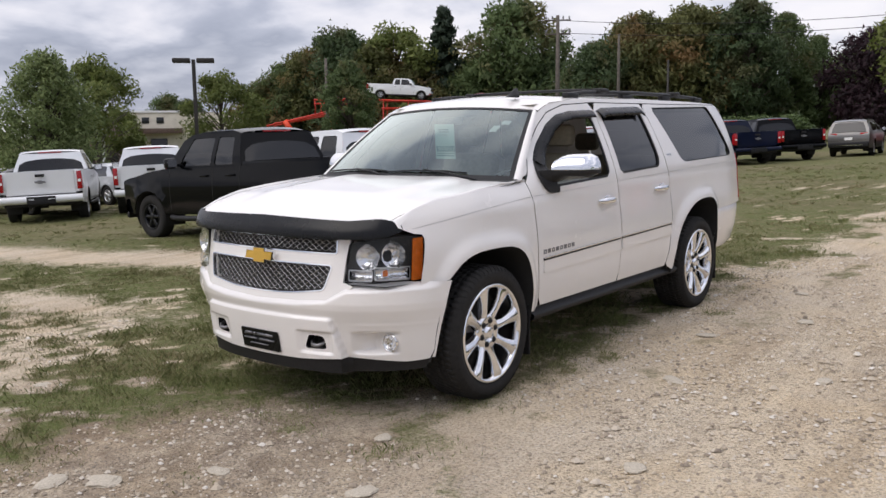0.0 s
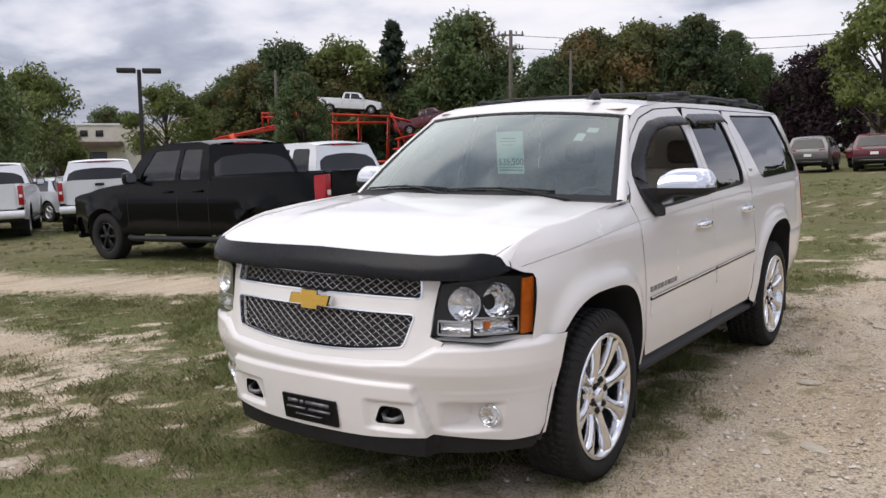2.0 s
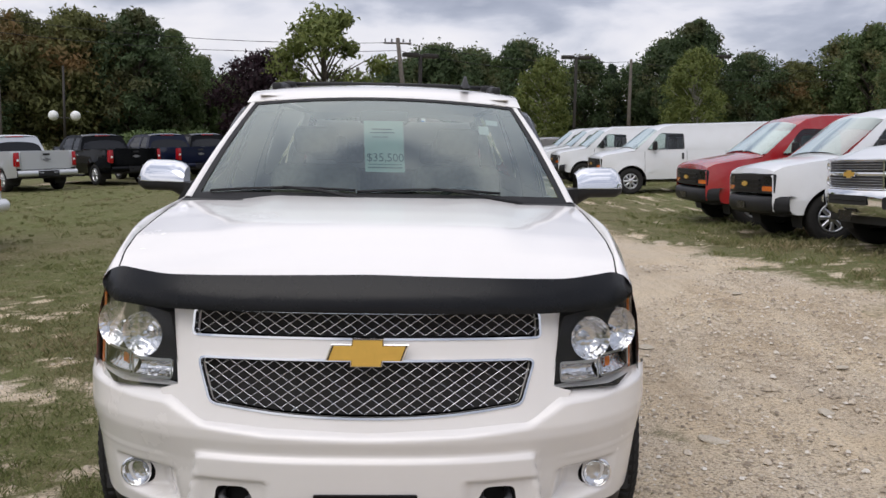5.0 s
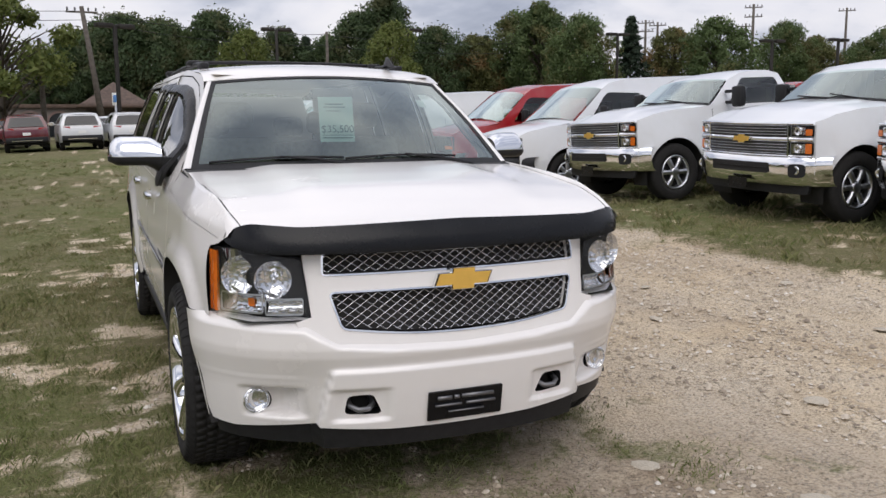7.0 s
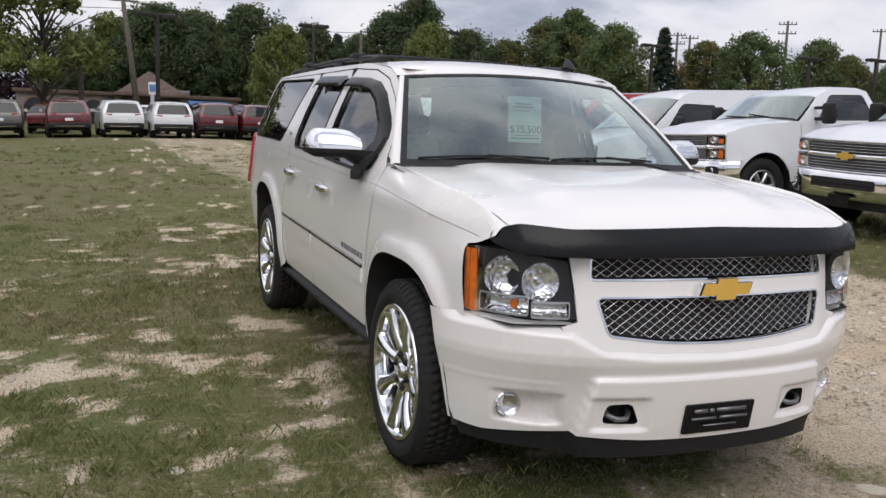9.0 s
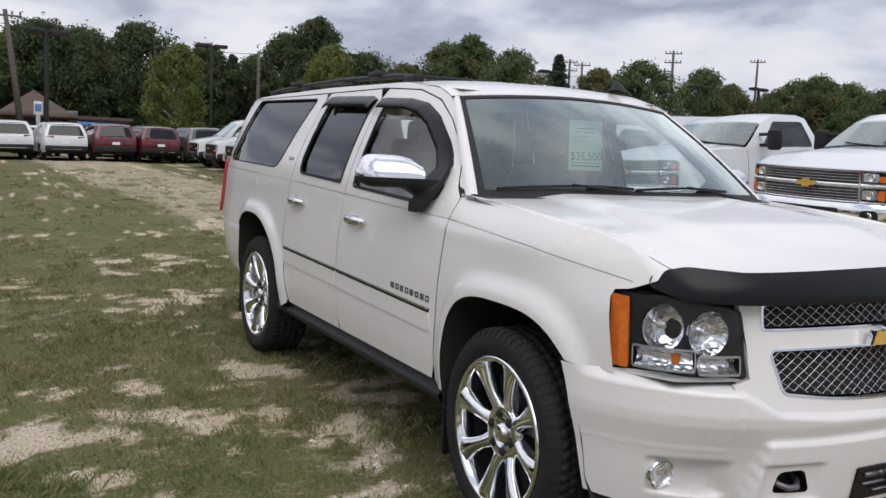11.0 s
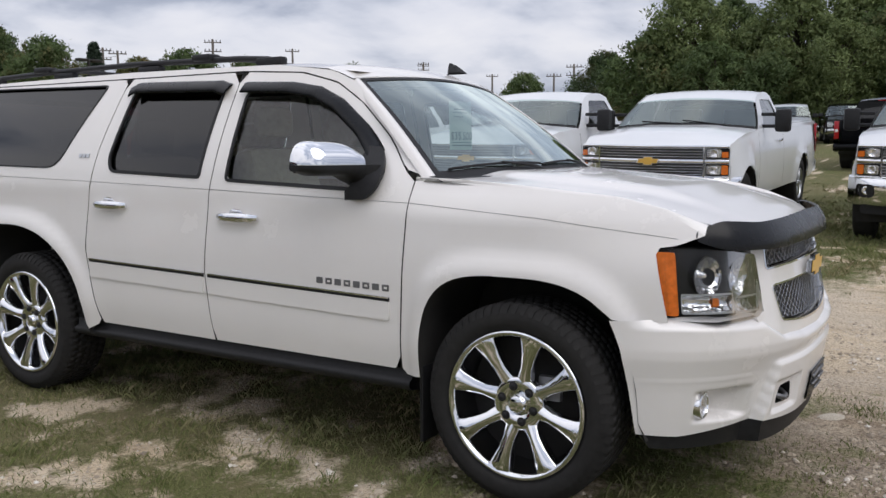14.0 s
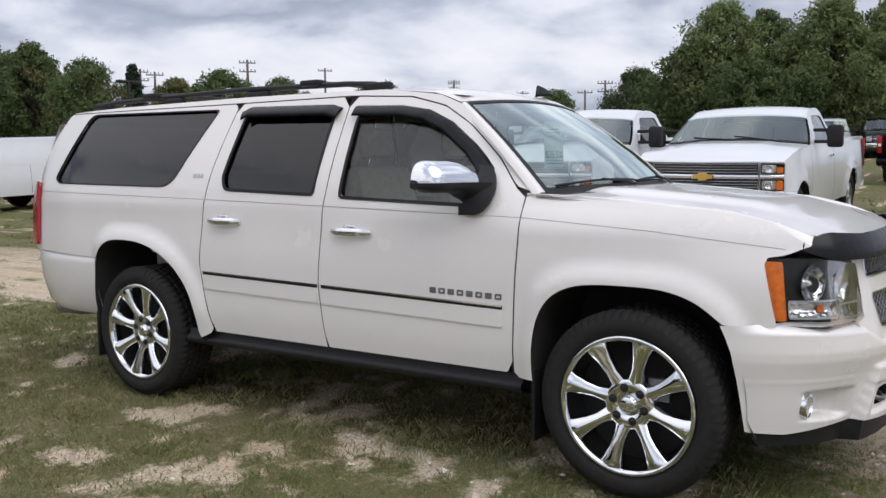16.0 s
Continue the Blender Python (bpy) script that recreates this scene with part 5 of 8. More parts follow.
def grille(poly, cell):
    ob = part("grille", sheet(shrink(poly, -0.004), lambda u, v: Vector((u, face_y(u, v) + 0.045, v)), 0.1, 0.1), M_UNDER, CAR, "black mesh grille in a chrome frame")
    part("grille_frame", sheet(shrink(poly, -0.006), lambda u, v: Vector((u, face_y(u, v) - 0.004, v)), 0.08, 0.08, 0.020, [shrink(poly, 0.001)]), M_CHROME, ob, "bright chrome frame")
    bm = bmesh.new()
    us, vs = [p[0] for p in poly], [p[1] for p in poly]
    inside = shrink(poly, 0.004)

    def within(x, z):
        c = False
        for i in range(len(inside)):
            (x0, z0), (x1, z1) = inside[i - 1], inside[i]
            if (z0 > z) != (z1 > z) and x < x0 + (x1 - x0) * (z - z0) / (z1 - z0):
                c = not c
        return c

    h = max(vs) - min(vs)
    for sgn in (1, -1):
        x = min(us) - h
        while x < max(us) + h:
            run = []
            for i in range(25):
                t = i / 24
                px, pz = x + sgn * (t - 0.5) * h * cell[0] / cell[1] , min(vs) + t * h
                if within(px, pz):
                    run.append((px, face_y(px, pz) + (0.010 if sgn > 0 else 0.014), pz))
                else:
                    if len(run) > 1:
                        tube(bm, [run[0], run[len(run) // 2], run[-1]], 0.0018, 5, False)
                    run = []
            if len(run) > 1:
                tube(bm, [run[0], run[len(run) // 2], run[-1]], 0.0018, 5, False)
            x += cell[0]
    part("grille_mesh", bm, M_WIRE, ob, "chrome diamond mesh")


grille(gr_u, (0.046, 0.031))
grille(gr_l, (0.046, 0.031))
bow_tie(CAR, "emblem_base", 0.0, -0.928, 0.921, 0.250, M_CHROME)
bow_tie(CAR, "emblem_rim", 0.0, -0.931, 0.921, 0.240, M_GLOSSBLACK)
bow_tie(CAR, "emblem", 0.0, -0.934, 0.921, 0.231, M_GOLD)["label"] = "gold cross-shaped badge with chrome rim"


# bumper: plan curve round the nose
def nose_s(x):
    return (1 if x >= 0 else -1) * math.asin(min(1.0, abs(x) / 0.985) ** 1.3) * 0.92


def nose(s, z, d=0.0):
    a = s / 0.92
    sg = 1 if a >= 0 else -1
    c, sn = max(0.0, math.cos(a)), abs(math.sin(a))
    across = 0.985 * abs(math.sin(a)) ** (1 / 1.3)
    prof = lerp_pts([(0.25, -0.125), (0.34, -0.100), (0.40, -0.082), (0.46, -0.066), (0.52, -0.052), (0.57, -0.036), (0.61, -0.020), (0.645, -0.006), (0.68, 0.0), (0.74, -0.004)], z)
    top = lerp_pts([(0.0, 0.700), (0.30, 0.708), (0.50, 0.728), (0.62, 0.790), (0.9, 0.800)], across)
    prof -= 0.072 * smooth(1.34, 1.12, abs(s)) * max(0.0, min(1.0, (z - top + 0.042) / 0.042)) ** 1.15
    # the lower middle panel stands forward on a crisp ledge
    edge = 0.530 + 0.30 * (0.585 - z)
    panel = smooth(edge + 0.007, edge - 0.007, across) * smooth(0.603, 0.590, z)
    prof += panel * (lerp_pts([(0.25, -0.062), (0.34, -0.046), (0.40, -0.034), (0.50, -0.018), (0.585, -0.006)], z) - prof)
    # shallow tray round each hook
    prof -= 0.018 * smooth(0.312, 0.324, across) * smooth(0.535, 0.520, across) * smooth(0.386, 0.398, z) * smooth(0.524, 0.512, z)
    # fold that runs from the ledge to the wheel arch
    prof += 0.0025 * smooth(0.010, 0.0, abs(z - 0.562)) * smooth(0.60, 0.70, across)
    # scoop that lets the flat fog lamp face forward
    y_here = -0.360 - 0.610 * c - c * prof
    mouth = smooth(0.625, 0.715, across) * smooth(0.872, 0.850, across) * smooth(0.392, 0.408, z) * smooth(0.524, 0.508, z)
    prof += d
    corner = smooth(0.5, 1.4, abs(s))
    prof = d + (prof - d) * (1 - 0.55 * corner * (1 - mouth))
    x = 0.985 * sn ** (1 / 1.3)
    n = Vector((sg * sn ** 1.2, -c, 0))
    if n.length > 0:
        n.normalize()
    bend = Vector((sg * x, -0.360 - 0.610 * c, z))
    return bend + n * prof + Vector((0, mouth * max(0.0, -0.670 - y_here), 0))


def nose_poly(pts, r=0.02, n=3):
    return rounded([(nose_s(x), z) for x, z in pts], r, n)


SE = nose_s(0.985)
bump = [(-0.92 * radians(87.7), 0.783), (nose_s(-0.90), 0.800), (nose_s(-0.66), 0.794), (nose_s(-0.62), 0.790), (nose_s(-0.56), 0.757), (nose_s(-0.50), 0.726), (nose_s(-0.25), 0.697), (0, 0.690), (nose_s(0.25), 0.697), (nose_s(0.50), 0.726), (nose_s(0.56), 0.757), (nose_s(0.62), 0.790), (nose_s(0.66), 0.794), (nose_s(0.90), 0.800), (0.92 * radians(87.7), 0.783), (0.92 * radians(85.4), 0.73), (0.92 * radians(83.6), 0.68), (0.92 * radians(81.0), 0.538),
        (0.92 * radians(78.4), 0.355), (nose_s(0.90), 0.345), (nose_s(0.60), 0.372), (nose_s(0.3), 0.350), (0, 0.345), (nose_s(-0.3), 0.350), (nose_s(-0.60), 0.372), (nose_s(-0.90), 0.345), (-0.92 * radians(78.4), 0.355), (-0.92 * radians(81.0), 0.538), (-0.92 * radians(83.6), 0.68), (-0.92 * radians(85.4), 0.73)]
pocket = [nose_poly([(sg * 0.338, 0.412), (sg * 0.490, 0.418), (sg * 0.474, 0.492), (sg * 0.375, 0.496)], 0.02) for sg in (1, -1)]
fog = [[(nose_s(sg * (0.795 + 0.042 * math.cos(2 * math.pi * k / 20))), 0.455 + 0.042 * math.sin(2 * math.pi * k / 20)) for k in range(20)] for sg in (1, -1)]
bumper = part("front_bumper", sheet(bump, nose, 0.016, 0.0085, 0.0, pocket + fog, None, True), M_PEARL, CAR, "pearl white front bumper")
for sg, poly in zip((1, -1), pocket):
    part("hook_pocket", sheet(shrink(poly, -0.006), lambda u, v: nose(u, v, -0.07), 0.08, 0.05), M_UNDER, bumper)
    part("pocket_wall", loft([[nose(u, v, d) for u, v in poly] for d in (0.0, -0.07)], None, True), M_TRIM, bumper)
    bm = bmesh.new()
    c = nose(nose_s(sg * 0.42), 0.452, -0.02)
    tube(bm, [c + Vector((-0.045, 0.05, 0.012)), c + Vector((-0.045, 0.0, -0.005)), c + Vector((-0.02, -0.022, -0.016)), c + Vector((0.02, -0.022, -0.016)), c + Vector((0.045, 0.0, -0.005)), c + Vector((0.045, 0.05, 0.012))], 0.011, 8)
    part("tow_hook", bm, M_STEEL, bumper, "grey steel recovery hook")
for sg, poly in zip((1, -1), fog):
    c = Vector((sg * 0.767, -0.676, 0.455))
    turn = Matrix.Translation(c) @ Vector((sg * 0.06, -1.0, 0.0)).to_track_quat("Z", "Y").to_matrix().to_4x4()
    pieces = []
    for prof in ([(0.0008, -0.012), (0.012, -0.012), (0.030, -0.008), (0.044, 0.000), (0.046, 0.004)], [(0.0008, 0.010), (0.025, 0.008), (0.045, 0.003)], [(0.044, 0.000), (0.047, 0.007), (0.051, 0.004), (0.053, -0.030)]):
        bm = bmesh.new()
        lathe(bm, prof, 28, "z")
        bmesh.ops.transform(bm, matrix=turn, verts=bm.verts[:])
        pieces.append(bm)
    lamp = part("fog_light", pieces[0], M_FACET, bumper, "round clear fog lamp with chrome bowl")
    part("lens", pieces[1], M_LENS, lamp)
    part("bezel", pieces[2], M_CHROME, lamp)
    part("lamp_recess", sheet(shrink(poly, -0.004), lambda u, v: nose(u, v, -0.030), 0.05, 0.05), M_TRIM, lamp)
valance = [(-SE * 0.86, 0.352), (nose_s(-0.6), 0.37), (0, 0.345), (nose_s(0.6), 0.37), (SE * 0.86, 0.352), (SE * 0.82, 0.300), (nose_s(0.5), 0.282), (0, 0.278), (nose_s(-0.5), 0.282), (-SE * 0.82, 0.300)]
part("valance", sheet(valance, lambda u, v: nose(u, v, -0.03), 0.08, 0.04, 0.02), M_TRIM, bumper, "black plastic air dam")
# dealer plate with unreadable lettering as bars
plate_y = -0.940
pl = part("plate", sheet(rect(-0.158, 0.158, 0.368, 0.487, 0.006), lambda u, v: Vector((u, plate_y + 0.02 * (v - 0.43) / 0.06 * -0.5, v)), 0.2, 0.2, 0.008), M_GLOSSBLACK, CAR, "black dealer plate with silver lettering bars")
for x0, x1, z0, z1 in ((-0.120, -0.062, 0.452, 0.466), (-0.050, -0.030, 0.452, 0.466), (-0.018, 0.118, 0.452, 0.466), (-0.13, -0.02, 0.426, 0.433), (0.0, 0.125, 0.425, 0.434), (-0.075, 0.075, 0.400, 0.404)):
    bm = bmesh.new()
    box(bm, x0, x1, plate_y - 0.020, plate_y - 0.008, z0, z1)
    part("lettering_bar", bm, M_STEEL, pl)


# headlights
def lamp_at(u, v, d=0.0):
    """u: 0 at the grille, 1 on the fender; v: height."""
    p0, p1, p2 = Vector((0.585, -0.842, 0)), Vector((0.865, -0.800, 0)), Vector((0.912, -0.535, 0))
    p = (1 - u) ** 2 * p0 + 2 * u * (1 - u) * p1 + u * u * p2
    t = (2 * (1 - u) * (p1 - p0) + 2 * u * (p2 - p1)).normalized()
    n = Vector((t.y, -t.x, 0))
    p = p + n * d
    return Vector((p.x - 0.036 * (v - 0.79), p.y + 0.12 * (v - 0.79) * (1 - 0.4 * u), v))


lamp_poly = rounded([(-0.02, 0.786), (0.5, 0.778), (0.985, 0.792), (1.0, 1.050), (0.6, 1.052), (0.12, 1.022), (0.06, 1.015)], 0.02, 3)
for side in (1, -1):
    def lay(u, v, d):
        p = lamp_at(u, v, d)
        return Vector((side * p.x, p.y, p.z))

    hl = part("headlight", sheet(lamp_poly, lambda u, v: lay(u, v, -0.055), 0.10, 0.05), M_TRIM, CAR, "headlight with black housing and chrome bowls")
    part("housing_edge", loft([[lay(u, v, d) for u, v in lamp_poly] for d in (-0.055, 0.0)], None, True), M_UNDER, hl)
    for cu, cv, r in ((0.275, 0.938, 0.071), (0.600, 0.950, 0.075)):
        bm = bmesh.new()
        c = lay(cu, cv, -0.036)
        o = (lay(cu, cv, 0.05) - c)
        o = Vector((0, -1, 0)).lerp(o.normalized(), 0.45).normalized()
        rot = o.to_track_quat("Z", "Y").to_matrix().to_4x4()
        lathe(bm, [(0.0008, -0.018), (0.010, -0.016), (r * 0.45, -0.012), (r * 0.75, 0.0), (r * 0.97, 0.016), (r * 1.03, 0.020)], 20, "z")
        lathe(bm, [(0.011, -0.016), (0.011, 0.004), (0.007, 0.009), (0.0008, 0.010)], 12, "z")
        bmesh.ops.transform(bm, matrix=Matrix.Translation(c) @ rot, verts=bm.verts[:])
        part("reflector", bm, M_FACET, hl, "round chrome reflector bowl", 15)
    for u0, u1, v0, v1, mat in ((0.05, 0.33, 0.812, 0.866, M_FACET), (0.36, 0.81, 0.818, 0.882, M_FACET)):
        us = [u0 + (u1 - u0) * i / 12 for i in range(13)]
        bm = loft([[lay(u, v0 + (v1 - v0) * f, -0.020 - 0.024 * math.sin(math.pi * f) - (0.004 if i % 2 and 0.2 < f < 0.8 else 0.0)) for i, u in enumerate(us)] for f in (0.0, 0.06, 0.25, 0.5, 0.75, 0.94, 1.0)])
        lr = part("lower_reflector", bm, mat, hl, "chrome reflector trough")
        edge_p = rect(u0, u1, v0, v1, 0.01)
        part("reflector_edge", sheet(shrink(edge_p, -0.005), lambda u, v: lay(u, v, -0.011), 0.1, 0.1, 0.004, [shrink(edge_p, 0.002)]), M_SATIN, lr)
    bm = sheet(rect(0.46, 0.53, 0.836, 0.866, 0.01), lambda u, v: lay(u, v, -0.034), 0.06, 0.03)
    part("turn_bulb", bm, M_AMBER, hl, "amber turn signal behind clear lens")
    holes = [[(cu + rr_ / 0.46 * 0.97 * math.cos(2 * math.pi * k / 24), cv + rr_ * 0.97 * math.sin(2 * math.pi * k / 24)) for k in range(24)] for cu, cv, rr_ in ((0.275, 0.938, 0.071), (0.600, 0.950, 0.075))]
    holes += [rect(0.045, 0.335, 0.809, 0.869, 0.01), rect(0.355, 0.815, 0.815, 0.885, 0.01)]
    part("inner_bezel", sheet(shrink(lamp_poly, 0.004), lambda u, v: lay(u, v, -0.016), 0.08, 0.06, 0.0, holes), M_TRIM, hl, "black inner bezel")
    am = rounded([(0.835, 0.806), (0.975, 0.808), (0.985, 1.038), (0.845, 1.036)], 0.015, 3)
    part("side_marker", sheet(am, lambda u, v: lay(u, v, -0.008), 0.05, 0.04, 0.008), M_AMBER, hl, "amber side marker")
    part("lens", sheet(lamp_poly, lambda u, v: lay(u, v, 0.0), 0.08, 0.06), M_LENS, hl, "clear lens")


# wheels with eight chrome spokes
def hero_wheel(y, side):
    x, r, rr, w = side * (0.858 if y < 1 else 0.838), 0.405, 0.297, 0.142
    hub = thing_part("wheel", (x, y, r))
    bm = bmesh.new()
    prof = [(rr - 0.004, w * 0.70), (rr + 0.010, w * 0.93), (rr + 0.035, w * 1.0), (r - 0.040, w * 0.99), (r - 0.016, w * 0.90), (r - 0.004, w * 0.78), (r, w * 0.70), (r, -w * 0.70), (r - 0.016, -w * 0.90), (rr, -w * 0.9)]
    lathe(bm, prof, 72, "x", (x, y, r), side)
    tyre = part("tyre", bm, M_TYRE, hub, "black all-season tyre", 25)
    bm = bmesh.new()
    for k in range(64):
        for band in range(5):
            a = 2 * math.pi * (k + 0.5 * (band % 2)) / 64
            lo, hi = -0.72 + band * 0.29, -0.72 + band * 0.29 + 0.25
            da = 0.036
            q = []
            for rad in (r - 0.006, r + 0.002):
                for ax, aa in ((lo, a - da), (hi, a - da + 0.012), (hi, a + da + 0.012), (lo, a + da)):
                    q.append(bm.verts.new((x + side * w * ax * 1.08, y + rad * math.cos(aa), r + rad * math.sin(aa))))
            bm.faces.new(q[4:])
            for i in range(4):
                bm.faces.new((q[i], q[(i + 1) % 4], q[4 + (i + 1) % 4], q[4 + i]))
        # shoulder lug on the outer edge
        a = 2 * math.pi * k / 64
        q = [bm.verts.new((x + side * w * ax, y + rad * math.cos(a + da2), r + rad * math.sin(a + da2))) for ax, rad, da2 in ((0.79, r - 0.001, -0.034), (0.79, r - 0.001, 0.034), (0.925, r - 0.016, 0.030), (0.998, r - 0.038, 0.022), (0.998, r - 0.038, -0.022), (0.925, r - 0.016, -0.030))]
        bm.faces.new(q)
    tr = part("tread", bm, M_TYRE, tyre, "", 20)
    tagged(tr, kind="stuff")
    bm = bmesh.new()
    lathe(bm, [(rr + 0.002, w * 0.78), (rr + 0.004, w * 0.95), (rr - 0.006, w * 0.985), (rr - 0.016, w * 0.95), (rr - 0.022, w * 0.80), (rr - 0.030, w * 0.3), (rr - 0.034, -w * 0.7)], 72, "x", (x, y, r), side)
    rim = part("rim", bm, M_CHROME, hub, "bright chrome rim")
    for k in range(8):
        a = 2 * math.pi * (k + 0.32) / 8
        c, s = math.cos(a), math.sin(a)
        bm = bmesh.new()
        rows = []
        for rad, hw, top, drop in ((0.085, 0.040, 0.70, 0.10), (0.112, 0.030, 0.76, 0.14), (0.150, 0.025, 0.83, 0.20), (0.200, 0.030, 0.90, 0.24), (0.248, 0.040, 0.95, 0.24), (0.270, 0.047, 0.97, 0.24), (rr - 0.010, 0.055, 0.95, 0.20)):
            ring = []
            for t, d in ((-1.0, drop + 0.16), (-1.0, 0.12), (-0.90, 0.08), (-0.04, 0.0), (0.04, 0.0), (0.90, 0.08), (1.0, 0.12), (1.0, drop + 0.16)):
                u, v = rad * c - hw * t * s, rad * s + hw * t * c
                ring.append((x + side * w * (top - d), y + u, r + v))
            rows.append(ring)
        loft(rows, bm)
        part("spoke", bm, M_CHROME, rim, "", 25)
    bm = bmesh.new()
    lathe(bm, [(0.112, w * 0.45), (0.110, w * 0.66), (0.098, w * 0.71), (0.044, w * 0.71), (0.042, w * 0.66), (0.036, w * 0.66), (0.035, w * 0.78), (0.028, w * 0.81), (0.0008, w * 0.82)], 32, "x", (x, y, r), side)
    part("hub_cap", bm, M_CHROME, rim, "chrome hub plate with centre cap")
    for k in range(6):
        a = 2 * math.pi * (k + 0.25) / 6
        bm = bmesh.new()
        at = (x, y + 0.072 * math.cos(a), r + 0.072 * math.sin(a))
        lathe(bm, [(0.0185, w * 0.70), (0.0185, w * 0.724), (0.012, w * 0.722), (0.0008, w * 0.72)], 16, "x", at, side)
        part("lug_hole", bm, M_UNDER, hub)
        bm = bmesh.new()
        lathe(bm, [(0.012, w * 0.70), (0.0115, w * 0.78), (0.008, w * 0.80), (0.0008, w * 0.80)], 6, "x", at, side)
        part("lug_nut", bm, M_TRIM, hub)
    bm = bmesh.new()
    lathe(bm, [(0.0008, w * 0.10), (0.17, w * 0.10), (0.17, 0.0), (rr - 0.035, -w * 0.1), (rr - 0.035, -w * 0.8)], 32, "x", (x, y, r), side)
    part("brake_disc", bm, M_UNDER, hub)
    bm = bmesh.new()
    ca = radians(150 if y < 1 else 30)
    box(bm, *sorted((x + side * 0.018, x + side * 0.05)), y + 0.13 * math.cos(ca) - 0.05, y + 0.13 * math.cos(ca) + 0.05, r + 0.13 * math.sin(ca) - 0.05, r + 0.13 * math.sin(ca) + 0.05, 0.012)
    part("brake_caliper", bm, M_STEEL, hub)


def thing_part(name, at_place):
    ob = new(name)
    ob.parent = CAR
    return ob


for wy in (0.0, 3.235):
    for sd in (1, -1):
        hero_wheel(wy, sd)
# wheel wells, floor, running boards and mud flaps
for wy in (0.0, 3.235):
    for side in (1, -1):
        pts = arch_line(ARCH_FRONT, (0.0, 0.33), (0.03, 0.33), 36, 0.002) if wy < 1 else arch_line(ARCH_REAR, (0.0, 0.33), (0.03, 0.40), 36, 0.002)
        bm = loft([[(side * (hx(y, z) - 0.003), y, z) for y, z in pts], [(side * (hx(y, z) - 0.05), y, z) for y, z in pts], [(side * 0.50, y, z) for y, z in pts]])
        bm.faces.new([bm.verts.new((side * 0.50, y, z)) for y, z in pts])
        part("wheel_well", bm, M_UNDER, CAR)
        bm = bmesh.new()
        fy = wy + (0.455 if wy < 1 else 0.432)
        box(bm, *sorted((side * 0.72, side * 0.965)), fy - 0.012, fy + 0.006, 0.17 if wy < 1 else 0.20, 0.50, 0.005)
        part("mud_flap", bm, M_TRIM, CAR, "black rubber mud flap")
bm = bmesh.new()
box(bm, -0.86, 0.86, 0.50, 2.80, 0.36, 0.46)
box(bm, -0.50, 0.50, -0.80, 4.3, 0.30, 0.50)
part("underbody", bm, M_UNDER, CAR)
for side in (1, -1):
    rows = []
    for x, z in ((0.925, 0.468), (0.930, 0.430), (0.952, 0.420), (0.956, 0.398), (0.935, 0.378), (0.86, 0.370), (0.80, 0.40)):
        rows.append([(side * x, 0.52 + (2.80 - 0.52) * k / 12, z) for k in range(13)])
    bm = loft(rows)
    part("running_board", bm, M_TRIM, CAR, "black ribbed running board")
# side moulding, trim strip and badge bars
for y0, y1 in ((0.605, 1.695), (1.728, 2.608)):
    def zt(y):
        return 0.762 + (y - 0.61) * 0.021

    mould = rounded([(y0, zt(y0) - 0.080), (y1, zt(y1) - 0.080), (y1, zt(y1) + 0.002), (y0, zt(y0) + 0.002)], 0.012, 3)
    skin("side_moulding", mould, (), M_PEARL, 0.008, 0.010, step=0.12, label="pearl white door moulding")
    skin("moulding_strip", [(y0, zt(y0) + 0.002), (y1, zt(y1) + 0.002), (y1, zt(y1) + 0.020), (y0, zt(y0) + 0.020)], (), M_TRIM, 0.009, 0.008, step=0.12, label="black strip edged in chrome")
    skin("chrome_line", [(y0, zt(y0) + 0.015), (y1, zt(y1) + 0.015), (y1, zt(y1) + 0.021), (y0, zt(y0) + 0.021)], (), M_CHROME, 0.012, 0.004, step=0.12)
for k in range(8):
    y = 1.006 - k * 0.0518 - 0.018
    skin("badge_letter", rect(y - 0.018, y + 0.018, 0.806 + (y - 0.6) * 0.02, 0.834 + (y - 0.6) * 0.02, 0.004), [rect(y - 0.009, y + 0.009, 0.815 + (y - 0.6) * 0.02, 0.825 + (y - 0.6) * 0.02, 0.002)] if k % 2 else (), M_STEEL, 0.002, 0.004, step=0.5)
for k in range(3):
    y = 2.735 - k * 0.032
    skin("badge_letter", rect(y - 0.012, y + 0.012, 1.368, 1.388, 0.003), (), M_SATIN, 0.002, 0.004, step=0.5)
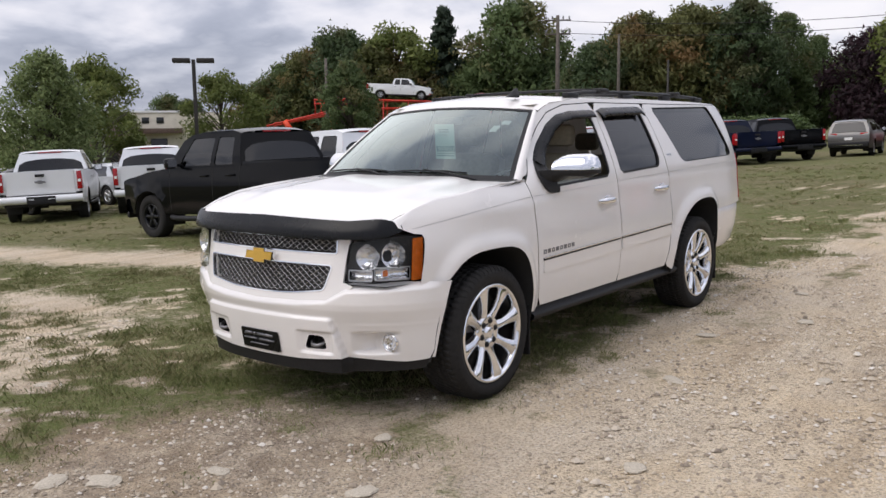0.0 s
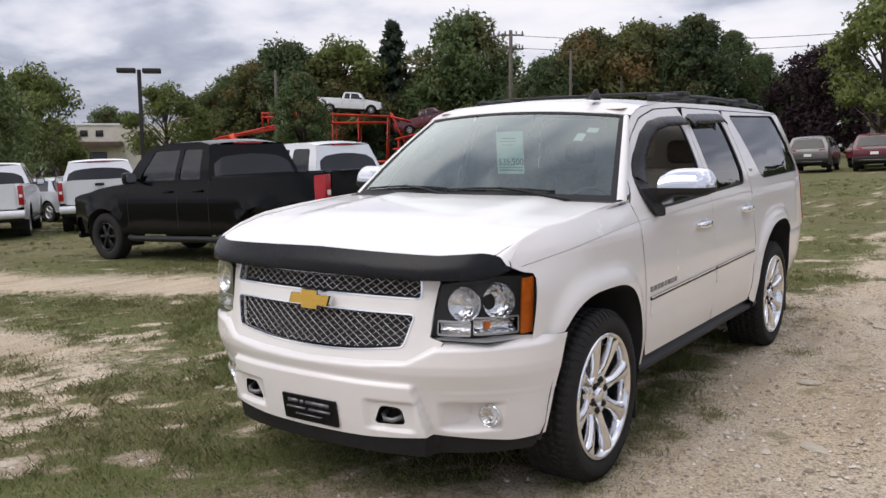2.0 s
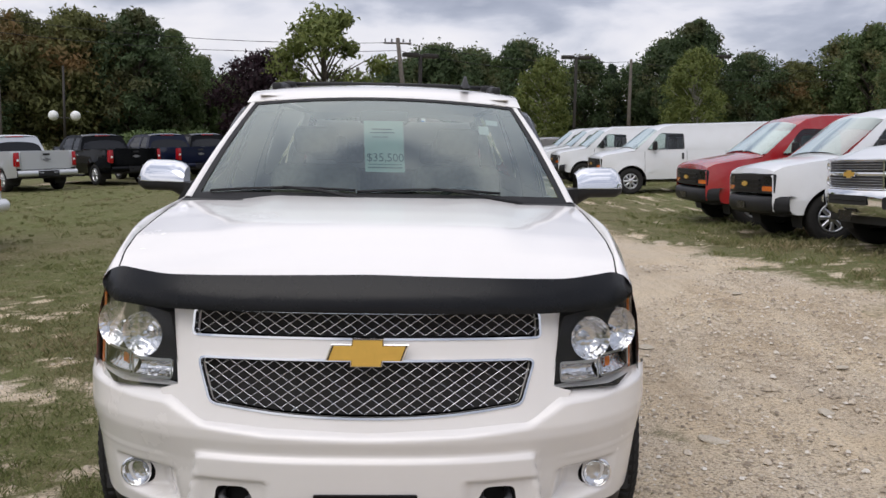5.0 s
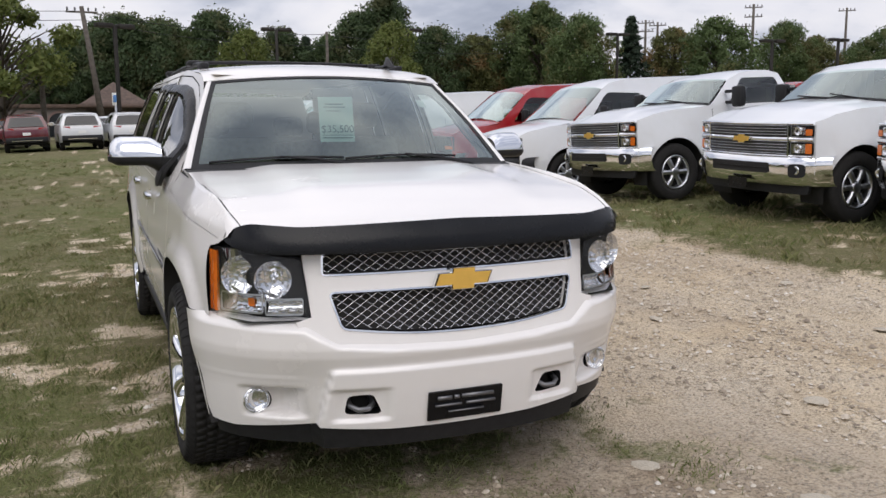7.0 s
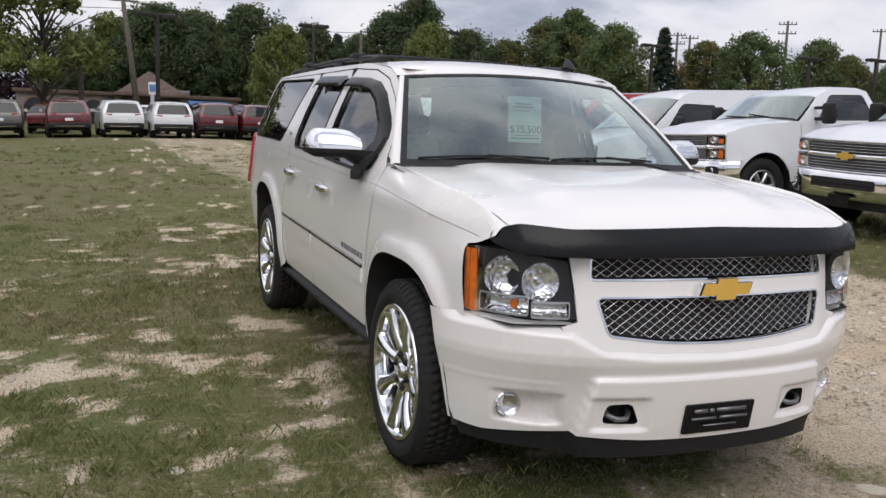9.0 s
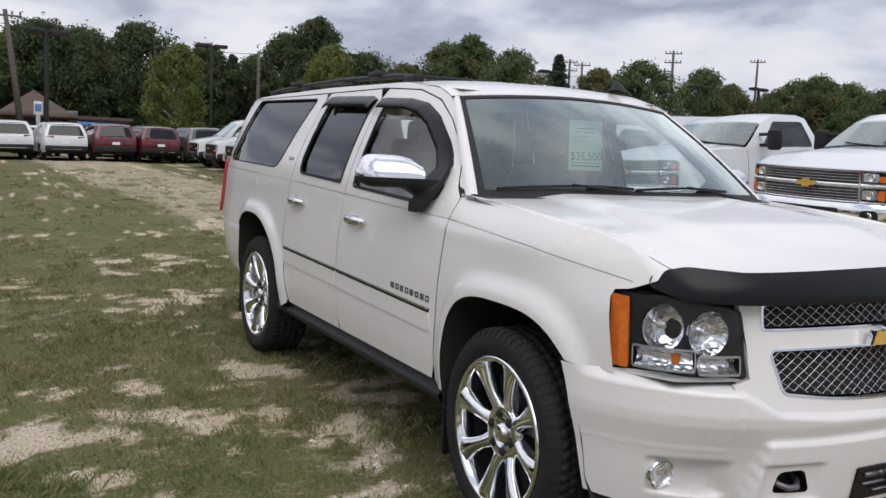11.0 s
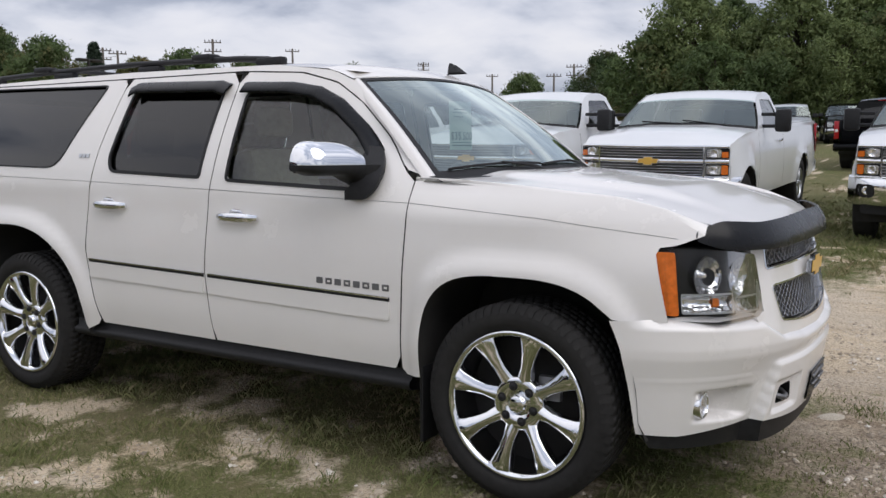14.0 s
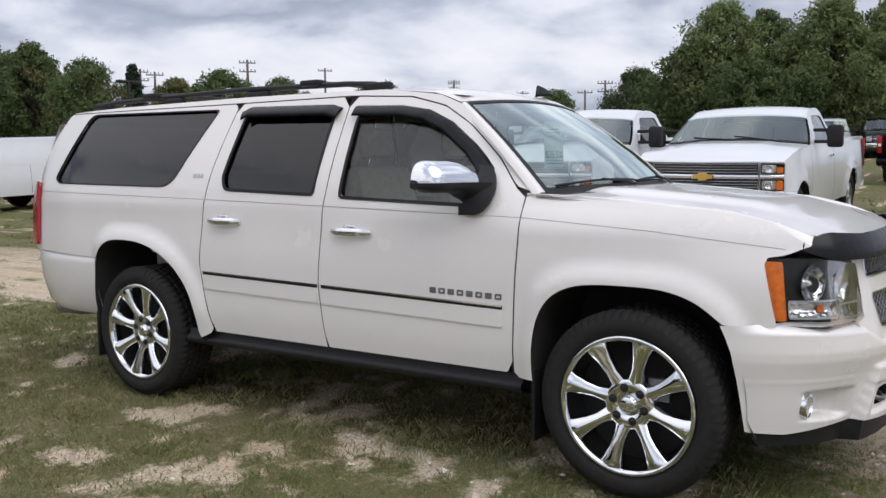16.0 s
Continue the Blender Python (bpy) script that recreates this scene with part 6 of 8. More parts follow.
# door handles
for hy, hz in ((1.50, 1.088), (2.44, 1.118)):
    for side in (1, -1):
        h = hx(hy, hz)
        bm = sheet([(hy + 0.055 * math.cos(2 * math.pi * k / 24), hz + 0.012 + 0.036 * math.sin(2 * math.pi * k / 24)) for k in range(24)], lambda u, v: Vector((side * (hx(u, v) + 0.0015), u, v)), 0.05, 0.05)
        part("handle_recess", bm, M_PEARL, CAR)
        bm = bmesh.new()
        rows = []
        for k in range(13):
            t = -1 + 2 * k / 12
            ro = 0.0235 * (1 - 0.45 * abs(t) ** 3)
            cx = h + 0.034 - 0.024 * abs(t) ** 3
            rows.append([(side * (cx + 0.6 * ro * math.cos(a)), hy + 0.132 * t, hz + ro * math.sin(a)) for a in [2 * math.pi * q / 10 for q in range(10)]])
        loft(rows, bm, True)
        bm.faces.new([bm.verts.new(p) for p in rows[0]])
        bm.faces.new([bm.verts.new(p) for p in rows[-1]])
        part("door_handle", bm, M_CHROME, CAR, "chrome door handle")
        bm = bmesh.new()
        loft([[(side * (h + 0.003 + 0.010 * math.cos(a * 0.5)), hy + 0.040 * math.cos(a) + 0.01, hz + 0.020 + 0.020 * max(0, math.sin(a))) for a in [math.pi * q / 10 for q in range(11)]], [(side * (h + 0.004), hy + 0.030 * math.cos(a) + 0.01, hz + 0.014) for a in [math.pi * q / 10 for q in range(11)]]], bm)
        part("handle_cup", bm, M_CHROME, CAR)
# door mirrors: a swept-back head, chrome above a black lower shell
for side in (1, -1):
    def head_at(t):
        """x, front y, rear y and dome height along the mirror's head, 0 at the door and 1 at the tip."""
        x = 0.950 + 0.256 * t
        soft_end = (1 - max(0.0, (t - 0.72) / 0.28) ** 2.4) ** 0.5 if t < 1 else 0.0
        root = 0.80 + 0.20 * smooth(0.0, 0.12, t)
        front, rear = 0.742 + 0.085 * t, 0.872 + 0.072 * t
        front += (1 - soft_end) * 0.075
        return x, front, rear, 0.100 * max(0.12, soft_end) * root * (0.86 + 0.14 * smooth(0.0, 0.35, t))

    steps = [0.0, 0.03, 0.08, 0.16, 0.28, 0.42, 0.56, 0.68, 0.76, 0.83, 0.89, 0.94, 0.975, 1.0]
    low = [(0.880, 0.690, 0.835, 1.200, 1.338), (0.905, 0.690, 0.845, 1.212, 1.342), (0.930, 0.702, 0.856, 1.240, 1.343)]
    low += [(x, f - 0.005, r + 0.003, 1.262 + 0.036 * smooth(0.0, 0.30, t) + 0.020 * smooth(0.8, 1.0, t), 1.343) for t in steps for x, f, r, _ in (head_at(t),)]
    rows = []
    for x, y0, y1, z0, z1 in low:
        d, h = (y1 - y0), (z1 - z0)
        rows.append([(side * x, y0 + d * u, z0 + h * v) for u, v in ((0.0, 1.0), (0.0, 0.62), (0.06, 0.30), (0.20, 0.09), (0.40, 0.0), (0.70, 0.0), (0.90, 0.08), (1.0, 0.25), (1.0, 1.0))])
    bm = loft(rows, None, True)
    for row in (rows[0], rows[-1]):
        bm.faces.new([bm.verts.new(p) for p in row])
    bmesh.ops.recalc_face_normals(bm, faces=bm.faces[:])
    base = part("side_mirror", bm, M_TRIM, CAR, "door mirror with black base and chrome cap", 50)
    rows = []
    for t in steps:
        x, y0, y1, h = head_at(t)
        d = min(0.105, (y1 - y0) * 0.92)
        rows.append([(side * x, y0, 1.343)] + [(side * x, y0 + d * (1 - math.cos(q)), 1.346 + h * math.sin(q)) for q in [math.pi / 2 * k / 9 for k in range(10)]] + [(side * x, y1, 1.346 + h * 0.97), (side * x, y1, 1.343)])
    bm = loft(rows)
    for row in (rows[0], rows[-1]):
        bm.faces.new([bm.verts.new(p) for p in row])
    bmesh.ops.recalc_face_normals(bm, faces=bm.faces[:])
    part("mirror_cap", bm, M_CHROME, base, "polished chrome cap", 60)
    bm = loft([[(side * 0.965, 0.882, z), (side * 1.185, 0.944, z)] for z in (1.31, 1.425)])
    part("mirror_glass", bm, M_CHROME, base)
    foot = rounded([(0.735, 1.405), (0.690, 1.350), (0.668, 1.300), (0.680, 1.240), (0.735, 1.192), (0.835, 1.192), (0.835, 1.235), (0.812, 1.240), (0.812, 1.415)], [0.01, 0.05, 0.05, 0.05, 0.03, 0.01, 0.01, 0.01, 0.01])
    part("mirror_foot", sheet(foot, lambda u, v: Vector((side * (hx(u, v) + 0.010 + 0.022 * smooth(0.13, 0.0, abs(v - 1.27))), u, v)), 0.03, 0.03, 0.02), M_TRIM, base)
# wipers
for px, tip in ((-0.02, -0.76), (0.62, -0.10)):
    bm = bmesh.new()

    def ws(x, v, d):
        return screen(x / 0.87, v, d)

    tube(bm, [ws(px, -0.03, 0.01), ws(px * 0.7 + tip * 0.3, 0.03, 0.024), ws(px * 0.45 + tip * 0.55, 0.065, 0.022)], [0.011, 0.008, 0.006], 6)
    arm = part("wiper", bm, M_TRIM, CAR, "black wiper arm and blade")
    bm = bmesh.new()
    pts = [ws(px * (1 - f) + tip * f, 0.025 + 0.048 * math.sin(math.pi * (0.15 + 0.7 * f)), 0.010) for f in [0.12 + 0.88 * i / 8 for i in range(9)]]
    tube(bm, pts, 0.0065, 6)
    part("wiper_blade", bm, M_TRIM, arm)
# roof rack and antenna
for side in (1, -1):
    pts = [(1.52, 1.838), (1.60, 1.852), (1.80, 1.864), (2.6, 1.877), (3.4, 1.868), (3.95, 1.854), (4.06, 1.836)]
    bm = bmesh.new()
    tube(bm, [(side * 0.615, y, z + 0.012) for y, z in pts], [0.010, 0.015, 0.016, 0.016, 0.016, 0.015, 0.010], 8)
    rk = part("roof_rack_rail", bm, M_TRIM, CAR, "black roof rack rail")
    for fy in (1.58, 2.48, 3.25, 3.98):
        bm = bmesh.new()
        box(bm, *sorted((side * 0.59, side * 0.64)), fy - 0.09, fy + 0.09, 1.832, 1.872, 0.012)
        part("rack_foot", bm, M_TRIM, rk)
for cy in (2.05, 3.45):
    bm = bmesh.new()
    tube(bm, [(-0.61, cy, 1.899), (-0.3, cy, 1.908), (0.3, cy, 1.908), (0.61, cy, 1.899)], 0.012, 8)
    cb = part("rack_cross_bar", bm, M_TRIM, CAR, "black roof rack cross bar")
    for side in (1, -1):
        bm = bmesh.new()
        box(bm, *sorted((side * 0.57, side * 0.655)), cy - 0.07, cy + 0.07, 1.876, 1.912, 0.012)
        part("bar_clamp", bm, M_TRIM, cb)
fin = [(1.040, 1.835), (1.075, 1.862), (1.115, 1.888), (1.150, 1.902), (1.158, 1.897), (1.152, 1.865), (1.165, 1.835)]
bm = loft([[(0.415 + o, y, z if abs(o) < 0.01 else min(z, 1.845)) for y, z in fin] for o in (-0.022, -0.006, 0.006, 0.022)])
for o in (-0.006, 0.006):
    bm.faces.new([bm.verts.new((0.415 + o, y, z)) for y, z in fin])
part("antenna_fin", bm, M_TRIM, CAR, "black antenna fin")
# tail lights and rear bumper corners
for side in (1, -1):
    tl = rounded([(4.32, 0.905), (4.50, 0.905), (4.545, 1.16), (4.50, 1.335), (4.36, 1.335)], 0.03)
    part("tail_light", sheet(tl, lambda u, v: Vector((side * (hx(u, v) + 0.006), u, v)), 0.05, 0.08, 0.02), M_TAIL, CAR, "tall red tail light")
rows = []
for k in range(25):
    a = math.pi * k / 24
    rows.append([((0.975 - o) * abs(math.cos(a)) ** 0.40 * (1 if math.cos(a) > 0 else -1), 3.650 + (1.02 - o) * abs(math.sin(a)) ** 0.62, z) for z, o in ((0.878, 0.05), (0.868, 0.005), (0.80, 0.0), (0.66, 0.012), (0.52, 0.045), (0.46, 0.09))])
part("rear_bumper", loft(rows), M_PEARL, CAR, "pearl white rear bumper")
bm = bmesh.new()
tube(bm, [(-0.55, 4.1, 0.42), (-0.62, 4.35, 0.40), (-0.62, 4.62, 0.40)], 0.035, 10)
part("exhaust_pipe", bm, M_STEEL, CAR)
# cabin
bm = loft([[(0.84 * u, y + 0.12 * u * u, z) for u in U] for y, z in ((0.34, 1.26), (0.55, 1.245), (0.85, 1.20), (0.98, 1.14), (1.0, 0.85))])
part("dashboard", bm, M_DASH, CAR, "grey dashboard")


def car_seat(x, y, w, tilt, top):
    bm = bmesh.new()
    box(bm, x - w / 2, x + w / 2, y - 0.45, y + 0.08, 0.72, 0.92, 0.06)
    box(bm, x - w / 2 + 0.01, x + w / 2 - 0.01, y, y + 0.16, 0.86, top, 0.06, Matrix.Translation((0, y, 0.9)) @ Matrix.Rotation(radians(-tilt), 4, "X") @ Matrix.Translation((0, -y, -0.9)))
    st = part("seat", bm, M_TAN, CAR, "tan leather seat")
    for hxx in ((x,) if w < 0.7 else (x - 0.35, x + 0.35)):
        bm = bmesh.new()
        box(bm, hxx - 0.13, hxx + 0.13, y + 0.16, y + 0.25, top + 0.02, top + 0.19, 0.045)
        part("headrest", bm, M_TAN, st)


for sx in (-0.42, 0.42):
    car_seat(sx, 1.55, 0.54, 14, 1.45)
    car_seat(sx, 2.50, 0.54, 12, 1.40)
car_seat(0.0, 3.40, 1.30, 10, 1.36)
bm = bmesh.new()
ring = [Vector((0.42 + 0.185 * math.cos(a), 0, 0.185 * math.sin(a))) for a in [2 * math.pi * k / 20 for k in range(21)]]
mw = Matrix.Translation((0, 1.02, 1.15)) @ Matrix.Rotation(radians(-25), 4, "X")
tube(bm, [mw @ p for p in ring], 0.015, 6, False)
for a in (0.0, math.pi, -math.pi / 2):
    tube(bm, [mw @ Vector((0.42, 0.02, 0)), mw @ Vector((0.42 + 0.18 * math.cos(a), 0, 0.18 * math.sin(a)))], 0.02, 6)
part("steering_wheel", bm, M_DASH, CAR)
bm = loft([[(f * (hx(y, 1.80) - 0.03), y, z) for f in (-1, -0.5, 0, 0.5, 1)] for y, z in ((1.02, 1.775), (1.4, 1.815), (2.5, 1.825), (4.1, 1.80))])
part("headliner", bm, M_TAN, CAR)
bm = bmesh.new()
for side in (1, -1):
    loft([[(side * 0.90, y, z) for y in (0.6, 1.7, 2.6)] for z in (0.5, 0.9, 1.20)], bm)
    loft([[(side * 0.90, y, z) for y in (2.6, 3.4, 4.3)] for z in (1.06, 1.20)], bm)
loft([[(x, y, 0.62) for x in (-0.9, 0.9)] for y in (0.5, 2.6)], bm)
loft([[(x, y, 1.06) for x in (-0.9, 0.9)] for y in (2.6, 4.3)], bm)
loft([[(x, 0.52, z) for x in (-0.9, 0.9)] for z in (0.5, 1.22)], bm)
part("door_lining", bm, M_TAN, CAR)

# ---- trees ----
def leaf_mesh(name, centres, radii, count, size, mat, rng, flat=0.0, hang=0.0):
    """Many small bent leaf clumps round the given centres, each an island of two triangles."""
    k = rng.integers(0, len(centres), count)
    d = rng.normal(size=(count, 3))
    d /= np.linalg.norm(d, axis=1)[:, None]
    r = radii[k][:, None] * (rng.random((count, 1)) ** 0.45)
    r *= np.where(rng.random((count, 1)) < 0.14, 1 + 0.5 * rng.random((count, 1)), 1.0)
    d[:, 2] *= 1 - flat
    p = centres[k] + d * r
    a = rng.normal(size=(count, 3))
    a[:, 2] -= hang
    a /= np.linalg.norm(a, axis=1)[:, None]
    b = np.cross(a, rng.normal(size=(count, 3)))
    b /= np.linalg.norm(b, axis=1)[:, None]
    s = size * (0.55 + 0.9 * rng.random((count, 1)))
    n = np.cross(a, b)
    q = np.stack([p - a * s, p + b * s * 0.62 + n * s * 0.15, p + a * s - b * s * 0.25], 1).reshape(-1, 3)
    f = np.arange(count * 3).reshape(-1, 3)
    inward = (n * d).sum(1) > 0
    f[inward] = f[inward][:, ::-1]
    me = bpy.data.meshes.new(name)
    me.from_pydata(q.tolist(), [], f.tolist())
    me.materials.append(mat)
    # leaves turn their faces out of the crown and up
    face = n * np.sign((n * d).sum(1))[:, None]
    face = d * 0.62 + face * 0.45 + np.array((0.0, 0.0, 0.5))
    face /= np.linalg.norm(face, axis=1)[:, None]
    me.normals_split_custom_set_from_vertices(np.repeat(face, 3, 0).tolist())
    return me


def broadleaf(seed, height, spread, leaf, bark=M_BARK, count=7000, size=0.30, base=0.18, lobes=26, bare=0.0, label="broad-leaved tree in full leaf", shape=1.0):
    rng = np.random.default_rng(seed)
    tree = thing("tree", label, "tree")
    bm = bmesh.new()
    top = height * 0.86
    lean = rng.normal(size=2) * 0.02 * height
    trunk = [(lean[0] * t * t, lean[1] * t * t, top * t) for t in (0, 0.08, 0.25, 0.45, 0.65, 0.85, 1.0)]
    r0 = height * 0.021
    tube(bm, trunk, [r0 * 1.5, r0 * 1.1, r0, r0 * 0.75, r0 * 0.5, r0 * 0.28, r0 * 0.1], 9)
    cs, rs = [], []
    for i in range(lobes):
        t = base + (1 - base) * (i + rng.random()) / lobes
        ang = i * 2.4 + rng.random()
        prof = (math.sin(math.pi * min(1, (t - base) / (1 - base) * 0.86 + 0.12)) ** 0.7) * shape + (1 - shape) * (1 - t)
        reach = spread * prof * (0.45 + 0.55 * rng.random())
        z0 = top * max(0.12, t - 0.18)
        tip = (lean[0] + reach * math.cos(ang), lean[1] + reach * math.sin(ang), height * t * 0.97)
        mid = (tip[0] * 0.5, tip[1] * 0.5, (z0 + tip[2]) / 2 + 0.02 * height)
        tube(bm, [(lean[0] * 0.3, lean[1] * 0.3, z0), mid, tip], [r0 * 0.42, r0 * 0.26, r0 * 0.06], 5)
        cs.append(tip)
        rs.append(spread * (0.20 + 0.25 * rng.random()) * (0.65 + 0.35 * prof))
    part("trunk", bm, bark, tree)
    keep = [i for i in range(lobes) if rng.random() >= bare]
    me = leaf_mesh("crown", np.array(cs)[keep], np.array(rs)[keep], count, size, leaf, rng, 0.25)
    new("crown", me).parent = tree
    return tree


def conifer(seed, height, spread, leaf, count=5000, size=0.35):
    rng = np.random.default_rng(seed)
    tree = thing("conifer", "dark dense spruce tree", "tree")
    bm = bmesh.new()
    tube(bm, [(0, 0, 0), (0, 0, height * 0.5), (0, 0, height)], [height * 0.02, height * 0.012, 0.03], 8)
    cs, rs = [], []
    for i in range(70):
        t = 0.08 + 0.9 * i / 70
        ang, reach = i * 2.4, spread * (1 - t) ** 0.8 * (0.6 + 0.4 * rng.random())
        tip = (reach * math.cos(ang), reach * math.sin(ang), height * t - reach * 0.15)
        tube(bm, [(0, 0, height * t), tip], [0.05, 0.02], 4)
        for f in (0.45, 0.8, 1.0):
            cs.append((tip[0] * f, tip[1] * f, height * t - reach * 0.15 * f))
            rs.append(0.25 + spread * 0.16 * (1 - t * 0.6))
    part("trunk", bm, M_BARK, tree)
    me = leaf_mesh("crown", np.array(cs), np.array(rs), count, size, leaf, rng, 0.45, 0.6)
    new("crown", me).parent = tree
    return tree


def shrub(seed, h, spread, leaf, label="clipped round shrub with dense green leaves", count=2500, size=0.16):
    rng = np.random.default_rng(seed)
    ob = thing("shrub", label, "shrub")
    bm = bmesh.new()
    for k in range(5):
        a = k * 1.26
        tube(bm, [(0, 0, 0), (0.2 * spread * math.cos(a), 0.2 * spread * math.sin(a), h * 0.35), (0.5 * spread * math.cos(a), 0.5 * spread * math.sin(a), h * 0.7)], [0.06, 0.04, 0.015], 5)
    part("stem", bm, M_BARK, ob)
    cs = np.array([(0.45 * spread * math.cos(k * 1.3), 0.45 * spread * math.sin(k * 1.3), h * (0.5 + 0.12 * math.sin(k * 2.1))) for k in range(7)] + [(0, 0, h * 0.62)])
    me = leaf_mesh("foliage", cs, np.full(len(cs), spread * 0.5), count, size, leaf, rng, 0.2)
    new("foliage", me).parent = ob
    return ob


KINDS = {
    "maple": broadleaf(1, 13, 5.2, M_LEAF[0], count=20000, size=0.225, lobes=72),
    "oak": broadleaf(2, 15, 6.2, M_LEAF[1], count=23000, size=0.25, lobes=84),
    "turning": broadleaf(3, 13, 5.0, M_LEAF[2], count=20000, size=0.22, lobes=72, label="broad-leaved tree turning brown and yellow"),
    "bright": broadleaf(4, 11, 3.6, M_LEAF[3], M_BIRCH, 10500, 0.19, 0.16, 48, 0.08, "slender yellow-green tree with a pale trunk", 0.8),
    "sparse": broadleaf(5, 11, 4.4, M_LEAF[3], count=7500, size=0.22, lobes=44, bare=0.35, base=0.3, label="half-bare tree with thin yellow-green leaves"),
    "round": broadleaf(6, 9, 4.0, M_LEAF[0], count=14000, size=0.20, base=0.10, lobes=64, label="rounded leafy green tree"),
    "tall": broadleaf(7, 17, 5.0, M_LEAF[1], count=22000, size=0.24, lobes=84, base=0.13, shape=0.85),
    "poplar": broadleaf(8, 15, 3.8, M_LEAF[0], count=18000, size=0.215, lobes=72, base=0.10, shape=0.9),
    "spruce": conifer(9, 13, 3.6, M_LEAF[4], 9000, 0.25),
    "purple": broadleaf(10, 8, 4.2, M_LEAF[6], count=12000, size=0.19, base=0.1, lobes=50, label="dense tree with dark purple leaves"),
    "ash": broadleaf(12, 14, 5.0, M_LEAF[5], count=24000, size=0.20, lobes=84, base=0.10, shape=0.9, label="tall olive-green tree at the edge of the woods"),
    "far_maple": broadleaf(13, 13, 5.4, M_LEAF[0], count=7500, size=0.38, lobes=50),
    "far_oak": broadleaf(14, 14, 5.8, M_LEAF[1], count=7500, size=0.40, lobes=50),
    "far_turning": broadleaf(15, 13, 5.2, M_LEAF[2], count=7500, size=0.37, lobes=50, label="broad-leaved tree turning brown and yellow"),
    "shrub": shrub(11, 2.6, 1.7, M_LEAF[0]),
}
used_kind = set()


def plant(kind, x, y, scale=1.0, turn=0.0, group="", dz=0.0):
    z = ground_z(x, y) + dz
    src = KINDS[kind]
    mm = pose(x, y, z, 0, 0, turn)
    if kind not in used_kind:
        used_kind.add(kind)
        ob = src
        ob.matrix_basis = mm
    else:
        ob = copy_thing(src, mm)
    ob.scale = (scale, scale, scale)
    return ob

# ---- woods behind the lot: x, y, kind, size ----
rnd = random.Random(5)
WOODS = (
    (-30.5, 14.2, "ash", 0.42), (-36.5, 19.9, "sparse", 0.59), (-49.4, 29.3, "sparse", 0.45), (-87.1, 59.3, "maple", 0.66), (-81.6, 58.4, "oak", 0.51),
    (-44, 33.5, "sparse", 0.62), (-72.9, 62.1, "turning", 0.71), (-70.7, 63.6, "maple", 0.84), (-68.2, 65.3, "turning", 0.94), (-65.7, 66.9, "oak", 0.95),
    (-29.9, 31.2, "poplar", 0.42), (-62.9, 68.8, "turning", 0.97), (-60.8, 70.2, "sparse", 1.30), (-56.1, 73.4, "spruce", 1.26), (-58.3, 71.8, "turning", 0.87),
    (-53.0, 75.4, "maple", 0.84), (-49.7, 77.6, "maple", 1.26), (-47.0, 79.4, "oak", 0.70), (-34, 67.1, "oak", 0.64), (-34.2, 72.6, "maple", 0.85),
    (-30.9, 70.9, "turning", 0.92), (-28.4, 71.9, "turning", 0.95), (-26.5, 74.8, "oak", 0.8), (-22.3, 72.1, "tall", 0.74), (-20.6, 75.8, "poplar", 0.76),
    (-19, 81.4, "poplar", 0.64), (-18.5, 88.7, "maple", 0.63), (-16.2, 84.6, "oak", 0.52), (-11.8, 73.2, "purple", 1.1), (-5, 51.9, "sparse", 0.85),
    (-3.3, 76.2, "oak", 0.45), (-0.3, 80.3, "oak", 0.58), (3.2, 78.3, "oak", 0.66), (6.1, 80.2, "oak", 0.65), (2.3, 81.5, "oak", 0.67),
    (6.7, 82.2, "maple", 0.75), (11.2, 81.8, "oak", 0.71), (9.9, 57.7, "bright", 0.64), (18.5, 86.6, "oak", 0.63), (21, 86.1, "spruce", 0.68),
    (24.5, 89.3, "poplar", 0.61), (26.3, 84.7, "oak", 0.72), (26.9, 78.2, "tall", 0.71), (18.9, 53.5, "bright", 0.64), (32.2, 78.4, "oak", 0.59),
    (36, 79, "turning", 0.62), (39.8, 82.8, "spruce", 0.66), (41.4, 78.7, "maple", 0.79), (43.7, 77.5, "oak", 0.7), (41.2, 72.8, "poplar", 0.73),
    (39.2, 62.3, "maple", 0.64), (50.5, 71.6, "spruce", 0.73), (55.6, 71.6, "turning", 0.62), (54.5, 63.5, "round", 0.91), (65.9, 66.7, "maple", 0.64),
    (72.4, 68.7, "turning", 0.55), (79.3, 70.1, "round", 0.72), (71.3, 56.6, "maple", 0.57), (72.3, 60.2, "round", 0.79), (77, 57.5, "round", 0.77),
    (82.7, 58.1, "maple", 0.51), (88.8, 58.1, "maple", 0.5), (90.2, 55.9, "round", 0.7), (89.4, 45.8, "round", 0.75), (62.6, 24.9, "oak", 0.43),
    (61.4, 22.4, "maple", 0.39), (50.7, 16.7, "round", 0.74), (51.3, 14.7, "ash", 0.66), (53.7, 13.4, "poplar", 0.60), (51.3, 10.7, "ash", 0.50),
    (50.7, 8.4, "ash", 0.63), (51, 6.5, "maple", 0.52), (50.4, 4.8, "ash", 0.61), (49.6, 2.7, "round", 0.82), (48.8, 0.8, "ash", 0.60),
    (47.5, 12.4, "round", 0.60), (47.0, 5.6, "ash", 0.44), (46.5, 9.4, "round", 0.52),
)
for x, y, kind, sc in WOODS:
    plant(kind, x, y, sc, rnd.uniform(0, 360))
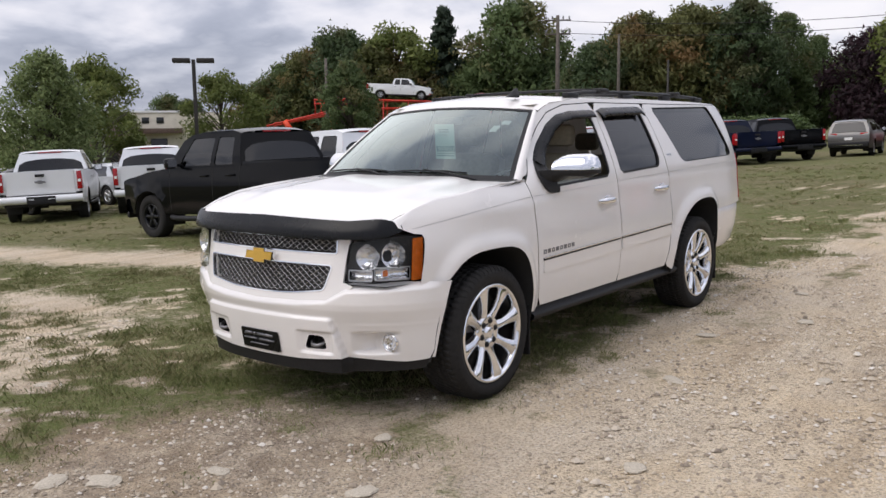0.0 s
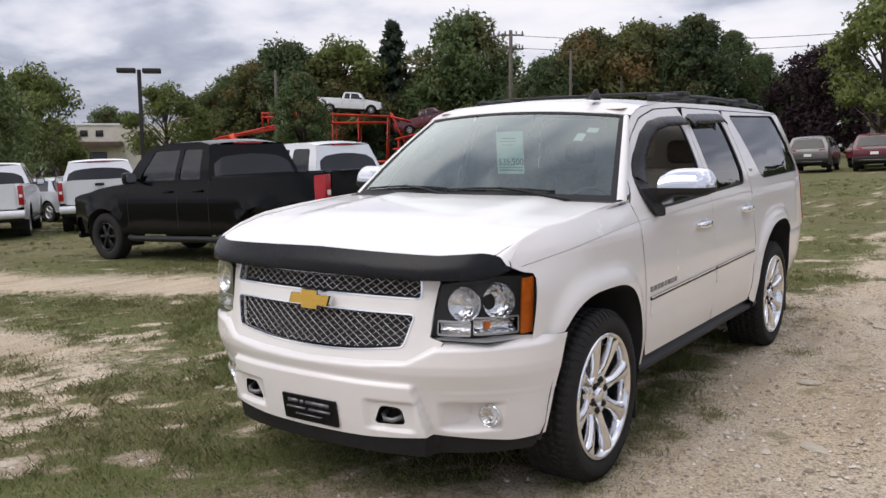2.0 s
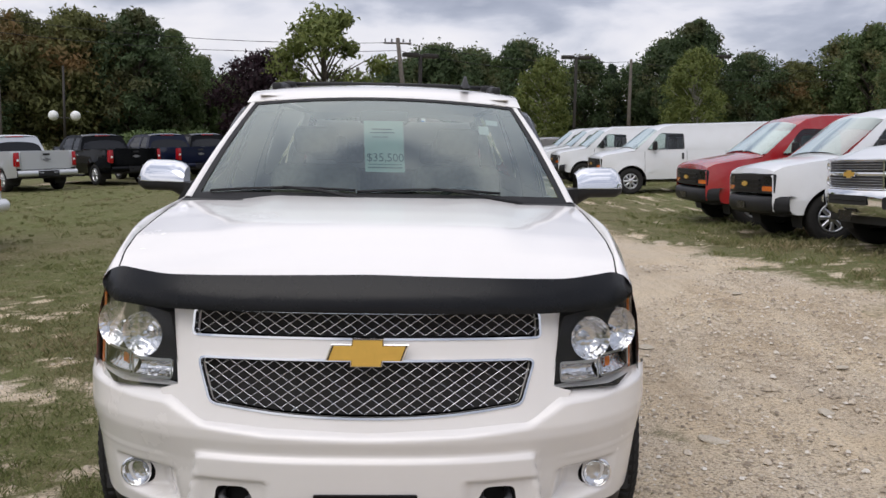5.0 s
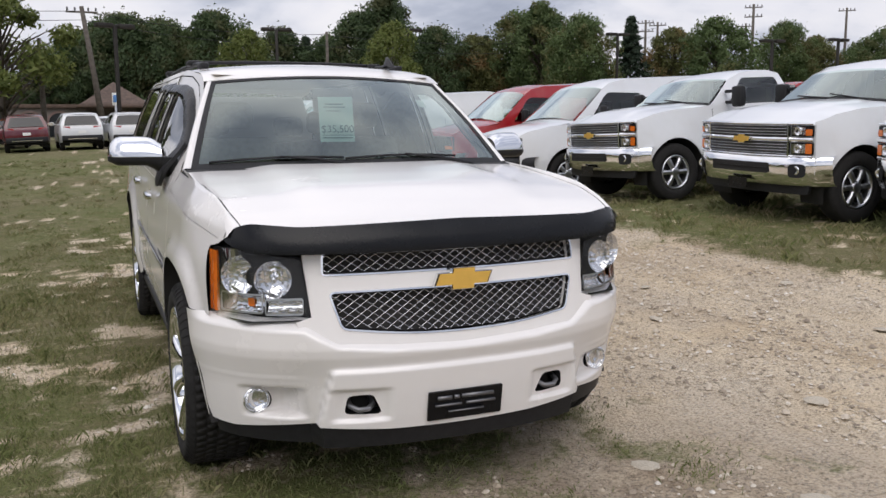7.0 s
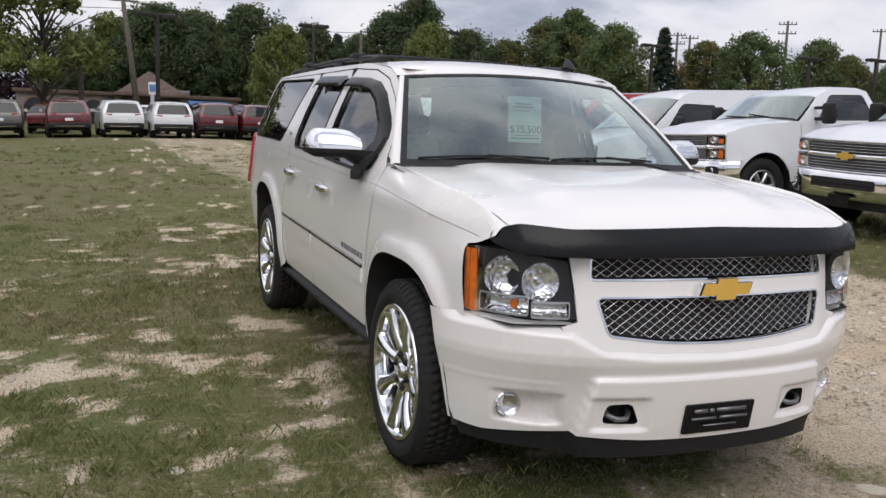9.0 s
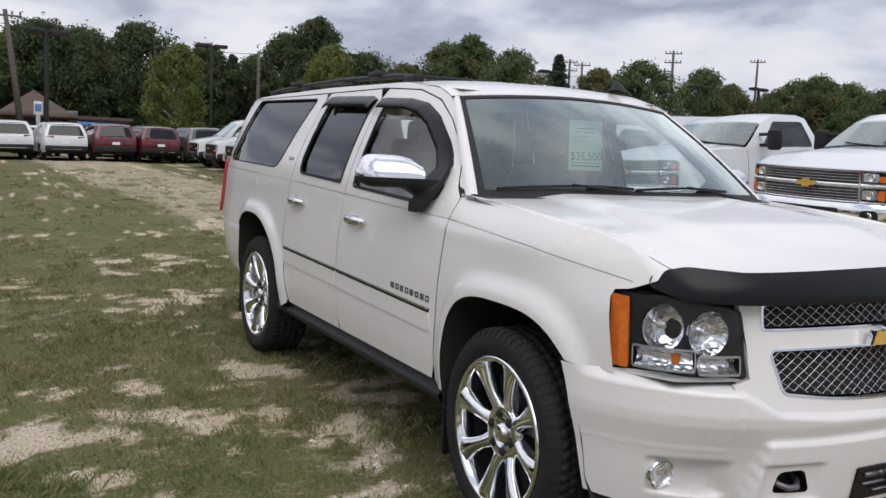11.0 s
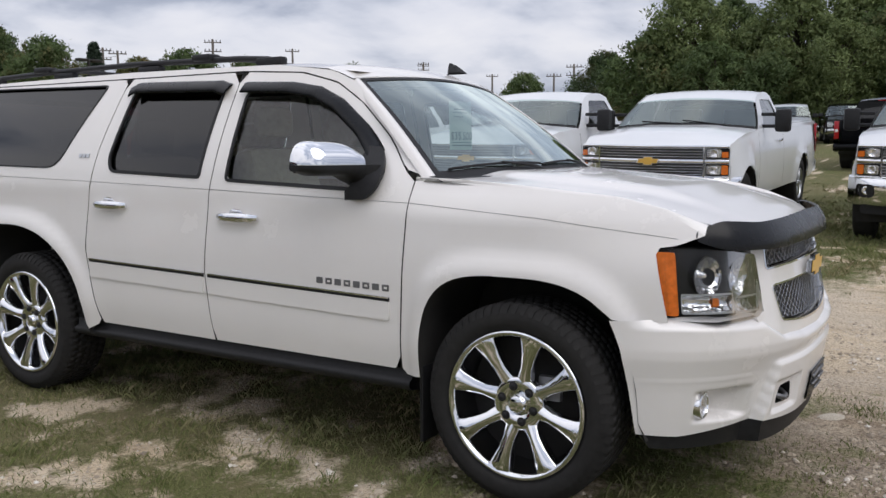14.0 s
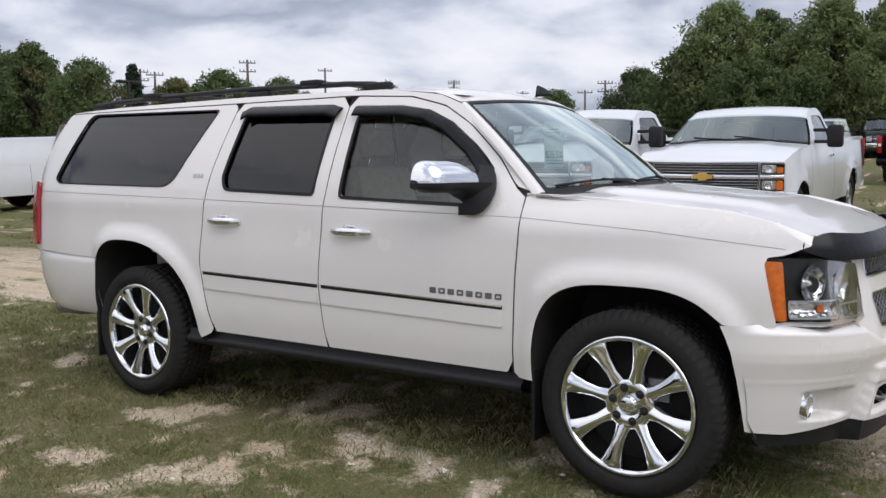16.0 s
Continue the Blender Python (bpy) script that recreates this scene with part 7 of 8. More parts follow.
# a farther belt closes the gaps low down
for k in range(52):
    b = radians(-70 + k * 3.1 + rnd.uniform(-0.9, 0.9))
    deg = math.degrees(b)
    if 34 < deg < 68:
        continue
    d = rnd.uniform(100, 118) if deg < 60 else rnd.uniform(64, 72)
    plant(rnd.choice(["far_maple", "far_oak", "far_turning"]), d * math.sin(b), -3.5 + d * math.cos(b), rnd.uniform(0.36, 0.5), rnd.uniform(0, 360))
for x, y, sc in ((-15.6, 51, 1.0), (-14.2, 51.6, 1.0), (-12.6, 52.2, 1.0), (11, 60, 0.9), (14, 60, 0.8)):
    plant("shrub", x, y, sc, x * 40)

# ---- vehicles of the sales lot ----
hd = pickup("pickup_truck", "white heavy-duty pickup truck with chrome grille and bumper", M_WHITE, "hd", M_SATIN, None, True, False, False, "row of white heavy-duty pickups")
for k, (x, y) in enumerate(((6.51, 7.22), (6.74, 4.28), (7.22, 2.02), (7.94, -1.1))):
    mm = on_ground(x, y, -90)
    (hd if k == 0 else copy_thing(hd, mm)).matrix_basis = mm @ Matrix.Diagonal((0.99, 0.99, 1.02, 1))
van = cargo_van("cargo_van", "white windowless cargo van with a black bumper", M_WHITE)
for k, (x, y) in enumerate(((6.4, 10.0), (6.6, 22.4), (6.4, 28.2), (6.4, 31.2), (6.4, 34.2))):
    mm = on_ground(x, y, -90)
    if k == 0:
        van.matrix_basis = mm
    else:
        copy_thing(van, mm)
cargo_van("cargo_van", "red windowless cargo van with a black bumper", M_RED, on_ground(6.4, 12.9, -90))
pickup("pickup_truck", "black crew-cab pickup truck with black wheels", M_BLACK, "plain", M_GLOSSBLACK, on_ground(-10.53, 6.4, -90) @ Matrix.Diagonal((1.03, 1.03, 1.02, 1)), dark_trim=True)
wp = pickup("pickup_truck", "white crew-cab pickup truck with a chrome bumper", M_WHITE, "plain", M_SATIN, on_ground(-11.0, 9.4, -90))
for x, y, h in ((-21.8, 9.9, -125), (-21.0, 12.6, -125), (-17.5, 16.5, -92)):
    copy_thing(wp, on_ground(x, y, h))
sp = pickup("pickup_truck", "silver crew-cab pickup truck seen from behind", M_SILVER, "plain", M_SATIN, on_ground(-15.1, 29.5, -135))
bp = pickup("pickup_truck", "black crew-cab pickup truck parked in the back row", M_BLACK, "plain", M_SATIN, on_ground(-13.1, 32.5, -135))
pickup("pickup_truck", "dark blue crew-cab pickup truck parked in the back row", M_BLUE, "plain", M_SATIN, on_ground(-11.4, 35.3, -135))
copy_thing(bp, on_ground(-10.4, 38.1, -135))
rp = pickup("pickup_truck", "red crew-cab pickup truck parked among white ones", M_RED, "plain", M_SATIN, on_ground(-14.5, 13.0, -90))
for x, mat, lab in ((-6.2, M_GREY, "dark grey"), (-3.5, M_MAROON, "maroon"), (-1.3, M_WHITE, "white"), (0.8, M_WHITE, "white"), (2.8, M_MAROON, "dark red"), (4.7, M_MAROON, "maroon"), (6.8, M_GREY, "dark grey")):
    crossover("crossover_suv", lab + " crossover SUV seen from behind", mat, on_ground(x, 41.6, 184))
# cars farther back
sed = {c: sedan("sedan", lab + " sedan parked in the far rows", mt) for c, mt, lab in (("s", M_SILVER, "silver"), ("w", M_WHITE, "white"), ("d", M_GREY, "dark grey"), ("r", M_MAROON, "maroon"))}
placed = set()


def far_car(kind, x, y, h):
    if kind in placed:
        return copy_thing(sed[kind], on_ground(x, y, h, 0, 2.7))
    placed.add(kind)
    sed[kind].matrix_basis = on_ground(x, y, h, 0, 2.7)


for kind, x, y, h in (("d", -25, 9.6, -85), ("s", -30, 10, -90), ("s", -30, 13, -90), ("w", -30, 16, -90), ("d", -31, 19, -90), ("s", -33, 7, -90), ("w", -36, 12, 88), ("d", -36, 15, 88), ("s", -36, 18, 88), ("r", -37, 21, 88),
                      ("w", -40, 10, -90), ("s", -40, 26, -90), ("d", -42, 29, -90), ("w", -30, 23, -90), ("s", -26.5, 13.4, -90), ("w", -26.8, 16.4, -90), ("r", -25.5, 6.6, -92), ("s", -33.5, 10.5, 88), ("w", -33.6, 13.6, 88), ("d", -33.2, 22.6, 88), ("s", -27.4, 20.2, -90), ("d", -40.4, 13.2, -90), ("s", -40.2, 16.4, -90), ("w", -40.6, 19.4, -90), ("d", -44.0, 20.5, 88), ("s", -44.2, 23.6, 88), ("r", -4.4, 47, 180), ("w", 0.2, 47, 185), ("s", 3.6, 47.5, 180), ("d", 6.4, 46.4, 178), ("r", 8.6, 43.0, 182)):
    far_car(kind, x, y, h)
# trucks beyond the right-hand row
for src, x, y, h in ((bp, 24, 11.5, 100), (wp, 21, 5.3, 90), (bp, 26, 0.9, 88), (sp, 38, 6.4, -80), (bp, 42, 4.5, -78), (rp, 30, 30, -90), (bp, 34, 33, -90)):
    copy_thing(src, on_ground(x, y, h))


# ---- car carrier with its load ----
CARRIER_AT = (-41.84, 61.22)
carrier = thing("car_carrier", "red steel car-carrier trailer loaded with vehicles", "trailer")
carrier.matrix_basis = pose(*CARRIER_AT, ground_z(*CARRIER_AT), 0, 0, 33.7)


def beam(name, a, b, r):
    bm = bmesh.new()
    tube(bm, [a, b], r, 4)
    part(name, bm, M_CARRIER, carrier)


for y in (-1.25, 1.25):
    for x0, z0, x1, z1 in ((-9.6, 5.30, -4.2, 5.05), (-9.4, 4.55, -4.6, 4.55), (-3.8, 3.05, 2.2, 4.50), (1.6, 3.95, 6.9, 3.25), (-19.9, 3.15, -12.4, 4.75), (-19.2, 3.35, -12.4, 4.45), (-15.5, 5.40, -12.4, 5.45), (-15.5, 5.05, -12.4, 5.10), (-12.5, 1.1, 7.2, 1.1), (-4.2, 5.05, -2.4, 4.60), (-4.0, 2.2, 7.0, 2.2)):
        beam("deck_rail", (x0, y, z0), (x1, y, z1), 0.085)
    for x, z0, x1, zt in ((-9.4, 0.5, -9.2, 5.3), (-7.0, 0.5, -7.0, 5.2), (-4.6, 0.5, -4.4, 5.1), (-4.2, 5.4, -2.8, 2.4), (-3.6, 0.5, -3.5, 3.1), (-1.0, 0.5, -0.9, 3.7), (2.1, 0.5, 2.2, 4.6), (0.2, 2.3, 2.2, 4.4), (3.6, 0.5, 3.8, 3.7), (5.4, 0.5, 5.5, 3.4), (6.8, 0.5, 6.9, 3.9), (-15.4, 4.1, -15.4, 5.4), (-12.5, 0.5, -12.4, 5.45), (-14.0, 0.5, -14.0, 4.4)):
        beam("upright", (x, y, z0), (x1, y, zt), 0.06)
for x0, z0, x1, z1 in ((-9.6, 5.25, -4.2, 5.0), (-3.8, 3.0, 2.2, 4.45), (1.6, 3.9, 6.9, 3.2), (-19.9, 3.1, -12.4, 4.7)):
    for y0, y1 in ((-1.0, -0.45), (0.45, 1.0)):
        bm = loft([[(x0, y0, z0), (x1, y0, z1)], [(x0, y1, z0 - 0.01), (x1, y1, z1 - 0.01)]])
        bmesh.ops.solidify(bm, geom=bm.faces[:], thickness=0.06)
        part("ramp_track", bm, M_CARRIER, carrier)
for x in (-11.5, -10.3, 3.5, 4.7, 5.9):
    for y in (-1.05, 1.05):
        bm = bmesh.new()
        lathe(bm, [(0.001, -0.12), (0.48, -0.12), (0.5, 0.0), (0.48, 0.12), (0.001, 0.12)], 20, "y", (x, y, 0.5))
        part("trailer_wheel", bm, M_TYRE, carrier)
for x0, x1 in ((2.75, 3.0), (3.05, 3.3)):
    beam("ladder_rail", (x0, -1.3, 1.2), (x0 + 0.05, -1.3, 3.7), 0.03)
for k in range(7):
    beam("ladder_rung", (2.76, -1.3, 1.4 + 0.33 * k), (3.08, -1.3, 1.4 + 0.33 * k), 0.025)
bm = bmesh.new()
tube(bm, [(-17.6, -1.3, 2.6), (-18.2, -1.3, 3.6)], 0.26, 4)
part("hitch_arm", bm, plain("orange_paint", (0.80, 0.07, 0.02), 0.5), carrier, "bright orange-red arm")


def on_carrier(x, z, tilt, flip=0):
    return carrier.matrix_basis @ pose(x, 0, z, 0, 0, 90) @ pose(0, 0, 0, tilt, 0, flip)


copy_thing(wp, on_carrier(-5.9, 5.22, 3))
pickup("pickup_truck", "maroon crew-cab pickup truck tilted on the car carrier", M_MAROON, "plain", M_SATIN, on_carrier(1.1, 4.30, -13.5))
crossover("crossover_suv", "white crossover SUV on the car carrier", M_WHITE, on_carrier(3.0, 3.78, -7.5, 180))


# ---- poles, lamps and wires ----
def utility_pole(x, y, top, arms=0, lean=0.0, r=0.14, turn=0.0, label="weathered wooden utility pole"):
    z = ground_z(x, y)
    ob = thing("utility_pole", label, "pole", "utility poles", pose(x, y, z, 0, 0, turn))
    h = top - z
    bm = bmesh.new()
    tube(bm, [(0, 0, -0.3), (lean * 0.5, 0, h * 0.5), (lean, 0, h)], [r * 1.25, r, r * 0.75], 10)
    part("pole", bm, M_POLEWOOD, ob)
    for k in range(arms):
        zz = h - 0.35 - 1.0 * k
        bm = bmesh.new()
        box(bm, lean - 0.95, lean + 0.95, -0.06, 0.06, zz - 0.055, zz + 0.055, 0.01)
        arm = part("cross_arm", bm, M_POLEWOOD, ob)
        for ix in (-0.85, -0.4, 0.4, 0.85):
            bm = bmesh.new()
            lathe(bm, [(0.02, 0), (0.07, 0.05), (0.05, 0.12), (0.07, 0.17), (0.02, 0.24)], 8, "z", (lean + ix, 0, zz + 0.07))
            part("insulator", bm, M_STEEL, arm)
    return ob


for x, y, top, arms, lean, r, turn in ((-30.0, 53.4, 9.95, 2, 0, 0.17, 35), (-28.4, 60.1, 9.0, 0, 0, 0.13, 0), (-39.4, 38.7, 6.6, 0, 0, 0.12, 0), (0.5, 58.1, 9.0, 1, -1.0, 0.18, 0), (-3.0, 54.1, 6.6, 0, 0, 0.15, 0), (18.6, 69.2, 9.1, 0, 0, 0.15, 0),
                                       (62.4, 86.0, 13.5, 2, 0, 0.17, -40), (68.4, 74.5, 14.2, 2, 0, 0.18, -40), (72.5, 80.3, 12.9, 1, 0, 0.15, -40), (85.9, 78.1, 15.0, 1, 0, 0.17, -40), (121.7, 80.8, 16.3, 2, 0, 0.2, -50), (96.5, 42.4, 11.8, 2, 0, 0.17, -60), (98.5, 46.0, 11.0, 1, 0, 0.15, -60), (118.4, 65.8, 13.3, 1, 0, 0.18, -50), (112.9, 75.1, 15.0, 1, 0, 0.18, -50), (60.2, 80.6, 12.6, 1, 0, 0.15, -40)):
    utility_pole(x, y, top, arms, lean, r, turn)


def lot_lamp(x, y, top, turn=0.0, heads=2):
    z = ground_z(x, y)
    ob = thing("lamp_post", "dark bronze parking-lot lamp post with flat heads", "lamp post", "lot lamp posts", pose(x, y, z, 0, 0, turn))
    h = top - z
    bm = bmesh.new()
    box(bm, -0.09, 0.09, -0.09, 0.09, 0.0, h, 0.015)
    part("post", bm, M_BRONZE, ob)
    bm = bmesh.new()
    lathe(bm, [(0.30, 0), (0.30, 0.55), (0.27, 0.6), (0.05, 0.6)], 16, "z")
    part("base", bm, plain("concrete_base", (0.42, 0.40, 0.37), 0.9), ob)
    for k in range(heads):
        sx = 1 if k else -1
        bm = bmesh.new()
        box(bm, *sorted((sx * 0.15, sx * 1.0)), -0.28, 0.28, h - 0.16, h + 0.06, 0.04)
        part("lamp_head", bm, M_BRONZE, ob)


for x, y, top, turn in ((-33.0, 23.2, 5.3, 50), (0.9, 46.3, 6.7, 20), (11.5, 55.9, 7.8, 0), (21.7, 57.8, 8.3, 10), (40.0, 58.2, 8.6, 0), (45.9, 47.1, 7.3, 0), (52.6, 47.4, 7.6, 10)):
    lot_lamp(x, y, top, turn)
sl = thing("street_lamp", "grey steel street lamp with a curved arm", "lamp post", "", pose(-44.0, 24.7, ground_z(-44, 24.7)))
bm = bmesh.new()
tube(bm, [(0, 0, 0), (0, 0, 4.3), (0.4, 0, 5.0), (1.0, 0, 5.1)], [0.12, 0.09, 0.06, 0.05], 10)
part("post", bm, M_SATIN, sl)
bm = bmesh.new()
box(bm, 0.9, 1.6, -0.15, 0.15, 5.0, 5.16, 0.05)
part("lamp_head", bm, M_STEEL, sl)
gl = thing("street_lamp", "dark post with two white globe lamps", "lamp post", "", pose(-21.8, 54.5, ground_z(-21.8, 54.5)))
bm = bmesh.new()
tube(bm, [(0, 0, 0), (0, 0, 6.5)], [0.10, 0.07], 8)
tube(bm, [(-0.6, 0, 3.2), (0.6, 0, 3.2)], 0.04, 6)
part("post", bm, M_BRONZE, gl)
for sx in (-0.7, 0.7):
    bm = bmesh.new()
    bmesh.ops.create_icosphere(bm, subdivisions=3, radius=0.32, matrix=Matrix.Translation((sx, 0, 3.35)))
    part("globe", bm, plain("globe_plastic", (0.75, 0.76, 0.74), 0.3), gl)


def wire(a, b, sag):
    w = thing("overhead_wire", "thin dark overhead power line", "cable", "overhead lines")
    bm = bmesh.new()
    a, b = Vector(a), Vector(b)
    tube(bm, [a.lerp(b, k / 12) - Vector((0, 0, sag * 4 * (k / 12) * (1 - k / 12))) for k in range(13)], 0.018, 4)
    part("cable", bm, M_TRIM, w)


for dz in (0.0, -0.9):
    wire((-30.0, 53.4, 9.6 + dz), (-0.5, 58.1, 8.7 + dz * 0.6), 0.7)
    wire((-0.5, 58.1, 8.7 + dz * 0.6), (18.6, 69.2, 8.9 + dz), 0.5)
    wire((18.6, 69.2, 8.8 + dz), (60.2, 80.6, 12.0 + dz), 1.2)


# ---- buildings ----
def brick_wall_mat(name, a, b):
    m = Nodes(name)
    br = m.node("ShaderNodeTexBrick", Vector=m.coord("Object"), Scale=4.0, Color1=a, Color2=b, Mortar=(0.30, 0.28, 0.26))
    m.set(Base_Color=m.mix(m.noise(0.8, 4), br.outputs["Color"], tuple(c * 0.7 for c in a)), Roughness=0.9)
    return m.mat


M_BRICK = brick_wall_mat("brown_brick", (0.11, 0.065, 0.048), (0.16, 0.095, 0.07))
M_REDBRICK = brick_wall_mat("red_brick", (0.26, 0.07, 0.05), (0.33, 0.11, 0.08))
M_SHINGLE = plain("brown_shingles", (0.11, 0.075, 0.058), 0.9, 0.0, 0.35, 5, 0.4)
M_CREAM = plain("cream_siding", (0.62, 0.58, 0.48), 0.8, 0.0, 0.10, 1.5, 0.2)
M_DARKWIN = plain("dark_window", (0.02, 0.022, 0.025), 0.12, 0.0, 0.2, 3, 0.02)
M_BLUESIGN = plain("blue_sign", (0.10, 0.25, 0.55), 0.5)
shop = thing("brick_shop", "low brown brick shop with a pyramid roof", "building", "", pose(0.7, 64.0, ground_z(0.7, 64.0), 0, 0, 0))


def wall_box(ob, name, mat, x0, x1, y0, y1, z0, z1):
    bm = bmesh.new()
    box(bm, x0, x1, y0, y1, z0, z1, 0.02)
    return part(name, bm, mat, ob)


wall_box(shop, "wall", M_BRICK, -8.0, 7.0, 0, 6, -0.5, 2.0)
wall_box(shop, "roof_edge", M_SHINGLE, -8.2, 7.2, -0.25, 6.2, 2.0, 2.25)
for wx in (-6.8, -4.9, -3.0, 4.2):
    pts = [(wx - 0.7, 0.0), (wx + 0.7, 0.0)] + arc(wx, 0.95, 0.7, 0, 180, 10)
    w_ob = part("window", sheet(pts, lambda u, v: Vector((u, -0.03, v)), 1, 1, 0.05), M_DARKWIN, shop)
    part("window_arch", loft([[(wx + r * math.cos(a), -0.06, 0.95 + r * math.sin(a)) for a in [math.pi * k / 10 for k in range(11)]] for r in (0.72, 0.86)]), M_REDBRICK, w_ob)
for px in (-1.5, 2.7):
    for py in (-3.8, -0.6):
        wall_box(shop, "porch_post", M_BRICK, px - 0.2, px + 0.2, py - 0.2, py + 0.2, -0.4, 1.9)
bm = loft([[(0.6 + sx * r, -2.0 + sy * r, z) for sx, sy in ((-1, -1), (1, -1), (1, 1), (-1, 1))] for r, z in ((2.45, 1.95), (2.5, 2.05), (2.0, 2.35), (0.02, 3.75))], None, True)
part("pyramid_roof", bm, M_SHINGLE, shop, "brown shingled pyramid roof")
wall_box(shop, "roof_vent", M_STEEL, 2.4, 3.6, 0.6, 1.2, 2.2, 2.6)
wall_box(shop, "awning", M_BLUESIGN, 3.4, 6.2, -0.5, -0.1, 1.55, 1.85)
sg = thing("street_sign", "small blue and white sign on a pale post", "sign", "", pose(1.2, 56.5, ground_z(1.2, 56.5)))
wall_box(sg, "post", M_SATIN, -0.12, 0.12, -0.08, 0.08, 0, 2.6)
wall_box(sg, "panel", M_WHITEPAPER, -0.24, 0.24, -0.1, -0.02, 2.1, 2.9)
wall_box(sg, "emblem_panel", M_BLUESIGN, -0.18, 0.18, -0.14, -0.1, 2.3, 2.75)

hall = thing("cream_hall", "cream-coloured commercial hall with a curved roof", "building", "", pose(-71.8, 49.2, ground_z(-71.8, 49.2) - 0.1, 0, 0, 52))
wall_box(hall, "wall", M_CREAM, -11.0, 1.0, 0, 8, -0.5, 5.95)
wall_box(hall, "parapet", M_WHITEPAPER, -11.1, 1.05, -0.1, 8.1, 5.95, 6.15)
for wx in (-8.5, -5.5, -2.6, -1.2):
    wall_box(hall, "window", M_DARKWIN, wx - 0.35, wx + 0.35, -0.06, 0.05, 4.9, 5.5)
for wx in (-8.6, -6.2, -3.8, -1.4):
    wall_box(hall, "shop_window", M_DARKWIN, wx - 0.8, wx + 0.8, -0.06, 0.05, 0.8, 3.4)
wall_box(hall, "awning", M_SHINGLE, -11.0, 0.9, -1.6, 0.0, 3.9, 4.4)
gable = [(1.0, -0.5), (7.4, -0.5), (7.4, 4.3)] + [(3.2 + 4.2 * math.sin(radians(90 - 9 * k)), 4.3 + 1.6 * math.cos(radians(90 - 9 * k))) for k in range(1, 11)] + [(1.0, 5.9)]
part("gable_wall", sheet(gable, lambda u, v: Vector((u, 0.02, v)), 9, 9, 0.2), M_CREAM, hall)
edge_line = [(7.45, 4.2)] + [(3.2 + 4.3 * math.sin(radians(90 - 9 * k)), 4.3 + 1.7 * math.cos(radians(90 - 9 * k))) for k in range(11)] + [(1.0, 6.0)]
bm = loft([[(x, yy, z) for x, z in edge_line] for yy in (-0.1, 8)])
bmesh.ops.solidify(bm, geom=bm.faces[:], thickness=0.08)
part("curved_roof", bm, M_CREAM, hall)
brick = thing("red_brick_house", "small red brick building among trees", "building", "", pose(-74.5, 41.5, ground_z(-74.5, 41.5), 0, 0, 50))
wall_box(brick, "wall", M_REDBRICK, -4, 4, 0, 6, -0.5, 4.7)
bm = loft([[(x, -0.4, z), (x, 6.4, z)] for x, z in ((-4.4, 4.6), (0, 6.2), (4.4, 4.6))])
bmesh.ops.solidify(bm, geom=bm.faces[:], thickness=0.12)
part("roof", bm, M_SHINGLE, brick)
for wx in (-2.2, 0.0, 2.2):
    wall_box(brick, "window", M_DARKWIN, wx - 0.5, wx + 0.5, -0.06, 0.05, 1.2, 2.8)

# ---- grass blades, gravel and loose stones ----
def scatter(name, verts, faces, mat, label, category):
    me = bpy.data.meshes.new(name)
    me.from_pydata(verts.reshape(-1, 3).tolist(), [], faces.tolist())
    me.materials.append(mat)
    return tagged(new(name, me), label, category, kind="stuff")


def blade_field(seed, boxes, count, height, width, keep_far):
    """Short blades in clumps where the ground is not bare."""
    rng = np.random.default_rng(seed)
    pts = []
    x0, x1, y0, y1 = boxes
    while len(pts) < count:
        cx, cy = rng.uniform(x0, x1), rng.uniform(y0, y1)
        away = math.hypot(cx + 2.0, cy - 0.5)
        if keep_far and rng.random() > smooth(4.0, 9.0, away):
            continue
        if not keep_far and x0 < 0 and rng.random() < 0.94 * smooth(3.5, 10.5, away):
            continue
        b = bare_ground(cx, cy)
        if rng.random() < smooth(0.25, 0.95, b) * 1.04:
            continue
        lush = (1 - b) * (0.5 + 0.9 * max(0.0, min(1.0, 0.5 + fbm(cx, cy, 1.1, 33.0))))
        n = int(rng.integers(5, 22) * (0.35 + lush))
        r = 0.02 + 0.07 * rng.random()
        tall = 0.55 + 1.2 * rng.random() ** 2
        for _ in range(n):
            px, py = cx + rng.normal() * r, cy + rng.normal() * r
            pts.append((px, py, lush * tall))
    p = np.array(pts[:count])
    z = np.array([ground_z(a, b) for a, b in p[:, :2]])
    h = height * (0.35 + 0.75 * rng.random(count)) * (0.45 + 0.8 * p[:, 2])
    ang, lean = rng.uniform(0, 2 * np.pi, count), rng.uniform(0.2, 1.1, count)
    base = np.stack([p[:, 0], p[:, 1], z - 0.004], 1)
    side = np.stack([np.cos(ang), np.sin(ang), np.zeros(count)], 1) * (width * (0.6 + 0.8 * rng.random(count)))[:, None]
    tip = base + np.stack([-np.sin(ang) * lean * h, np.cos(ang) * lean * h, h], 1)
    mid = base + np.stack([-np.sin(ang) * lean * h * 0.3, np.cos(ang) * lean * h * 0.3, h * 0.6], 1)
    v = np.stack([base - side, base + side, mid + side * 0.7, tip, mid - side * 0.7], 1)
    f = np.arange(count * 5).reshape(-1, 5)
    return v, f


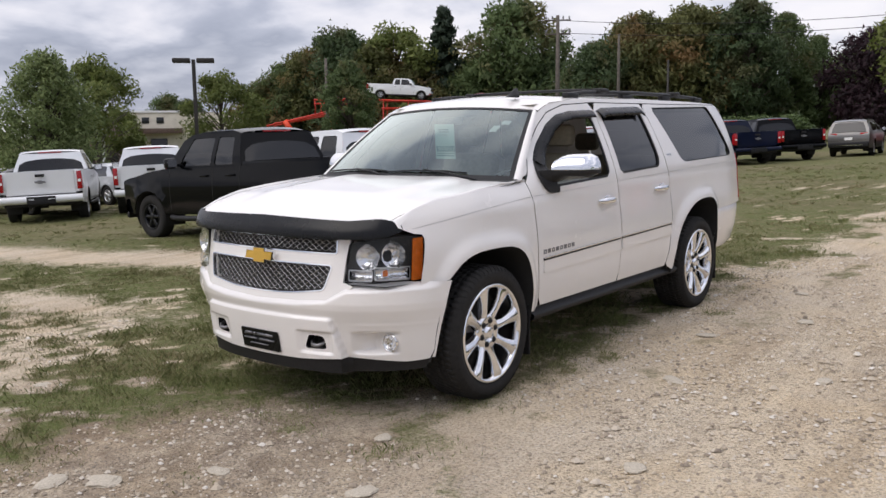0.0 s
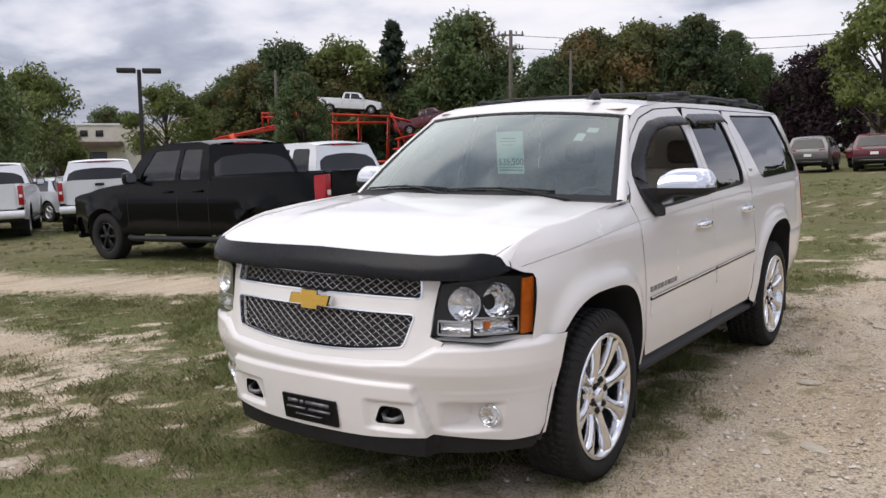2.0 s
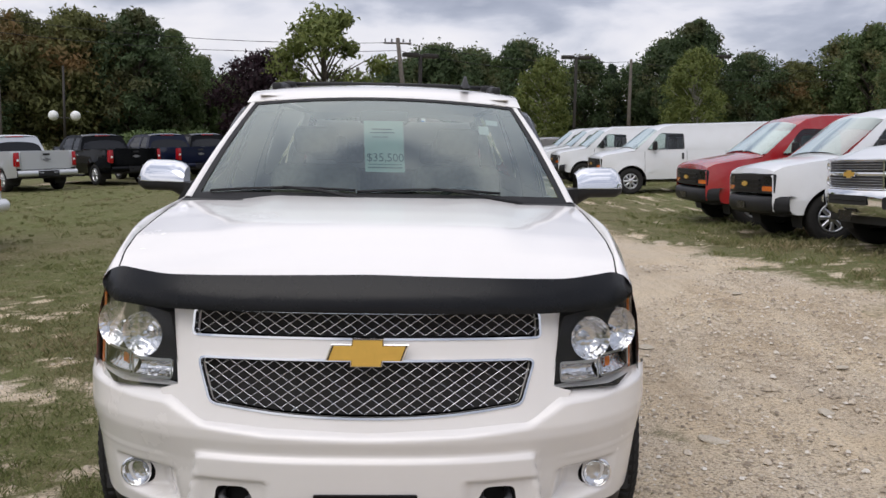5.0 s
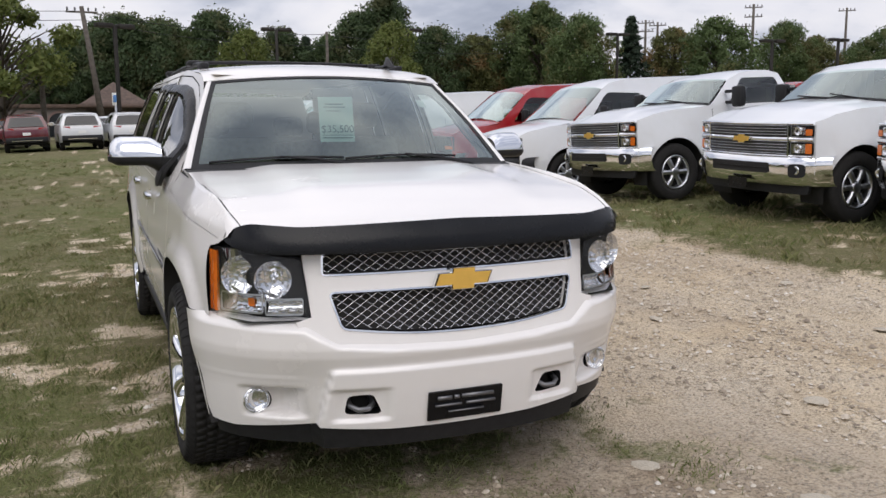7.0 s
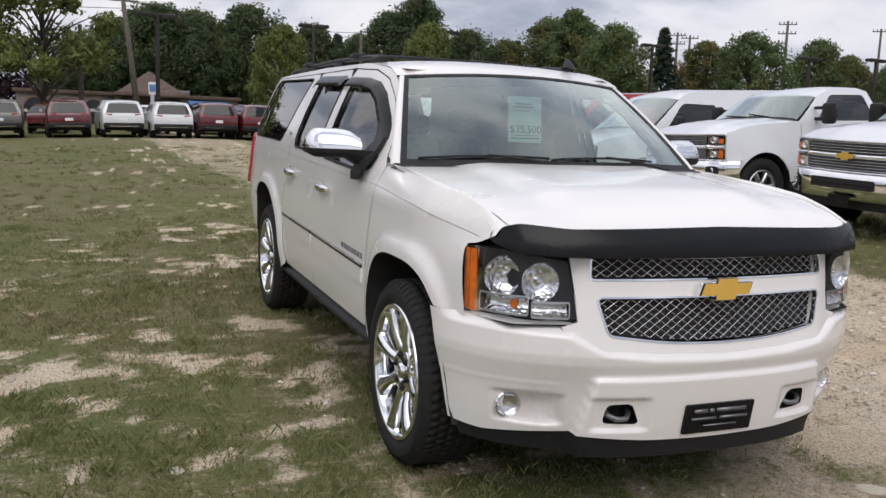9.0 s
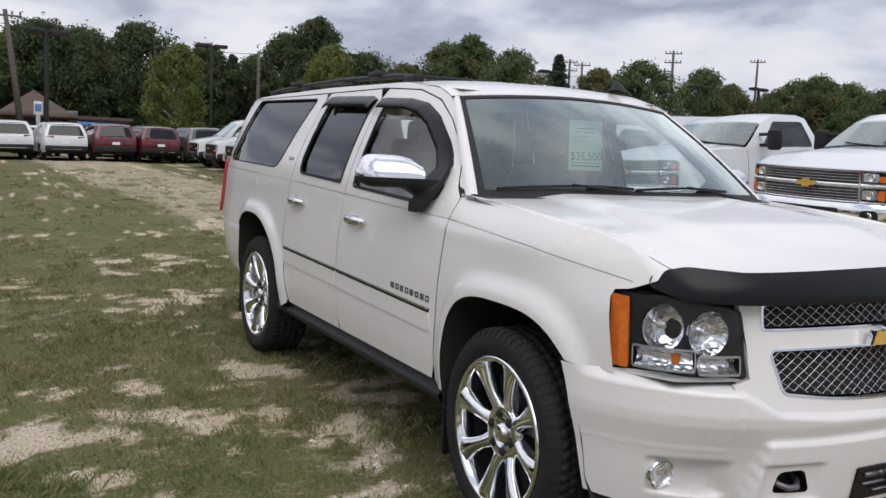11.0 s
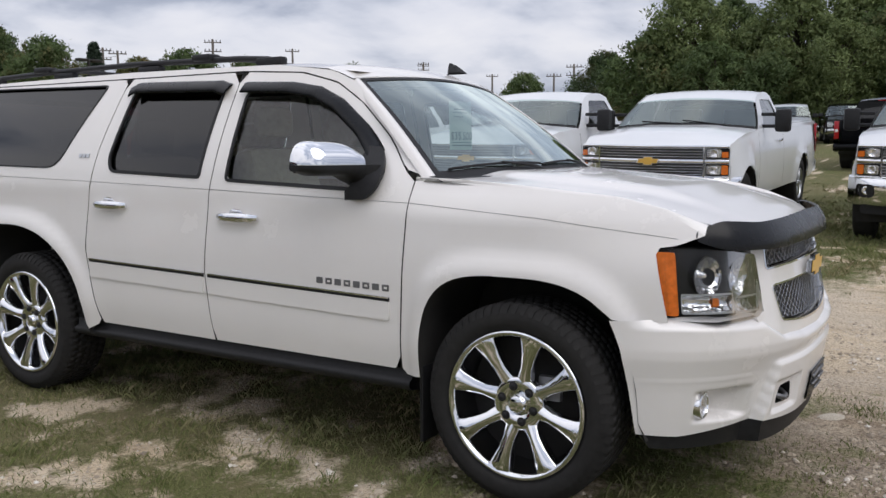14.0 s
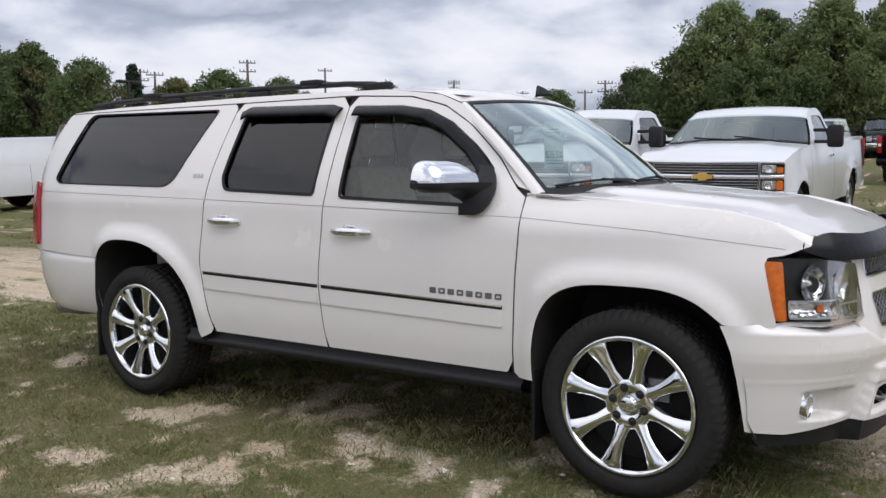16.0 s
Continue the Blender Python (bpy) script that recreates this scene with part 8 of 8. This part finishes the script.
m = Nodes("grass_blades")
rnd_b = m.node("ShaderNodeNewGeometry").outputs["Random Per Island"]
col = m.ramp(rnd_b, (0.0, (0.115, 0.122, 0.050)), (0.35, (0.180, 0.178, 0.078)), (0.60, (0.265, 0.230, 0.122)), (0.85, (0.37, 0.305, 0.19)), (1.0, (0.23, 0.17, 0.11)))
col = m.mix(m.ramp(m.noise(0.45, 4, 0.6), (0.36, 0.0), (0.56, 0.75)), col, m.mix(rnd_b, (0.115, 0.150, 0.045), (0.21, 0.24, 0.09)))
m.set(Base_Color=col, Roughness=0.7, Specular_IOR_Level=0.2)
M_BLADE = m.mat
v, f = blade_field(21, (-12.5, 1.4, -4.2, 11.0), 200000, 0.031, 0.0019, False)
scatter("grass", v, f, M_BLADE, "short worn grass in green and brown tufts", "grass")
v, f = blade_field(22, (-24, 16, -4, 30), 120000, 0.045, 0.0040, True)
scatter("grass", v, f, M_BLADE, "longer field grass round the parked vehicles", "grass")
v, f = blade_field(23, (4.6, 12, -6, 15), 45000, 0.065, 0.0026, False)
scatter("grass", v, f, M_BLADE, "taller green grass along the row of trucks", "grass")

# gravel: low stones with six corners
rng = np.random.default_rng(31)
pts = []
while len(pts) < 34000:
    px, py = rng.uniform(-3.5, 6.5), rng.uniform(-4.2, 7.0) if rng.random() < 0.85 else rng.uniform(-4, 16)
    if bare_ground(px, py) > 0.55 and fbm(px, py, 0.9, 41.0) + 0.35 * rng.random() > -0.05:
        pts.append((px, py))
p = np.array(pts)
n = len(p)
r = 0.0040 + 0.012 * rng.random(n) ** 2.6 + 0.012 * (rng.random(n) > 0.97)
z = np.array([ground_z(a, b) for a, b in p]) - 0.006
ang = rng.uniform(0, 6.28, n)
ring = [np.stack([p[:, 0] + r * s * np.cos(ang + k * 1.2566), p[:, 1] + r * s * np.sin(ang + k * 1.2566), z + r * h], 1) for k in range(5) for s, h in ((1.0 + 0.25 * math.sin(k * 2.1), 0.15),)]
top = [np.stack([p[:, 0] + r * 0.45 * np.cos(ang + a), p[:, 1] + r * 0.45 * np.sin(ang + a), z + r * 0.75], 1) for a in (0.3, 2.4, 4.5)]
v = np.stack(ring + top, 1)
tri = np.array([(0, 1, 5), (1, 6, 5), (1, 2, 6), (2, 3, 6), (3, 7, 6), (3, 4, 7), (4, 0, 7), (0, 5, 7), (5, 6, 7)])
f = (np.arange(n)[:, None, None] * 8 + tri[None]).reshape(-1, 3)
m = Nodes("gravel_stone")
rs = m.node("ShaderNodeNewGeometry").outputs["Random Per Island"]
m.set(Base_Color=m.ramp(rs, (0.0, (0.22, 0.18, 0.14)), (0.4, (0.44, 0.37, 0.28)), (0.85, (0.55, 0.48, 0.39)), (1.0, (0.70, 0.66, 0.60))), Roughness=0.9)
scatter("gravel", v, f, m.mat, "loose pale gravel stones on the lane", "gravel")

M_STONE = plain("pale_stone", (0.46, 0.41, 0.33), 0.9, 0.0, 0.25, 9, 0.4)
stone_meshes = []
for k in range(4):
    bm = bmesh.new()
    bmesh.ops.create_icosphere(bm, subdivisions=2, radius=1.0)
    for q in bm.verts:
        q.co *= 1 + 0.35 * noise.noise(q.co * 1.3 + Vector((k * 7.0, 0, 0)))
        q.co.z *= 0.32
    me = bpy.data.meshes.new("flat_stone")
    bm.to_mesh(me)
    bm.free()
    me.materials.append(M_STONE)
    stone_meshes.append(me)
for k, (sx, sy, sr) in enumerate(((1.97, 2.99, 0.05), (2.55, 1.30, 0.045), (1.75, 0.9, 0.06), (3.1, 2.2, 0.04), (2.2, -0.6, 0.05), (0.2, -2.1, 0.07), (0.0, -2.25, 0.06), (0.55, -1.7, 0.05), (1.3, -1.5, 0.06), (1.9, -2.1, 0.05), (2.9, -1.1, 0.06), (3.6, 0.2, 0.05), (1.45, 2.2, 0.06), (-1.9, 0.2, 0.035), (-2.3, 2.8, 0.03), (-1.7, -1.4, 0.04), (1.6, 4.2, 0.05), (3.4, 4.9, 0.05), (0.9, -0.9, 0.05), (4.1, 1.6, 0.05))):
    st = tagged(new("flat_stone", stone_meshes[k % 4]), "flat pale stone half sunk in the gravel", "stone", "loose flat stones")
    st.matrix_basis = pose(sx, sy, ground_z(sx, sy) - 0.002, 4, -3, k * 77) @ Matrix.Diagonal((sr * 1.4, sr, sr * 0.8, 1))
